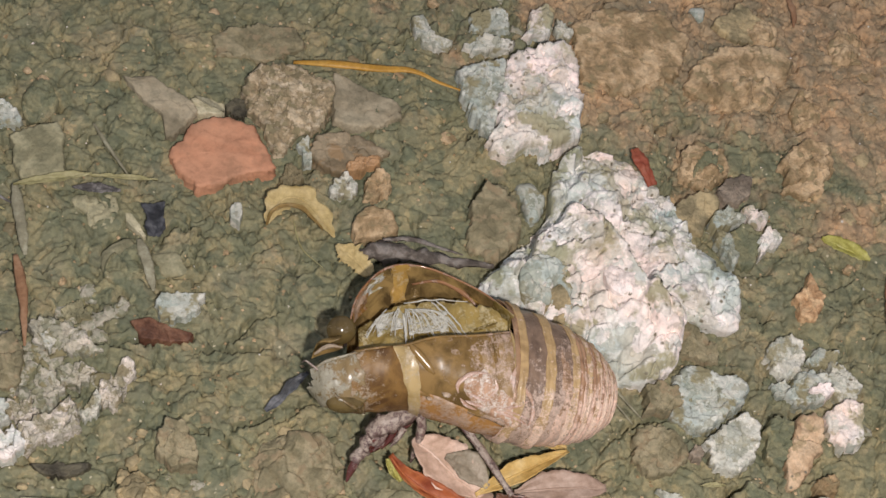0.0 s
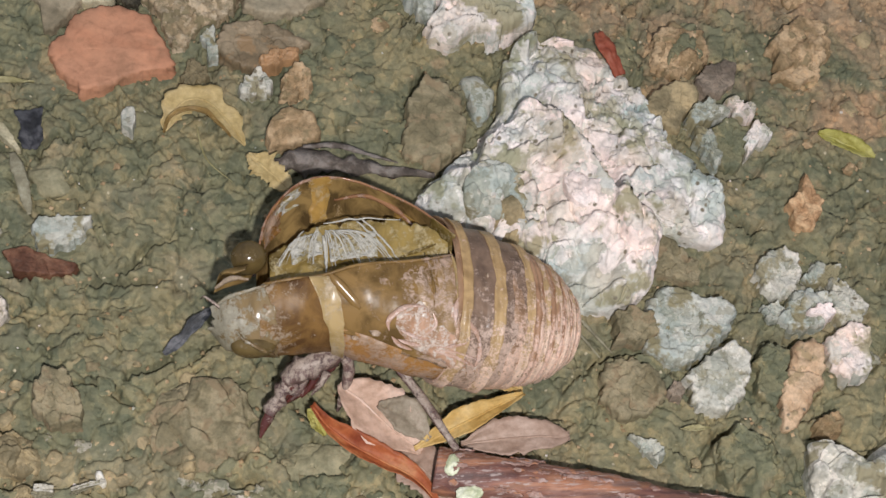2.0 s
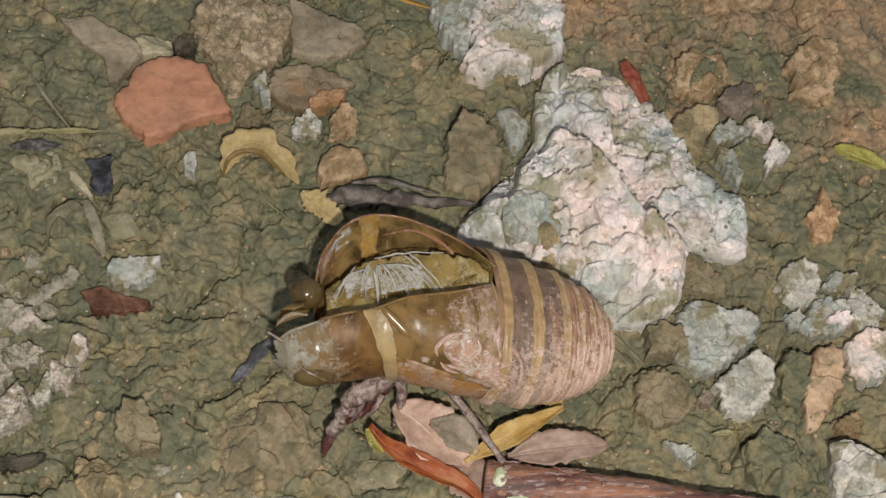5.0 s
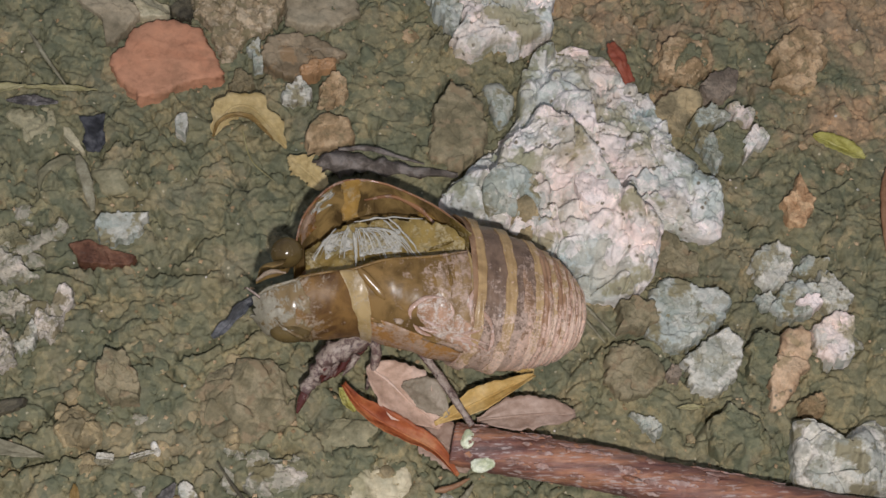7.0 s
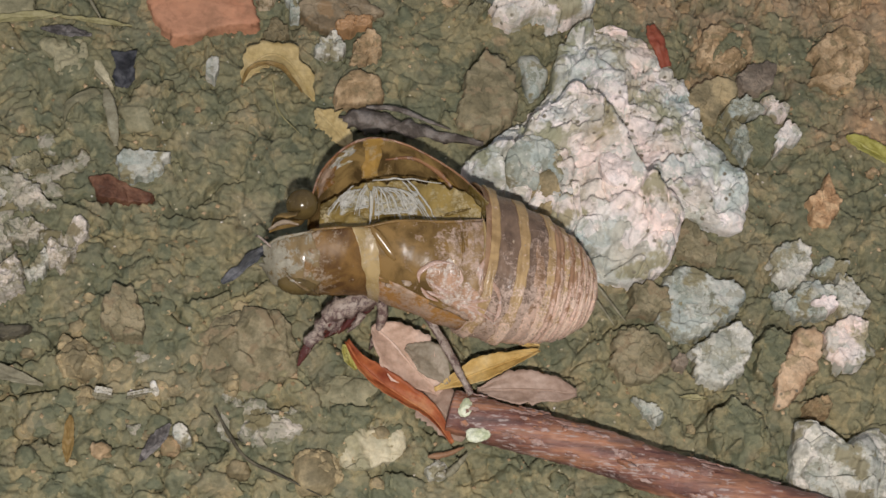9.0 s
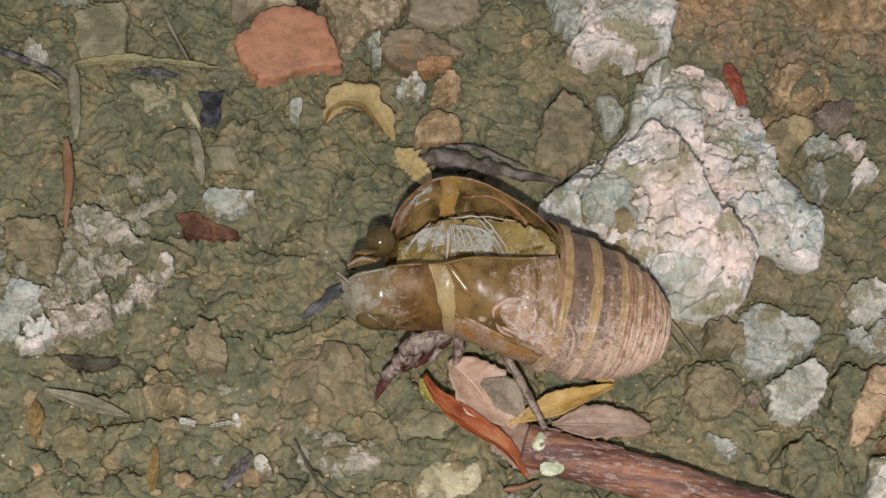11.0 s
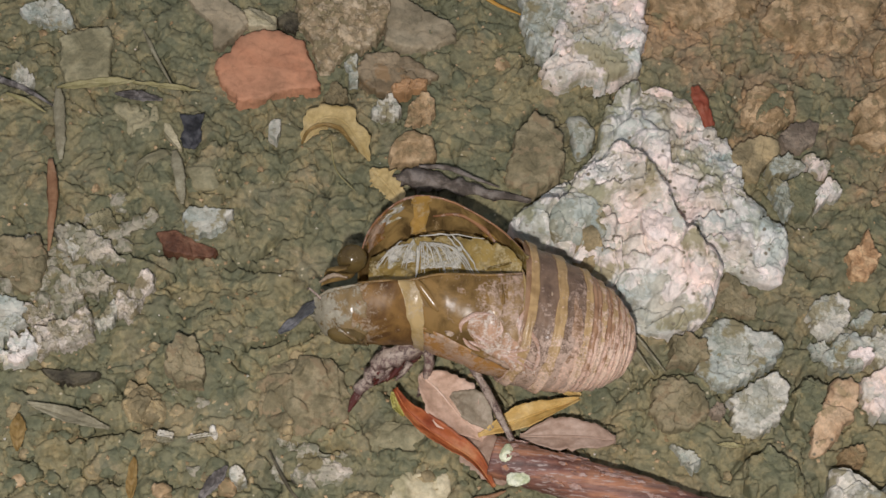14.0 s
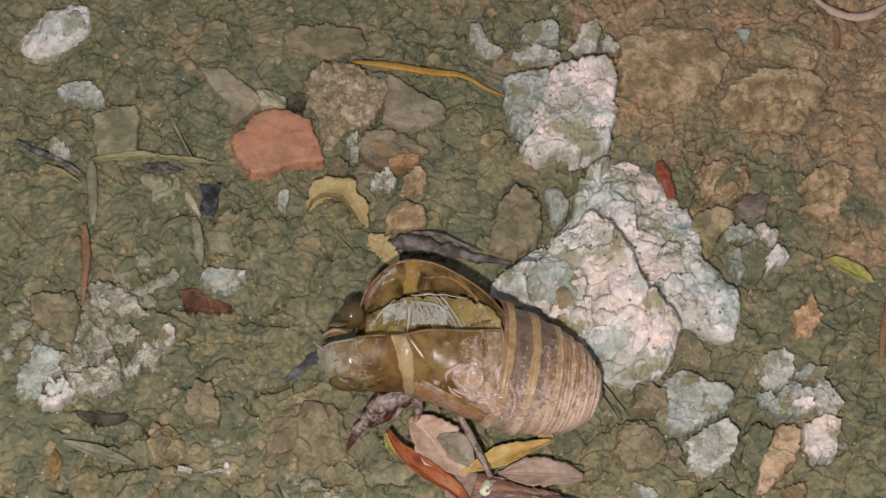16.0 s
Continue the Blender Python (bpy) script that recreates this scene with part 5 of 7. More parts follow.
slab("pale_stone", [(26.4, -12.1), (26.6, -10.0), (28.5, -8.3), (31.2, -6.9), (32.2, -8.5), (32.0, -10.6), (30.5, -12.2), (29.3, -13.4), (26.7, -13.2)], 2.0, (0.5, 0.2), M_GREYPALE, "angular pale stone with greyish flanks", "stone", relief_mm=0.5)
slab("tan_stone", [(33.9, -12.7), (34.7, -11.8), (35.5, -10.1), (36.3, -7.9), (38.1, -7.0), (38.9, -8.0), (38.4, -10.6), (36.7, -13.0), (35.2, -15.0), (34.2, -14.9)], 1.5, (0.2, 0.1), M_SAND, "long sandy ochre stone lying in soil", "stone", relief_mm=0.3)
slab("clustered_stone", [(34.8, 0.8), (36.2, 1.8), (37.7, 2.4), (38.7, 1.7), (38.4, -0.2), (38.0, -1.6), (36.1, -2.5), (35.0, -1.7)], 1.5, (0, 0.2), M_GREYPALE, "greyish white stone in a loose cluster", "stone", "clustered stones", relief_mm=0.45)
slab("clustered_stone", [(36.0, -4.7), (37.4, -2.4), (38.9, -2.0), (40.6, -3.1), (40.6, -4.6), (39.5, -5.8), (37.6, -6.2), (36.2, -5.5)], 1.6, (0.2, -0.2), M_BLUE, "bluish pale stone in a loose cluster", "stone", "clustered stones", relief_mm=0.45)
slab("clustered_stone", [(38.2, -4.4), (39.3, -3.9), (40.3, -4.1), (40.4, -4.8), (39.4, -5.3), (38.3, -5.0)], 2.1, (0.1, 0), M_PINK, "pinkish white stone in a loose cluster", "stone", "clustered stones", relief_mm=0.2)
slab("clustered_stone", [(34.7, -3.2), (36.1, -2.8), (36.4, -4.2), (34.9, -4.7)], 1.1, (0, 0), M_BLUE, "small bluish pale stone in a loose cluster", "stone", "clustered stones")
slab("clustered_stone", [(39.2, -7.3), (41.5, -5.8), (43.4, -6.2), (42.8, -9.7), (40.5, -11.0), (39.2, -10.0)], 1.8, (0.2, 0.2), M_PALE, "pinkish white stone in a loose cluster", "stone", "clustered stones", relief_mm=0.5)
slab("clustered_stone", [(38.7, -0.6), (40.2, 0.9), (42.3, 0.4), (42.2, -1.1), (40.9, -1.8), (39.2, -1.3)], 1.2, (0.1, 0.1), M_BLUE, "bluish flat stone in a loose cluster", "stone", "clustered stones")
slab("clustered_stone", [(40.9, -1.1), (42.4, -2.0), (43.7, -4.0), (42.9, -5.3), (41.1, -5.5), (40.7, -4.3)], 1.2, (0.1, 0.1), M_GREYPALE, "greyish pale stone in a loose cluster", "stone", "clustered stones")
slab("soil_lump", [(32.7, -8.9), (34.3, -6.8), (36.2, -7.6), (35.5, -10.5), (33.9, -12.7), (32.6, -11.5)], 1.4, (0.1, 0.3), M_CLOD, "angular olive brown clod of soil", "soil lump", "soil lumps")
slab("soil_lump", [(20.4, -8.3), (22.0, -8.0), (24.2, -10.6), (24.1, -12.0), (22.4, -13.4), (20.3, -13.5), (18.9, -11.7), (19.2, -9.4)], 1.3, (0.1, 0.3), M_SOILTAN, "broad tan brown clod of soil", "soil lump", "soil lumps")
slab("soil_lump", [(24.3, -11.1), (25.5, -10.4), (26.1, -11.4), (25.7, -12.4), (24.5, -12.2)], 1.0, (0, 0.1), M_PURP, "small mauve brown crumb of soil", "soil lump", "soil lumps")
slab("soil_lump", [(25.1, 1.3), (26.5, 3.7), (28.2, 2.7), (29.6, 0.9), (29.3, -1.2), (27.1, -0.6), (25.4, -0.0)], 1.1, (0, 0.3), M_SOILTAN, "tan brown clod beside the pale rock", "soil lump", "soil lumps")
slab("soil_lump", [(20.9, -4.4), (22.9, -3.9), (24.3, -4.4), (24.0, -6.1), (22.4, -7.2), (20.6, -7.0)], 1.1, (0, 0.3), M_SOILTAN, "tan brown clod beside the pale rock", "soil lump", "soil lumps")
slab("soil_lump", [(28.0, -16.0), (29.9, -15.2), (31.7, -16.3), (32.6, -17.6), (30.2, -18.6), (27.9, -18.3)], 1.2, (0, 0.3), M_CLOD, "angular olive brown clod of soil", "soil lump", "soil lumps")
slab("soil_lump", [(36.5, -14.6), (39.2, -13.4), (39.4, -14.9), (38.1, -15.9), (36.7, -15.5)], 1.0, (0, 0.2), M_OCHRE, "small ochre clod of soil", "soil lump", "soil lumps")
slab("grey_chip", [(20.8, -14.8), (21.7, -15.0), (22.9, -15.4), (23.8, -16.1), (22.9, -17.3), (21.7, -16.3)], 0.9, (0.1, 0), M_BLUE, "flat bluish grey stone flake", "stone")
slab("broken_stone", [(30.7, 15.6), (31.5, 16.9), (33.0, 17.5), (34.4, 16.6), (35.1, 16.1), (33.2, 15.6), (31.6, 15.0)], 2.4, (0, 0.3), M_BLUE, "bluish pale broken stone round an earth lump", "stone", "broken stones")
slab("broken_stone", [(31.6, 14.7), (32.9, 14.7), (33.0, 13.2), (33.8, 11.4), (32.8, 10.6), (32.1, 11.5), (31.7, 13.1)], 2.1, (-0.2, 0), M_BLUE, "bluish pale stone splinter round an earth lump", "stone", "broken stones")
slab("broken_stone", [(34.6, 17.5), (35.4, 17.6), (36.3, 16.8), (37.1, 17.1), (37.2, 16.0), (36.7, 15.4), (35.5, 16.4)], 2.4, (0.2, 0.2), M_PALE, "jagged white broken stone round an earth lump", "stone", "broken stones", relief_mm=0.5)
slab("broken_stone", [(36.8, 15.0), (37.5, 15.2), (38.3, 14.5), (38.1, 13.3), (37.1, 13.2), (36.0, 11.9), (35.9, 13.1)], 2.1, (0.2, 0), M_PALE, "jagged white broken stone round an earth lump", "stone", "broken stones", relief_mm=0.5)
slab("soil_lump", [(29.4, 25.3), (31.4, 26.9), (33.9, 25.2), (33.7, 22.7), (32.0, 21.3), (30.0, 21.4)], 1.2, (0, 0.3), M_OCHRE, "broad gritty ochre clod of soil", "soil lump", "soil lumps")
slab("soil_lump", [(40.8, 21.2), (43.1, 23.5), (45.4, 23.4), (45.2, 21.1), (42.8, 20.3)], 1.3, (0, 0.3), M_OCHRE, "ochre clod of soil", "soil lump", "soil lumps")

# ---- leaves, straws, stems and twigs ----
curled = leaf("curled_leaf", [(-5.4, -12.7, 2.4), (-4.0, -14.7, 2.0), (-2.1, -16.2, 1.8), (0.1, -17.5, 1.6), (2.3, -18.8, 1.5), (4.2, -21.3, 1.5)], (0.5, 0.9, 1.7, 2.2, 2.0, 1.3, 0.5), 0.4, 1.0, -30, M_LEAFRED, "curled orange red dry leaf with yellow tip", "leaf")
leaf("leaf_tip", [(-5.5, -12.6, 2.9), (-5.1, -13.7, 2.8), (-4.4, -14.8, 2.5)], (0.5, 1.1, 1.3, 0.7), 0.1, 0.4, -30, M_LEAFTIP, "yellow green curled tip", parent=curled)
folded = leaf("dry_leaf", [(-3.1, -10.9, 2.6), (-1.3, -12.5, 2.3), (0.7, -14.5, 1.8), (3.2, -16.4, 1.2)], (0.5, 3.6, 5.0, 4.8, 3.0, 0.8), 0.6, 0.9, 14, M_LEAFPINK, "pale pinkish beige dry leaf under the insect", "leaf")
# The fold's shaded side is put into this darker colour, along with dirt.
leaf("dirty_half", [(-0.2, -13.0, 2.8), (1.8, -13.9, 2.5), (3.8, -15.7, 1.8)], (0.6, 2.4, 3.0, 2.4, 0.6), 0.3, 0.3, 14, M_LEAFSHADED, "earth-stained half of the leaf, with its shade in the colour", parent=folded)
leaf("dry_leaf", [(2.6, -16.3, 2.2), (11.9, -12.0, 2.6)], 2.0, 0.5, 0.5, -20, M_LEAFYEL, "narrow golden yellow dry leaf", "leaf")
leaf("dry_leaf", [(6.5, -15.8, 1.4), (15.4, -15.5, 1.6)], 3.2, 0.8, 0.5, 10, M_LEAFMAUVE, "dusty pink brown dry leaf beside the twig", "leaf")
leaf("dry_leaf", [(1.2, -16.3, 1.3), (3.3, -18.0, 1.5), (5.6, -20.2, 1.2)], (1.0, 3.6, 4.4, 3.6, 1.2), 0.3, 0.3, 0, M_LEAFMAUVE, "mauve brown decayed leaf under the twig end", "leaf")
leaf("dry_leaf", [(9.0, -9.8, 1.0), (12.2, -10.9, 1.0)], 1.6, 0.3, 0.2, 0, M_LEAFYEL, "small yellow leaf piece below the abdomen", "leaf")
leaf("yellow_leaf", [(-16.4, 14.5, 1.2), (-15.8, 16.2, 1.2), (-14.6, 17.6, 1.2), (-13.0, 17.7, 1.2), (-11.5, 16.2, 1.2), (-10.4, 14.5, 1.2), (-9.6, 12.9, 1.2)], (0.3, 1.5, 3.1, 2.4, 3.0, 1.9, 2.1, 1.3, 0.3), 0.2, 0.4, -12, M_LEAFTAN, "torn tan yellow leaf with a ragged edge", "leaf", fray=0.55)
leaf("leaf_stalk", [(-16.5, 14.0, 1.5), (-15.9, 15.6, 1.5), (-14.5, 16.3, 1.5), (-12.9, 16.0, 1.5), (-11.5, 14.5, 1.5), (-10.8, 13.5, 1.5)], (0.2, 0.45, 0.5, 0.45, 0.3, 0.15), 0.1, 0.2, 0, M_LEAFOCH, "rolled brownish edge of a torn leaf", "leaf")
leaf("yellow_leaf", [(-9.4, 12.0, 1.2), (-8.5, 11.1, 1.2), (-7.4, 10.0, 1.2), (-6.1, 8.5, 1.2)], (0.5, 1.5, 2.7, 1.9, 2.6, 1.2), 0.2, 0.3, 0, M_LEAFTAN, "torn yellow leaf tip by the insect", "leaf", fray=0.55)
leaf("red_leaf", [(23.5, 24.6, 2.2), (24.2, 22.6, 2.2), (25.1, 20.2, 1.6)], (1.0, 1.5, 1.5, 1.4, 1.0), 0.1, -0.3, 0, M_LEAFBRICK, "small dark red leaf piece behind the rock", "leaf")
leaf("bark_flake", [(-12.6, -2.4, 0.9), (-14.0, -3.6, 0.8), (-15.4, -5.2, 0.7), (-16.8, -6.4, 0.5)], (0.3, 0.7, 1.2, 0.9, 1.1, 0.4), 0.1, 0.2, 8, M_FLAKE, "narrow bluish slate bark flake below the insect", "bark")
leaf("yellow_leaf", [(43.3, 14.3, 1.0), (48.3, 11.7, 0.8)], 2.0, 0.2, 0.4, 0, M_LEAFTIP, "small yellow green leaf piece", "leaf")
leaf("straw", [(-42.1, 19.3, 0.9), (-34.3, 20.8, 1.0)], 1.1, 0.2, 0.2, 0, M_STRAW, "flat pale yellow straw blade", "straw")
leaf("straw", [(-34.5, 20.6, 0.8), (-27.6, 20.4, 0.5)], 0.6, 0.1, 0.1, 0, M_STRAW, "flat pale yellow straw blade", "straw")
leaf("straw", [(-39.3, -15.4, 0.8), (-31.4, -17.3, 0.6)], 1.3, 0.1, 0.2, 0, M_STRAWGREY, "flat greyish straw blade", "straw")
leaf("yellow_leaf", [(-39.8, -16.6, 0.7), (-39.3, -20.3, 0.7)], 1.4, 0.1, 0.2, 0, M_LEAFOCH, "small ochre leaf piece", "leaf")
leaf("straw", [(-27.1, -18.0, 0.6), (-25.3, -18.1, 0.6)], 0.9, 0.1, 0.1, 0, M_STRAWGREY, "short striped pale straw piece", "straw")
leaf("straw", [(-24.2, -18.2, 0.6), (-21.9, -17.3, 0.7)], 0.5, 0.1, 0.1, 0, M_STRAWGREY, "short pale straw piece", "straw")
leaf("ochre_leaf", [(-28.7, -20.0, 0.7), (-28.5, -24.3, 0.7)], 1.0, 0.1, 0.2, 0, M_LEAFOCH, "small ochre leaf strip", "leaf")
leaf("bark_strip", [(-22.4, -23.9, 0.8), (-20.1, -20.4, 1.0)], 1.2, 0.1, 0.2, 0, M_SLATE, "narrow grey bark strip", "bark")
leaf("straw", [(25.0, -14.9, 0.7), (27.6, -14.9, 0.7)], 0.5, 0.1, 0.1, 0, M_STRAW, "short piece of straw on soil", "straw")
# A dark strip laid over the dark spot under the straw.
leaf("dark_leaf", [(-36.2, 19.3, 0.6), (-31.3, 19.0, 0.6)], 1.1, 0.1, 0.1, 0, M_SLATE, "thin dark sliver under the straw", "leaf")
leaf("straw", [(-23.8, 30.8, 1.4), (-20.7, 29.2, 1.0)], 0.6, 0.1, 0.1, 0, M_STRAWGREY, "short pale straw piece", "straw")
leaf("straw", [(-26.9, -17.6, 0.8), (-25.4, -17.8, 0.8)], (0.5, 0.6, 0.5), 0.1, 0.1, 0, M_STRAWPALE, "short whitish straw piece on soil", "straw")
leaf("straw", [(-24.1, -17.8, 0.7), (-22.7, -17.5, 0.8), (-21.5, -17.2, 0.7)], (0.25, 0.35, 0.2), 0.1, 0.1, 0, M_STRAWPALE, "thin whitish straw piece on soil", "straw")
leaf("bark_flake", [(-28.0, 17.3, 0.8), (-27.7, 15.1, 1.0), (-27.8, 13.2, 0.8)], (2.3, 2.2, 1.7, 2.0, 1.4), 0.1, 0.2, 0, M_BLACK, "thin blackish charred bark flake on soil", "bark")
stick("yellow_petiole", [(-13.2, 36.0, 1.0), (-8.8, 35.5, 1.3), (-4.0, 35.2, 1.4), (-0.2, 35.1, 1.2), (2.9, 33.8, 0.9), (6.0, 32.9, 0.5)], 0.55, 0.25, M_STEMYEL, "long bent golden yellow leaf stem", "stem", 0.50)
stick("reddish_twig", [(-41.3, 10.6, 1.0), (-40.4, 6.7, 1.0), (-40.0, 3.0, 0.9), (-39.8, 0.3, 0.7)], 0.55, 0.30, M_STEMRED, "thin reddish brown plant stem", "stem", 0.50)
stick("flat_straw", [(-42.0, 19.5, 0.6), (-41.2, 15.4, 0.6), (-40.4, 11.0, 0.5)], 0.60, 0.55, M_STRAWGREY, "pale flattened plant stalk", "stem", 0.35)
stick("flat_straw", [(-29.3, 13.0, 0.5), (-28.4, 10.0, 0.6), (-27.7, 6.9, 0.4)], 0.60, 0.50, M_STRAWGREY, "pale grey flattened plant stalk", "stem", 0.30)
stick("thin_twig", [(-50.9, 21.0, 0.8), (-47.9, 19.6, 1.0), (-45.2, 18.8, 0.8), (-42.2, 17.2, 0.5)], 0.35, 0.25, M_SLATE, "thin dark plant stem", "stem", 1.00)
stick("dark_twig", [(-7.6, 11.2, 0.9), (-4.4, 11.3, 1.5), (-1.0, 10.8, 1.5), (2.6, 10.3, 1.2), (6.9, 10.2, 0.8)], 1.0, 0.60, M_TWIG, "dark grey brown weathered twig behind the insect", "twig", 0.70, 1.00)
stick("bark_strand", [(-4.6, 12.5, 1.6), (-1.6, 12.3, 2.0), (1.0, 11.4, 1.9), (3.6, 10.8, 1.4)], 0.30, 0.16, M_TWIG, "thin loose strand of bark on a dark twig", "bark", 0.6, 0.8)
stick("root_hair", [(17.2, -4.9, 2.2), (18.8, -6.3, 1.4), (20.4, -7.7, 0.5)], 0.16, 0.10, M_STRAWGREY, "fine pale root hair behind the insect", "root", 1.00)
stick("root_hair", [(-16.5, -18.5, 0.4), (-15.0, -21.0, 0.5), (-13.2, -23.3, 0.5), (-10.2, -24.6, 0.5), (-6.7, -26.1, 0.4)], 0.16, 0.12, M_DARKWOOD, "fine dark root thread on soil", "root", 1.00)
stick("root_hair", [(-13.7, 15.5, 0.5), (-12.9, 12.2, 0.5), (-10.7, 9.8, 0.4)], 0.09, 0.06, M_STRAW, "fine pale root hair", "root", 1.00)
stick("thin_straw", [(-34.4, 27.3, 0.6), (-32.5, 23.9, 0.6), (-30.3, 20.4, 0.4)], 0.22, 0.15, M_STRAWGREY, "thin greyish plant stalk", "stem", 1.00)
stick("orange_twig", [(50.2, 10.2, 0.8), (49.1, 6.3, 0.9), (48.2, 0.7, 0.7)], 0.50, 0.40, M_STEMRED, "brown dry plant stem", "stem", 0.60)
stick("pale_root", [(43.5, 52.2, 0.8), (46.1, 49.9, 1.2), (49.8, 50.0, 1.0), (53.6, 52.9, 0.8)], 0.50, 0.60, M_LEAFPINK, "pale pinkish root on soil", "root", 0.60)
stick("thin_straw", [(-47.1, 18.3, 0.6), (-44.9, 17.5, 0.6), (-42.8, 16.4, 0.4)], 0.25, 0.20, M_STRAW, "thin straw lying on soil", "straw", 1.00)
stick("reddish_twig", [(45.8, 48.8, 0.8), (46.1, 46.1, 0.9), (45.8, 44.1, 0.6)], 0.40, 0.30, M_STEMRED, "short reddish piece of twig", "stem", 0.60)
stick("thin_twig", [(2.3, -22.1, 0.8), (3.8, -21.9, 1.1), (5.4, -21.2, 1.3)], 0.30, 0.20, M_STEMRED, "thin brown plant stem beside the twig", "stem", 1.00)
stick("thin_twig", [(3.9, -23.8, 0.8), (4.7, -23.0, 1.0), (5.7, -21.7, 1.2)], 0.35, 0.25, M_STRAWGREY, "thin pale plant stem beside the twig", "stem", 1.00)
stick("root_hair", [(16.9, -5.8, 1.8), (18.1, -6.9, 1.2), (19.3, -8.1, 0.5)], 0.14, 0.09, M_STRAWGREY, "fine pale root hair behind the insect", "root", 1.00)
fallen = stick("fallen_twig", [(4.0, -18.3, 2.6), (7.8, -19.3, 2.7), (12.7, -20.2, 2.7), (17.6, -21.2, 2.6), (22.5, -22.7, 2.6), (27.8, -24.0, 2.5), (34.2, -25.6, 2.5), (43.9, -27.6, 2.5)], 1.90, 2.05, M_BARK, "fallen reddish brown twig with peeling bark", "twig", 1.00)


def lichen(x, y, z, radii):
    shape, faces = stone_shape(radii, 0.35, 0.35, 4, 0.3)
    tagged(part("lichen_patch", shape + (x, y, z), faces, M_LICHEN, at=(x, y, z)), "pale green lichen patch on the twig end", "lichen", "lichen patches")


lichen(5.1, -18.7, 4.3, (0.7, 0.8, 0.9, 0.6, 0.7, 0.9, 0.8, 0.6))
lichen(6.2, -20.9, 3.9, (1.1, 0.9, 0.7, 0.8, 1.0, 0.9, 0.7, 0.8))


def twig_details(twig, points, r):
    """Peeling bark scales, a knot and a broken side stub on the fallen twig."""
    rng = random.Random(21)
    line = smooth_line([(x, y, z + 0.5 * soil_at(x, y)) for x, y, z in points], 200)
    for n in range(46):
        k, turn, half = rng.randrange(4, 190), radians(rng.uniform(25, 165)), radians(rng.uniform(3, 9))
        length, top, low = rng.randrange(5, 16), [], []
        for i in range(length + 1):
            c = Vector(line[min(k + i, 199)])
            t = Vector(line[min(k + i + 1, 199)] - line[min(k + i, 198) - 1]).normalized()
            u = t.cross(Vector((0, 0, 1))).normalized()
            v = u.cross(t)
            slim = math.sin(math.pi * (i + 0.35) / (length + 0.7))
            for j in range(5):
                a = turn + half * slim * (j / 2 - 1) + 0.03 * math.sin(i * 2.1 + n)
                out = u * math.cos(a) + v * math.sin(a)
                lift = r * 1.03 + 0.05 + 0.10 * (i / length) ** 2 + 0.04 * math.sin(n + i)
                top.append(c + out * lift)
                low.append(c + out * (lift - 0.14))
        verts, faces = sheet_faces(top, low, length + 1, 5)
        part("bark_scale", verts, [f[::-1] for f in faces], M_SCALE, twig)
    for name, k, turn, long, thick in (("knot", 62, 100, 0.25, 0.28), ("side_stub", 92, 60, 1.6, 0.30)):
        c, a = Vector(line[k]), radians(turn)
        t = Vector(line[k + 1] - line[k - 1]).normalized()
        u = t.cross(Vector((0, 0, 1))).normalized()
        out = u * math.cos(a) + u.cross(t) * math.sin(a)
        verts, faces = tube([c + out * (r * 0.8), c + out * (r + 0.5 * long) + t * long * 0.6, c + out * (r + 0.6 * long) + t * long], (thick, thick * 0.9, thick * 0.5), 10, 12, 1.0, 0.4, k)
        part(name, verts, faces, M_BARK, twig)


twig_details(fallen, [(4.0, -18.3, 2.6), (7.8, -19.3, 2.7), (12.7, -20.2, 2.7), (17.6, -21.2, 2.6), (22.5, -22.7, 2.6), (27.8, -24.0, 2.5), (34.2, -25.6, 2.5), (43.9, -27.6, 2.5)], 1.95)

LEAN = 0.26


# ---- the cast shell of a cicada nymph ----
STATIONS = (-13.3, -12.2, -10, -8.4, -6, -4.2, -1.5, 2, 5.5, 8, 11, 14, 16, 16.8)
AXIS = (-6.2, -6.2, -6.3, -5.8, -5.0, -4.6, -4.4, -4.7, -5.2, -5.7, -6.2, -6.6, -6.9, -7.0)
NEAR = (2.3, 3.9, 4.5, 4.8, 5.2, 5.3, 6.4, 7.1, 7.3, 7.0, 6.0, 4.6, 2.6, 0.3)
FAR = (1.6, 2.4, 2.8, 6.8, 8.3, 8.4, 8.9, 7.4, 6.0, 5.8, 5.4, 4.2, 2.4, 0.3)
MIDDLE = (9.0, 9.1, 9.2, 8.8, 8.5, 8.2, 7.9, 7.4, 6.8, 6.2, 5.5, 4.8, 4.4, 4.3)
RISE = (1.7, 2.6, 3.2, 4.1, 4.8, 4.6, 5.5, 5.6, 5.1, 5.1, 4.6, 3.6, 2.1, 0.2)
DROP = (1.6, 2.6, 3.2, 3.8, 4.2, 4.3, 4.7, 4.9, 5.0, 5.0, 4.4, 3.6, 2.4, 0.2)
FINE = np.linspace(-13.3, 16.8, 400)


def profile(values):
    """Soft curve through the values at the stations."""
    v = np.interp(FINE, STATIONS, values)
    k = np.exp(-np.linspace(-2, 2, 17) ** 2)
    return np.convolve(np.pad(v, 8, "edge"), k / k.sum(), "valid")


BODY = [profile(v) for v in (AXIS, NEAR, FAR, MIDDLE, RISE, DROP)]


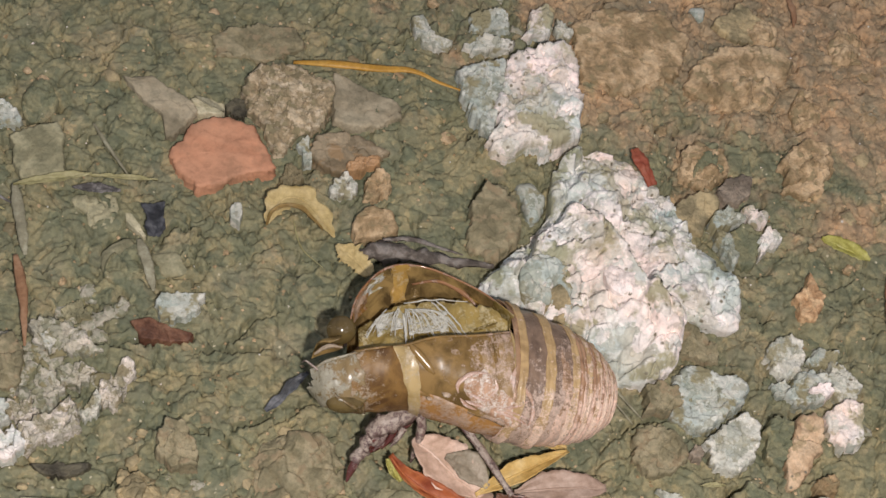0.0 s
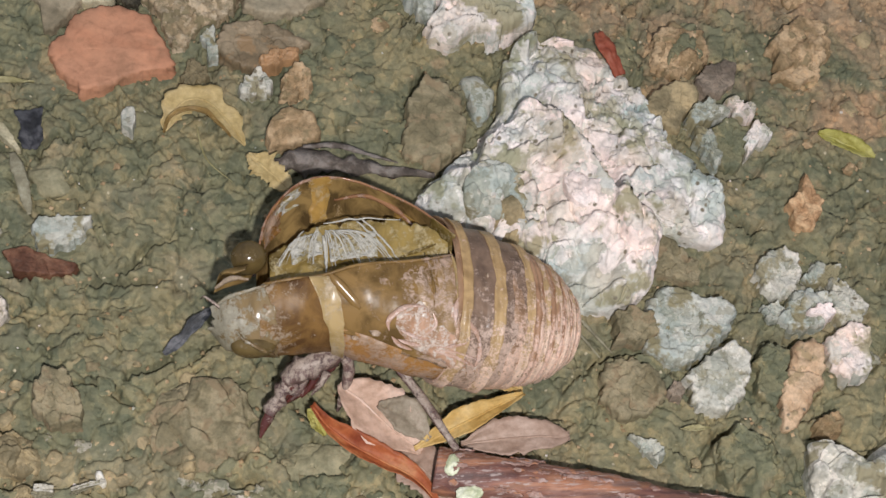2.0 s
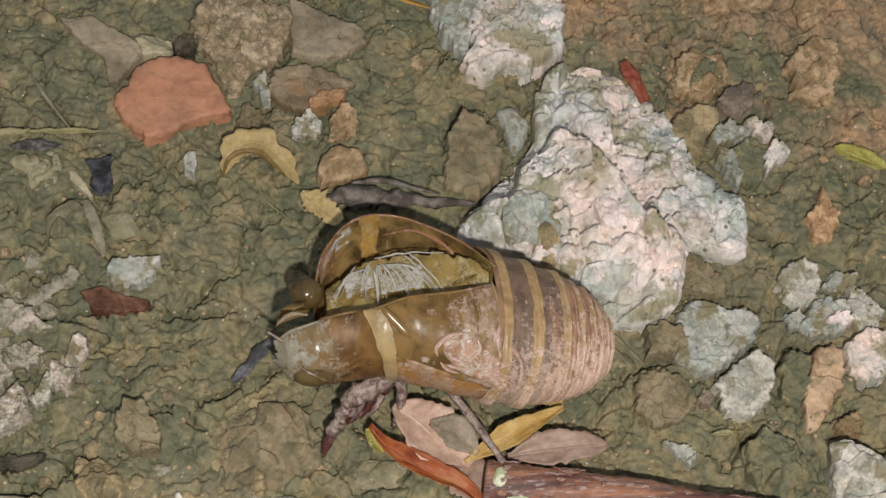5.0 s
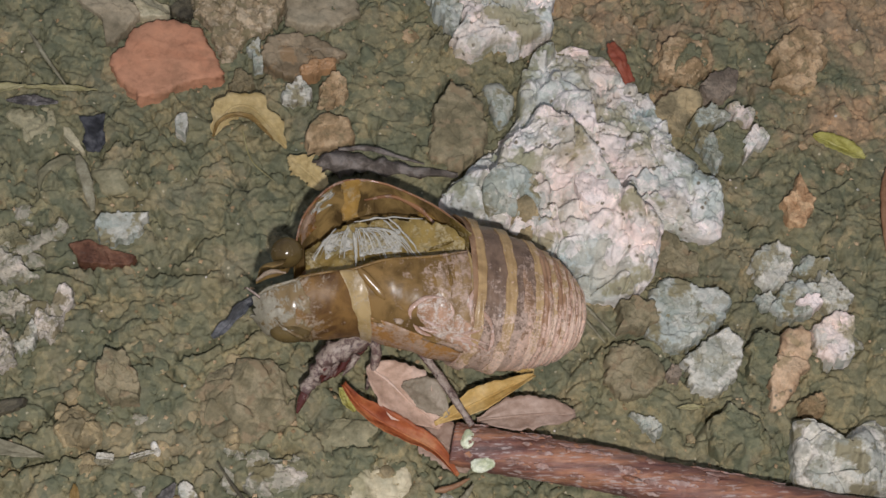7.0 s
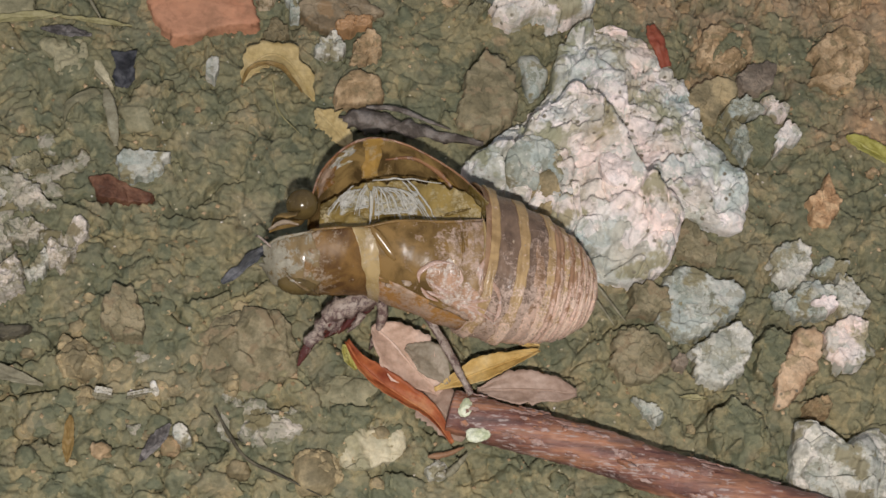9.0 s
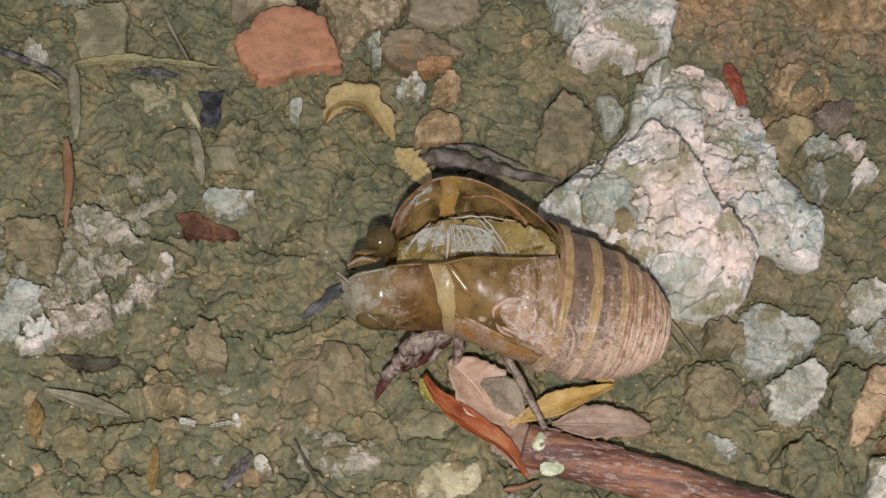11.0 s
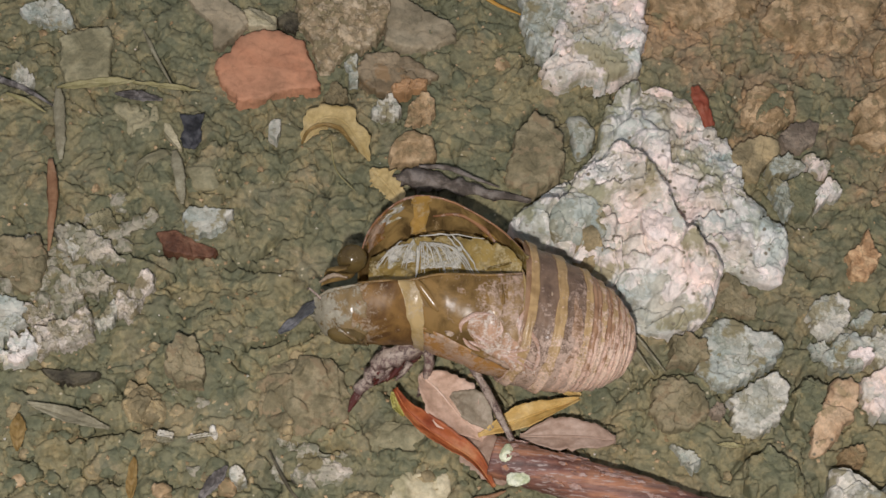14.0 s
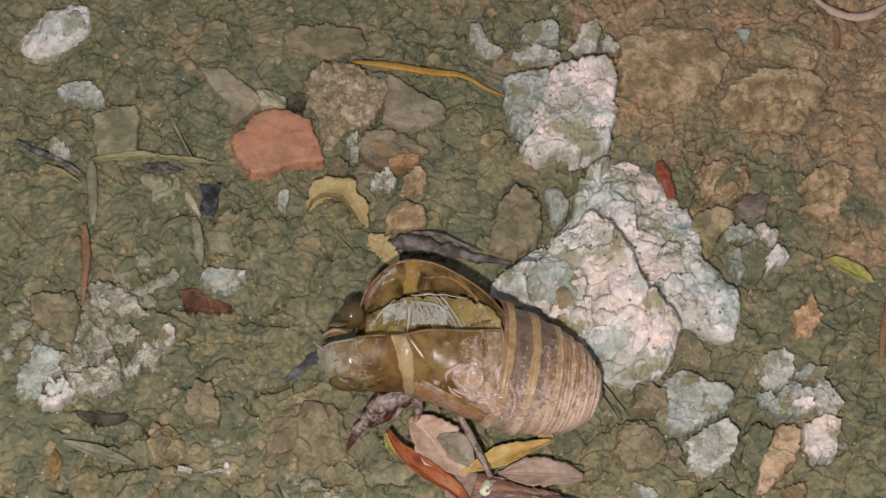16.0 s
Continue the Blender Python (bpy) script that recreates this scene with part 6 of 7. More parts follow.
def skin(x, angle, off=0.0):
    """A point of the body's surface: angle 90 is the back's ridge, 180 the flank towards the viewer, 270 the belly."""
    axis, near, far, mid, rise, drop = (float(np.interp(x, FINE, b)) for b in BODY)
    c, s = math.cos(radians(angle)), math.sin(radians(angle))
    wide, tall = (near if c < 0 else far) + off, (rise if s > 0 else drop) + off
    e = 0.92
    return Vector((x, axis + wide * math.copysign(abs(c) ** e, c), mid + tall * math.copysign(abs(s) ** e, s)))


def plate(name, x0, x1, a0, a1, mat, parent, label="", off=0.0, thick=0.16, nx=26, na=26, taper=None, wave=0.05, lean=0.0, flare=0.0, ragged=0.0, puff=False, creases=0.0):
    """A piece of the shell between two stations and two angles, with thickness. a0 and a1 may be rows of angles along it, x0 and x1 rows of stations across it."""
    SEED[0] += 1
    a0, a1, x0, x1 = (np.atleast_1d(v) for v in (a0, a1, x0, x1))
    along = [[float(np.interp(j / na, np.linspace(0, 1, len(v)), v)) for j in range(na + 1)] for v in (x0, x1)]
    top, low = [], []
    for i in range(nx + 1):
        s = i / nx
        lo, hi = np.interp(s, np.linspace(0, 1, len(a0)), a0), np.interp(s, np.linspace(0, 1, len(a1)), a1)
        if taper:
            mid, half = (lo + hi) / 2, (hi - lo) / 2 * taper(s)
            lo, hi = mid - half, mid + half
        for j in range(na + 1):
            a = lo + (hi - lo) * j / na
            x = along[0][j] + (along[1][j] - along[0][j]) * s + ragged * (1 if s > 0.5 else -1) * abs(2 * s - 1) * noise.fractal(Vector((a * 0.06, SEED[0], s * 2)), 1.0, 2.0, 3)
            swell = (1 - (2 * s - 1) ** 4) * (1 - (2 * j / na - 1) ** 4) if puff else 1.0
            more = off * swell + (swell - 1) * 0.1 + flare * s * s + creases * math.sin(x * 13 + 0.5 * math.sin(a * 0.05)) + wave * noise.fractal(Vector((x * 0.7, a * 0.03, SEED[0] * 5.1)), 1.0, 2.0, 3)
            shift = Vector((lean * (skin(x, a).z - skin(x, 0).z), 0, 0))
            top.append(skin(x, a, more) + shift)
            low.append(skin(x, a, more - thick) + shift)
    verts, faces = sheet_faces(top, low, nx + 1, na + 1)
    return part(name, verts, [f[::-1] for f in faces], mat, parent, label)


RIM_X = (-9.6, -9.2, -8.6, -7.2, -5.5, -3.7, -1.0, 2.2, 4.0, 5.6)
RIM_OUT = (2.4, 4.8, 6.3, 7.8, 8.5, 8.7, 8.1, 6.5, 4.8, 2.7)
RIM_UP = (1.4, 1.5, 1.7, 2.0, 2.1, 2.1, 2.3, 3.1, 4.3, 5.5)


def wall_point(x, s, off=0.0):
    """The far half of the thorax, folded outwards: s runs from the belly, 0, to the free rim, 1. off: towards the inside."""
    axis, mid = float(np.interp(x, FINE, BODY[0])), float(np.interp(x, FINE, BODY[3]))
    out, up = float(np.interp(x, RIM_X, RIM_OUT)), float(np.interp(x, RIM_X, RIM_UP))
    line = ((0.30 * out, -4.2), (0.62 * out, -2.4), (0.84 * out, -0.4), (0.95 * out, 0.45 * up), (out, up))
    t = np.linspace(0, 1, 5)
    y, z = float(np.interp(s, t, [q[0] for q in line])), float(np.interp(s, t, [q[1] for q in line]))
    return Vector((x, axis + y - 0.55 * off, mid + z + 0.83 * off))


def wall(name, x0, x1, s0, s1, mat, parent, label="", off=0.0, thick=0.16, nx=26, ns=24, wave=0.12, ragged=0.0, puff=False):
    SEED[0] += 1
    top, low = [], []
    for i in range(nx + 1):
        for j in range(ns + 1):
            s, q = i / nx, j / ns
            x = x0 + (x1 - x0) * s + ragged * (1 if s > 0.5 else -1) * abs(2 * s - 1) * noise.fractal(Vector((q * 3, SEED[0], s * 2)), 1.0, 2.0, 3)
            swell = (1 - (2 * s - 1) ** 4) if puff else 1.0
            more = off * swell + wave * noise.fractal(Vector((x * 0.6, q * 2.5, SEED[0] * 5.1)), 1.0, 2.0, 3)
            top.append(wall_point(x, s0 + (s1 - s0) * q, more))
            low.append(wall_point(x, s0 + (s1 - s0) * q, more - thick))
    verts, faces = sheet_faces(top, low, nx + 1, ns + 1)
    return part(name, verts, [f[::-1] for f in faces], mat, parent, label)


SKIN_X = (-8.8, -7.6, -5.0, -2.0, 1.0, 4.0, 5.4)
SKIN_OUT = (2.8, 3.7, 4.4, 4.5, 4.4, 3.3, 2.4)
SKIN_UP = (0.6, 0.8, 1.3, 2.1, 3.0, 4.4, 5.2)


def membrane_point(x, q, off=0.0):
    """The soft inner skin across the split: q runs from under the edge by the viewer, 0, to the far wall, 1."""
    axis, mid, rise = (float(np.interp(x, FINE, BODY[k])) for k in (0, 3, 4))
    out, up = float(np.interp(x, SKIN_X, SKIN_OUT)), float(np.interp(x, SKIN_X, SKIN_UP))
    a, b = (axis - 1.5, mid + rise - 2.6), (axis + out, mid + up)
    sag = -0.25 * math.sin(math.pi * q)
    return Vector((x, a[0] + (b[0] - a[0]) * q + 0.45 * off, a[1] + (b[1] - a[1]) * q + sag + 0.9 * off))


def membrane(name, x0, x1, mat, parent, label, q0=0.0, q1=1.0, off=0.0, wave=0.55, nx=56, nq=36, frayed=0.08, ridges=0.0, turn=0.0):
    SEED[0] += 1
    top, low = [], []
    for i in range(nx + 1):
        for j in range(nq + 1):
            s, q = i / nx, j / nq
            x = x0 + (x1 - x0) * s
            edge = frayed * noise.fractal(Vector((x * 1.1, SEED[0], 0)), 1.0, 2.0, 3) * q
            fold = wave * noise.fractal(Vector((x * 0.8 + q, q * 3.2 - x * 0.3, SEED[0] * 3.3)), 0.9, 2.0, 3)
            fold += ridges * math.sin(9 * (x + turn * q) + 2.5 * noise.noise(Vector((x * 0.8, q * 2, SEED[0]))))
            top.append(membrane_point(x, q0 + (q1 - q0) * (q + edge), off + fold))
            low.append(membrane_point(x, q0 + (q1 - q0) * (q + edge), off + fold - 0.08))
    verts, faces = sheet_faces(top, low, nx + 1, nq + 1)
    return part(name, verts, [f[::-1] for f in faces], mat, parent, label)


def limb(name, points, radii, mat, parent, label="", flat=1.0, rough=0.12):
    SEED[0] += 1
    verts, faces = tube(points, radii, 10, 18, flat, rough, SEED[0] * 2.3)
    return part(name, verts, faces, mat, parent, label)


def ball(name, at, size, mat, parent, label="", level=4, rough=0.02):
    dirs, faces = sphere(level)
    push = np.array([1 + rough * noise.noise(Vector(d) * 3) for d in dirs])[:, None]
    return part(name, dirs * push * np.array(size) + np.array(at), faces, mat, parent, label)


def thread(name, points, r, mat, parent, rng, crinkle=0.12, label=""):
    """A fine crinkled thread through the points."""
    line = smooth_line(points, 9)
    line = [Vector(p) + Vector((rng.uniform(-1, 1), rng.uniform(-1, 1), rng.uniform(-0.5, 1))) * crinkle * (0 < k < 8) for k, p in enumerate(line)]
    verts, faces = tube(line, (r * 0.6, r, r * 0.8, r * 0.3), 6, 26, 0.6, 0.6, rng.uniform(0, 50))
    return part(name, verts, faces, mat, parent, label)


def cicada_shell():
    shell = new("cicada_shell")
    shell.location = (0.002, -0.0055, 0.0)
    tagged(shell, "empty amber brown cicada nymph shell, split open along its back", "insect shell")
    rng = random.Random(3)
    # Head, in two halves.
    head = plate("head", -13.2, (-9.3, -8.4, -8.2, -8.6, -8.0), (120, 101, 98), (250, 262, 268), C_HEAD, shell, "dusty grey brown split head", 0.14, ragged=0.5, nx=34, na=40, wave=0.16)
    snout = plate("head", (-12.9, -12.6, -12.4), (-9.6, -10.2, -10.6), (-40, -30, -20), (50, 66, 62), C_FAR, shell, "small brown far half of the head", -0.2)
    limb("face_ridge", [skin(-12.9, 92, 0.1), skin(-11.8, 88, 0.35), skin(-10.4, 90, 0.1)], (0.10, 0.24, 0.10), C_COLLAR, snout, rough=0.5)
    limb("face_ridge", [skin(-12.9, 118, 0.15), skin(-11.9, 106, 0.2), skin(-10.6, 101, 0.2), skin(-9.0, 101, 0.2)], (0.10, 0.16, 0.14, 0.08), C_HEAD, head, rough=0.5)
    eye = ball("eye", skin(-10.1, 174) + Vector((0, 0.3, -0.1)), (1.75, 0.95, 1.15), C_EYE, shell, "dull brown empty eye cap")
    limb("eye_rim", [skin(-11.5, 146, 0.15), skin(-10.8, 156, 0.40), skin(-9.6, 166, 0.50), skin(-8.5, 182, 0.25)], (0.05, 0.16, 0.18, 0.06), C_HEAD, eye, "pale dusty lid over the eye", rough=0.6)
    ball("eye", (-10.2, -3.0, 9.9), (1.4, 1.35, 1.35), C_EYE, shell, "glossy dark amber empty eye cap", rough=0.0)
    limb("brow_spot", [skin(-9.5, 116, 0.02), skin(-9.1, 120, 0.05), skin(-8.8, 126, 0.02)], (0.12, 0.40, 0.15), C_COLLAR, head, "brown mark on the brow", 0.3)
    limb("antenna", [skin(-12.6, 120), skin(-13.0, 110) + Vector((-0.7, 0, 0.6)), skin(-13.0, 110) + Vector((-1.0, 0.5, -0.6))], (0.14, 0.09, 0.04), C_LEG, shell)
    # Collar plates and their paler hind bands.
    collar = plate("pronotum", -9.7, (-5.1, -4.5, -3.9, -3.3), (99, 104, 107), (236, 232, 226), C_COLLAR, shell, "glossy brown collar plate with mud flecks", 0.08, nx=40, na=40, wave=0.08)
    plate("collar_band", (-5.9, -5.2, -4.7, -4.3, -4.0, -3.9), (-4.2, -3.6, -3.3, -3.2, -3.1, -3.0), (106, 106), (206, 202), C_BAND, shell, "paler tan band behind the collar", 0.20, 0.3, nx=20, na=34, ragged=0.16, wave=0.06)
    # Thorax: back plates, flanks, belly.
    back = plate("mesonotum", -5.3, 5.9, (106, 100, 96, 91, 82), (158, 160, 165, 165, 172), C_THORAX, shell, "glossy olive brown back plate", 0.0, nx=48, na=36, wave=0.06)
    limb("back_ridge", [(-4.3, -6.3, 12.98), (-3.9, -6.7, 12.76), (-3.2, -7.4, 12.37), (-2.5, -8.1, 11.98), (-2.0, -8.6, 11.70)], (0.14, 0.36, 0.42, 0.46, 0.32), C_RIDGE, back, rough=0.03)
    for x, a, w in ((-0.9, 150, 0.5), (-2.4, 160, 0.35)):
        ball("mud_speck", skin(x, a, 0.02), (w * 0.8, w * 0.7, 0.08), C_MUD, back, "", 3, 0.6)
    plate("scutellum", (1.6, 2.0, 2.4, 2.6), 6.0, (94, 92, 86), (140, 150, 158), C_SCUTUM, shell, "dusty pinkish hind part of the back", 0.05, nx=30, wave=0.25, ragged=0.9, puff=True)
    for rows, thick, mat in (
        (((3.3, 88), (3.5, 97), (3.7, 108), (3.6, 120)), 0.10, C_THORAX),
        (((4.2, 86), (4.5, 98), (4.5, 106), (4.4, 114)), 0.14, C_SCUTUM),
        (((5.3, 79), (5.6, 90), (5.7, 102), (5.5, 110)), 0.18, C_BAND),
        (((5.0, 112), (5.1, 119), (4.8, 128)), 0.16, C_WING),
    ):
        limb("back_fold", [skin(x, a, 0.06) for x, a in rows], (0.04, thick, thick, 0.04), mat, back, rough=0.4)
    wall("pronotum", -9.6, -4.6, 0.0, 1.0, C_FAR, shell, "glossy amber far half of the collar, folded open")
    far = wall("mesonotum", -4.9, 5.7, 0.0, 1.0, C_FAR, shell, "glossy amber far half of the back, folded open", nx=44, wave=0.22)
    wall("collar_band", -5.0, -3.4, 0.40, 1.04, C_GOLD, shell, "golden band inside the far half", 0.28, ragged=0.5, puff=True)
    # A ragged white patch high on the front of the far wall.
    wall("dried_lining", -8.2, -5.9, 0.62, 0.92, C_LINING, far, "white patch on the wall", 0.10, ragged=0.8, wave=0.3, puff=True)
    wall("wall_fold", 1.6, 5.4, 0.55, 0.80, C_GOLD, far, "golden fold", 0.12, ragged=0.6, wave=0.35, puff=True)
    wall("wall_fold", -8.9, -7.4, 0.45, 0.98, C_AMBER, far, "reddish front fold", 0.14, ragged=0.4, wave=0.3, puff=True)
    wall("hind_edge", 4.2, 5.9, 0.35, 1.02, C_MEMBRANE, shell, "yellowish folded hind edge", 0.25, wave=0.4, ragged=0.3)
    limb("wall_rib", [wall_point(x, q, 0.1) for x, q in ((-3.0, 0.62), (-0.6, 0.78), (1.6, 0.80), (3.4, 0.72))], (0.08, 0.2, 0.22, 0.08), C_RIMLINE, far, rough=0.4)
    limb("split_rim", [wall_point(x, 1.0, 0.0) for x in (-9.5, -9.0, -8.0, -6.2, -4.2, -1.5, 1.5, 3.6, 5.5)], (0.08, 0.11, 0.13, 0.11, 0.08), C_RIMLINE, shell, "reddish amber shell rim", rough=0.4)
    plate("flank", -4.3, 7.2, (154, 156, 161, 161, 168), (248, 252), C_AMBER, shell, "translucent orange amber flank", -0.02, nx=40, wave=0.15)
    plate("belly", -9.4, 7.4, 244, 300, C_AMBER, shell, "", -0.3)
    # The near wing pad: a crumpled pink sheet with shiny folds, their highlights partly painted.
    pad = plate("wing_pad", (0.8, 0.2, 0.0, 0.1, 0.4, 1.4, 3.0), (3.6, 4.4, 5.8, 6.9, 7.3, 7.4, 7.0), (126, 122, 118, 120), (161, 163, 168, 174), C_WING, shell, "crumpled shiny pink wing pad", 0.30, nx=44, na=40, wave=0.34, puff=True, ragged=0.3)
    for curve, thick in (
        (((2.9, 121), (1.5, 124), (0.5, 131), (0.0, 138), (0.1, 145)), 0.28),
        (((0.3, 149), (0.9, 154), (1.9, 156)), 0.24),
        (((1.0, 142), (2.0, 144), (3.2, 144)), 0.22),
        (((0.8, 150), (1.6, 151), (2.6, 150)), 0.20),
        (((3.1, 139), (3.7, 131), (3.5, 124)), 0.16),
        (((5.7, 108), (5.3, 118), (5.3, 128)), 0.24),
        (((6.0, 110), (6.2, 122), (6.9, 130), (7.3, 140)), 0.26),
        (((3.8, 148), (5.4, 142), (6.8, 134)), 0.20),
        (((3.6, 152), (5.3, 152), (6.9, 158)), 0.24),
        (((4.0, 150), (5.5, 148), (7.0, 151)), 0.14),
        (((7.2, 133), (7.2, 146), (6.9, 158)), 0.22),
    ):
        limb("wing_fold", [skin(x, a, 0.24) for x, a in curve], (0.04, thick * 0.85, thick * 0.85, 0.04), C_FOLD_GLINT, pad, "", 0.40, 0.25)
    # Inside the split: a creased membrane and white threads of the old windpipes.
    membrane("inner_membrane", -8.6, 5.3, C_MEMBRANE, shell, "creased olive yellow inner membrane")
    limb("membrane_fold", [membrane_point(x, q, 0.15) for x, q in ((1.6, 0.45), (3.0, 0.62), (4.4, 0.80))], (0.05, 0.16, 0.05), C_MEMBRANE, shell, rough=0.5)
    membrane("windpipe_sheet", -6.9, -4.4, C_LINING, shell, "crinkled white windpipe lining", 0.50, 0.86, 0.46, 0.14, 44, 18, 0.5, 0.05, 1.6)
    membrane("windpipe_sheet", -3.9, -0.2, C_LINING, shell, "crinkled white windpipe lining", 0.38, 0.70, 0.42, 0.14, 56, 18, 0.5, 0.05, -2.0)
    hub = (-4.4, 0.86)
    for k in range(32):
        f = k / 13 if k < 14 else (k - 14) / 17
        if k < 14:
            x1, q1, x2, q2 = hub[0] - 0.2 - 1.2 * f, hub[1] - 0.02 * f, -5.2 - 2.8 * f, 0.38 + 0.34 * f
        else:
            x1, q1, x2, q2 = hub[0] + 0.3 + 1.6 * f, hub[1] - 0.06 * f, -3.9 + 5.0 * f, 0.30 + 0.05 * math.sin(9 * f)
        x2, q2 = x2 + rng.uniform(-0.25, 0.25), q2 + rng.uniform(-0.08, 0.08)
        thread("windpipe_thread", [membrane_point(x1, q1, 0.50), membrane_point(x1 * 0.5 + x2 * 0.5, q1 * 0.55 + q2 * 0.45 + 0.06, 0.72), membrane_point(x2, q2, 0.40)], rng.uniform(0.03, 0.08), C_THREAD, shell, rng, 0.05)
    for points, r in ((((-7.9, 0.62), (-6.9, 0.82), (-5.8, 0.98)), 0.15), (((-4.3, 0.8), (-4.2, 0.5), (-4.3, 0.2)), 0.17), (((-1.6, 0.92), (-0.2, 0.66), (1.0, 0.34)), 0.13), (((-1.2, 0.95), (0.3, 0.66), (1.5, 0.36)), 0.10), (((-4.2, 0.98), (-1.5, 0.96), (1.8, 0.98)), 0.09)):
        thread("windpipe_thread", [membrane_point(x, q, 0.4) for x, q in points], r, C_THREAD, shell, rng, 0.06)
    limb("split_rim", [skin(x, a, 0.04) for x, a in ((-9.4, 98), (-7.2, 103), (-5.0, 106), (-2, 100), (2, 94), (5.5, 82))], (0.12, 0.14, 0.10), C_THORAX, shell)
    # Abdomen: overlapping rings, dark in front, with paler hind rims.
    edges = (4.8, 5.6, 8.3, 10.9, 12.4, 13.5, 14.4, 15.2, 15.9)
    wide = (0.7, 0.85, 0.65, 0.42, 0.36, 0.3, 0.3, 0.25)
    for k in range(8):
        a, b = edges[k], edges[k + 1]
        late = k >= 3
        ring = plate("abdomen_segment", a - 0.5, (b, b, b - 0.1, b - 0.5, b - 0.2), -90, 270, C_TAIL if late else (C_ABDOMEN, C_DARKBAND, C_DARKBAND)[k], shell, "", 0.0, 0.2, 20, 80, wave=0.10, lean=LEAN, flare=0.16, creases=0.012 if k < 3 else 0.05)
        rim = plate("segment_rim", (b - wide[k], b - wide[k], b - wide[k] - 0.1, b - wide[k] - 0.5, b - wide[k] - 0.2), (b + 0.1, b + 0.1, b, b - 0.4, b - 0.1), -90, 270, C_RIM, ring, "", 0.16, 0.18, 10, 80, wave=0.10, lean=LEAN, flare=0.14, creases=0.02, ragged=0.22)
        if 2 <= k < 6:
            c, e = a + (0.26 if k < 3 else 0.45) * (b - wide[k] - a), b - wide[k] + 0.05
            plate("segment_crease", (c, c, c - 0.1, c - 0.4, c), (e, e, e - 0.1, e - 0.5, e - 0.1), 60, 262, C_ABDOMEN, ring, "", 0.10, 0.14, 6, 60, wave=0.12, lean=LEAN, ragged=0.25, puff=True)
        for n in range(9 if k < 4 else 3):
            x, t = rng.uniform(a, b), rng.uniform(85, 235)
            w = rng.uniform(0.06, 0.2)
            p = skin(x, t, 0.14) + Vector((LEAN * (skin(x, t).z - skin(x, 0).z), 0, 0))
            ball("mud_speck", p, (w * 0.7, w * rng.uniform(0.8, 1.6), w), C_MUD, ring, "", 1, 0.6)
    plate("abdomen_tip", 15.6, 16.75, -90, 270, C_TAIL, shell, "", 0.05, 0.2, 12, 40, lean=LEAN)
    limb("tail_spine", [(16.6, -7.0, 4.2), (17.0, -7.0, 3.4)], (0.4, 0.1), C_LEG, shell)
    # Legs: a digging foreleg, a short middle leg and a thin hind leg that reaches the twig.
    fore = limb("foreleg", [(-3.0, -9.2, 5.8), (-4.6, -10.0, 6.0), (-6.2, -10.7, 5.6), (-7.6, -11.3, 4.9)], (0.6, 0.95, 1.0, 0.6), C_LEG, shell, "dusty dark digging foreleg", 0.8, rough=0.5)
    limb("tibia", [(-6.8, -11.2, 4.6), (-8.0, -12.2, 3.9), (-8.8, -13.3, 3.1)], (0.55, 0.68, 0.42), C_LEG, fore, rough=0.7)
    limb("claw", [(-8.5, -12.9, 3.3), (-9.1, -13.9, 2.6), (-9.5, -14.8, 2.0)], (0.46, 0.40, 0.10), C_CLAW, fore, "dark red pointed claw")
    for k in range(5):
        x = -4.2 - 0.8 * k
        limb("foreleg_spine", [(x, -10.6 - 0.15 * k, 4.9), (x - 0.6, -11.4 - 0.18 * k, 4.1), (x - 1.2, -11.9 - 0.2 * k, 3.4)], (0.36, 0.26, 0.06), C_CLAW if k % 2 else C_LEG, fore, rough=0.3)
    limb("foreleg", [(-3.4, -9.6, 4.6), (-5.4, -11.2, 3.9), (-7.4, -12.3, 3.1)], (0.42, 0.45, 0.2), C_CLAW, shell, rough=0.4)
    limb("middle_leg", [(-2.6, -9.6, 5.4), (-2.4, -10.4, 4.0), (-2.9, -11.8, 2.0), (-3.2, -12.3, 1.0)], (0.55, 0.45, 0.3, 0.12), C_LEG, shell, rough=0.4)
    limb("hind_leg", [(1.5, -10.6, 5.2), (2.6, -12.2, 4.9), (4.2, -15.2, 4.9), (5.5, -17.6, 4.7)], (0.45, 0.38, 0.32, 0.28), C_LEG, shell, "thin dusty hind leg resting on the twig", rough=0.4)
    limb("hind_leg", [(2.0, -0.5, 4.5), (3.0, 0.6, 2.4), (3.6, 1.2, 0.6)], (0.4, 0.3, 0.15), C_LEG, shell)
    limb("foreleg", [(-6.0, -1.5, 6.0), (-8.0, -0.2, 4.0), (-9.4, 0.2, 1.4)], (0.9, 0.8, 0.2), C_LEG, shell)
    return shell


cicada_shell()


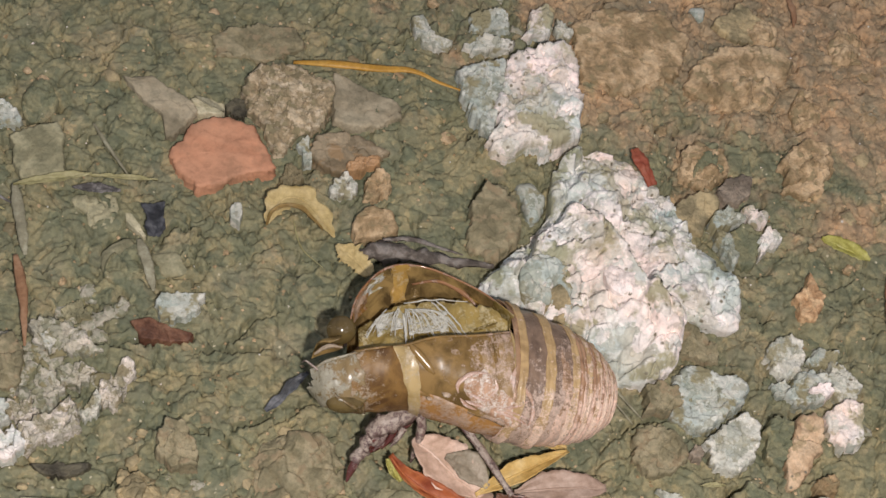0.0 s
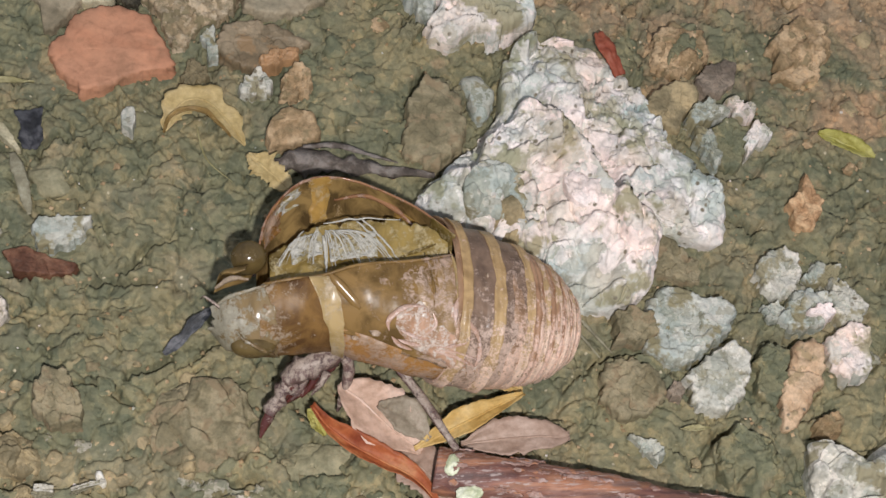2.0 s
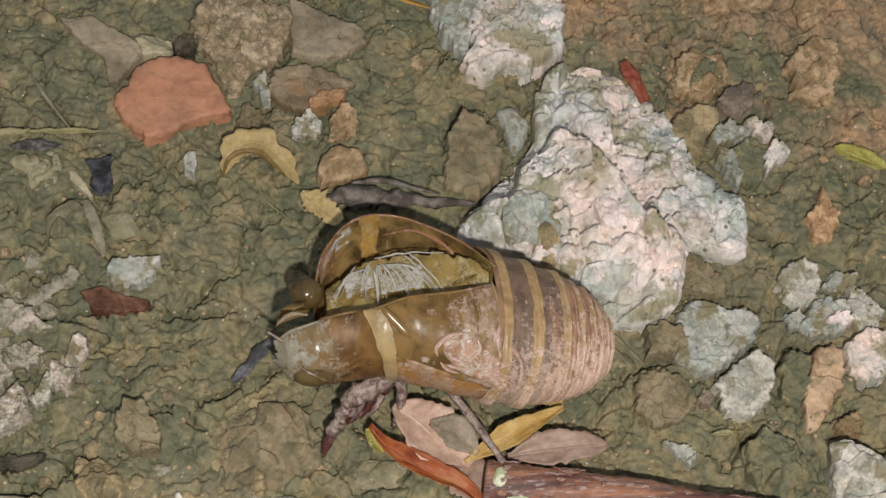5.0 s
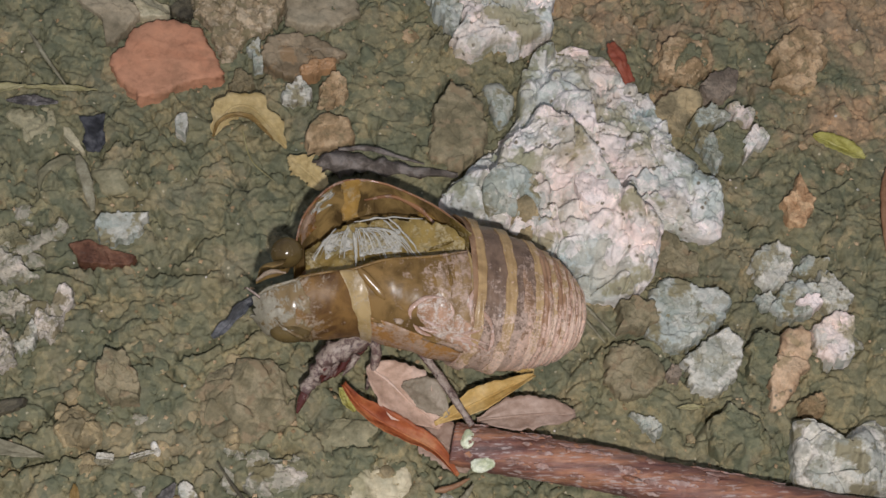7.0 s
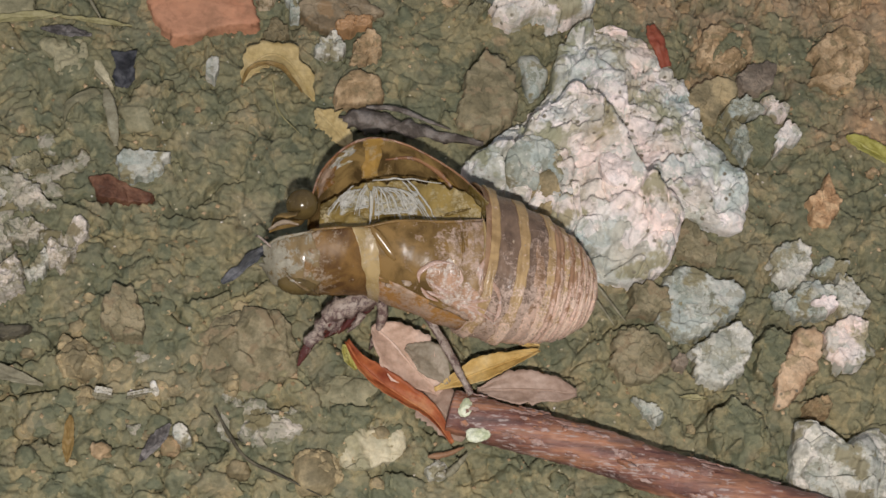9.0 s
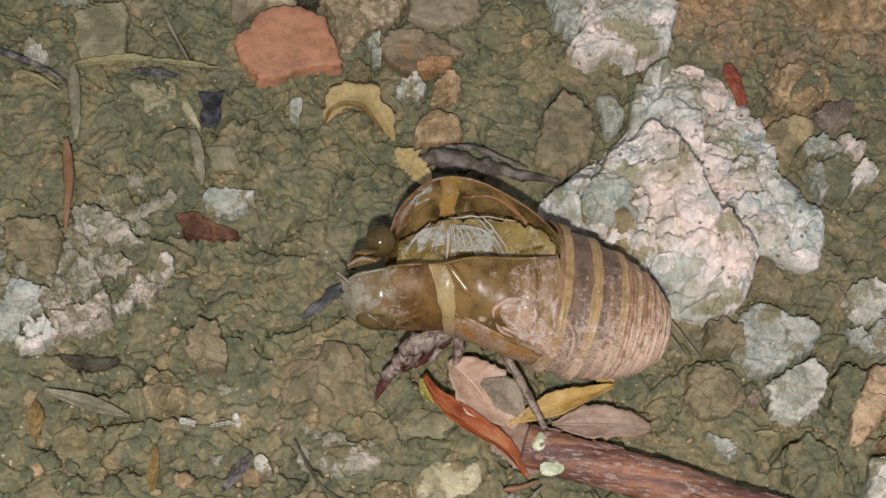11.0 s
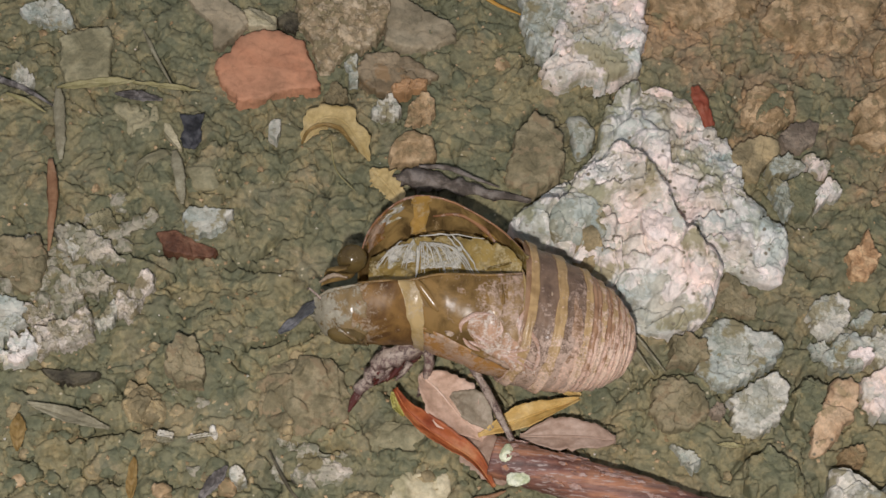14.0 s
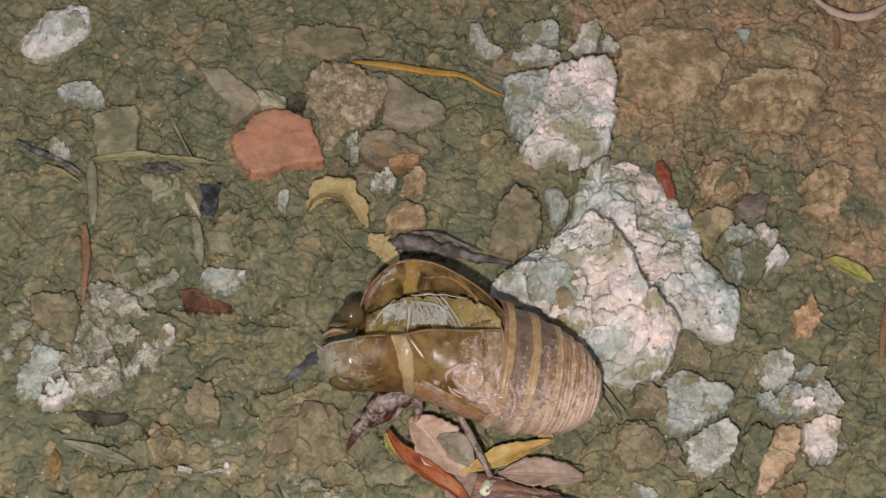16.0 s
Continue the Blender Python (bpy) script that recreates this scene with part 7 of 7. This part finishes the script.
# ---- small loose matter ----
def clods():
    """Loose soil crumbs, each a thing of its own, from a few shared shapes."""
    rng = random.Random(5)
    kinds = []
    for k in range(7):
        radii = [rng.uniform(0.8, 1.15) for _ in range(9)]
        shape, faces = stone_shape(radii, rng.uniform(0.8, 1.15), 0.34, 3, 0.5, lumpy=1.0)
        ob = part("soil_crumb", shape, faces, M_CLOD if k < 4 else (M_OCHRE if k < 6 else M_TAN))
        tagged(ob, ("rounded crumb of olive brown soil", "rounded crumb of ochre brown soil", "small tan grit stone")[0 if k < 4 else (1 if k < 6 else 2)], "soil crumb", "soil crumbs")
        kinds.append(ob)
    placed = 0
    while placed < 290:
        dense = placed % 2
        x, y = (rng.uniform(-46, 2), rng.uniform(-27, -6)) if dense else (rng.uniform(-54, 54), rng.uniform(-27, 54))
        if -14 < x < 18 and -14 < y < 5 or math.hypot(x - 20, y - 9) < 16 or y > -17 and x > -10 and dense:
            continue
        ochre = x * 14 + y * 17 > 700
        k = rng.choice((4, 5, 6) if ochre else ((0, 1, 2, 3, 6, 6) if dense else (0, 1, 2, 3, 3, 5, 6)))
        size = rng.uniform(0.3, 0.85) if dense else rng.uniform(0.35, 1.25)
        z = soil_at(x, y) - 0.15 * size
        m = pose(x * MM, y * MM, z * MM, 0, 0, rng.uniform(0, 360))
        ob = copy_thing(kinds[k], m)
        ob.matrix_basis = m @ Matrix.Diagonal((size, size * rng.uniform(0.75, 1.1), size * rng.uniform(0.35, 0.65), 1))
        placed += 1
    for k, ob in enumerate(kinds):
        x, y = -50 + 6 * k, -24 + (k % 3)
        ob.location = (x * MM, y * MM, soil_at(x, y) * MM)


def grit():
    """Sand grains strewn over the soil."""
    rng = np.random.RandomState(8)
    base = np.array([(1, 0, 0), (-1, 0, 0), (0, 1, 0), (0, -1, 0), (0, 0, 1), (0, 0, -1)], float)
    tri = [(0, 2, 4), (2, 1, 4), (1, 3, 4), (3, 0, 4), (2, 0, 5), (1, 2, 5), (3, 1, 5), (0, 3, 5)]
    for name, mat, count, label in (("sand_grains", M_OCHRE, 1500, "fine tan sand grains on the soil"), ("pale_sand_grains", M_PALE, 130, "fine pale sand grains on the soil")):
        x, y = rng.uniform(-56, 56, count), rng.uniform(-28, 56, count)
        z = soil_height(x, y)
        verts, faces = [], []
        for n in range(count):
            s = rng.uniform(0.10, 0.28 if mat is M_OCHRE else 0.2)
            p = base * rng.uniform(0.6, 1.2, (6, 1)) * s
            a = rng.uniform(0, 6.3)
            p = p @ np.array([(math.cos(a), math.sin(a), 0.2), (-math.sin(a), math.cos(a), 0.1), (0, 0.2, 0.8)])
            verts.append(p + (x[n], y[n], z[n] + 0.3 * s))
            faces += [tuple(6 * n + i for i in t) for t in tri]
        tagged(part(name, np.concatenate(verts), faces, mat, smooth=False), label, "sand", kind="stuff")


def limestone_crumbs():
    """Broken pale crumbs round the crust and the clustered stones, each a thing of its own."""
    rng = random.Random(12)
    kinds = []
    for k in range(6):
        shape, faces = stone_shape([rng.uniform(0.7, 1.25) for _ in range(9)], 0.9, 0.45, 3, 0.5)
        kinds.append(tagged(part("limestone_crumb", shape, faces, M_CRUST), "broken pale crumb of limestone on soil", "stone", "limestone crumbs"))
    spots = [(-44, -4, 7, 4, 26), (-37, -2, 5, 5, 24), (-34, 3, 4, 4, 16), (40, -3, 5, 5, 14), (14, 44, 5, 3, 8), (-14, -19, 4, 2.5, 12), (-23, -17, 4, 3, 5), (30, -7, 4, 3, 6)]
    for x0, y0, dx, dy, count in spots:
        for n in range(count):
            x, y, size = rng.gauss(x0, dx * 0.6), rng.gauss(y0, dy * 0.6), rng.uniform(0.35, 1.15)
            ob = copy_thing(kinds[n % 6], pose(0, 0, 0))
            ob.matrix_basis = pose(x * MM, y * MM, (soil_at(x, y) - 0.1 * size) * MM, 0, 0, rng.uniform(0, 360)) @ Matrix.Diagonal((size, size * rng.uniform(0.7, 1), size * rng.uniform(0.4, 0.8), 1))
    for n, ob in enumerate(kinds):
        x, y = -47 + 1.9 * n, -6 + 1.3 * (n % 3)
        ob.location = (x * MM, y * MM, soil_at(x, y) * MM)


clods()
limestone_crumbs()
grit()


def motions():
    """Nothing in the place moves; only the camera does."""


motions()
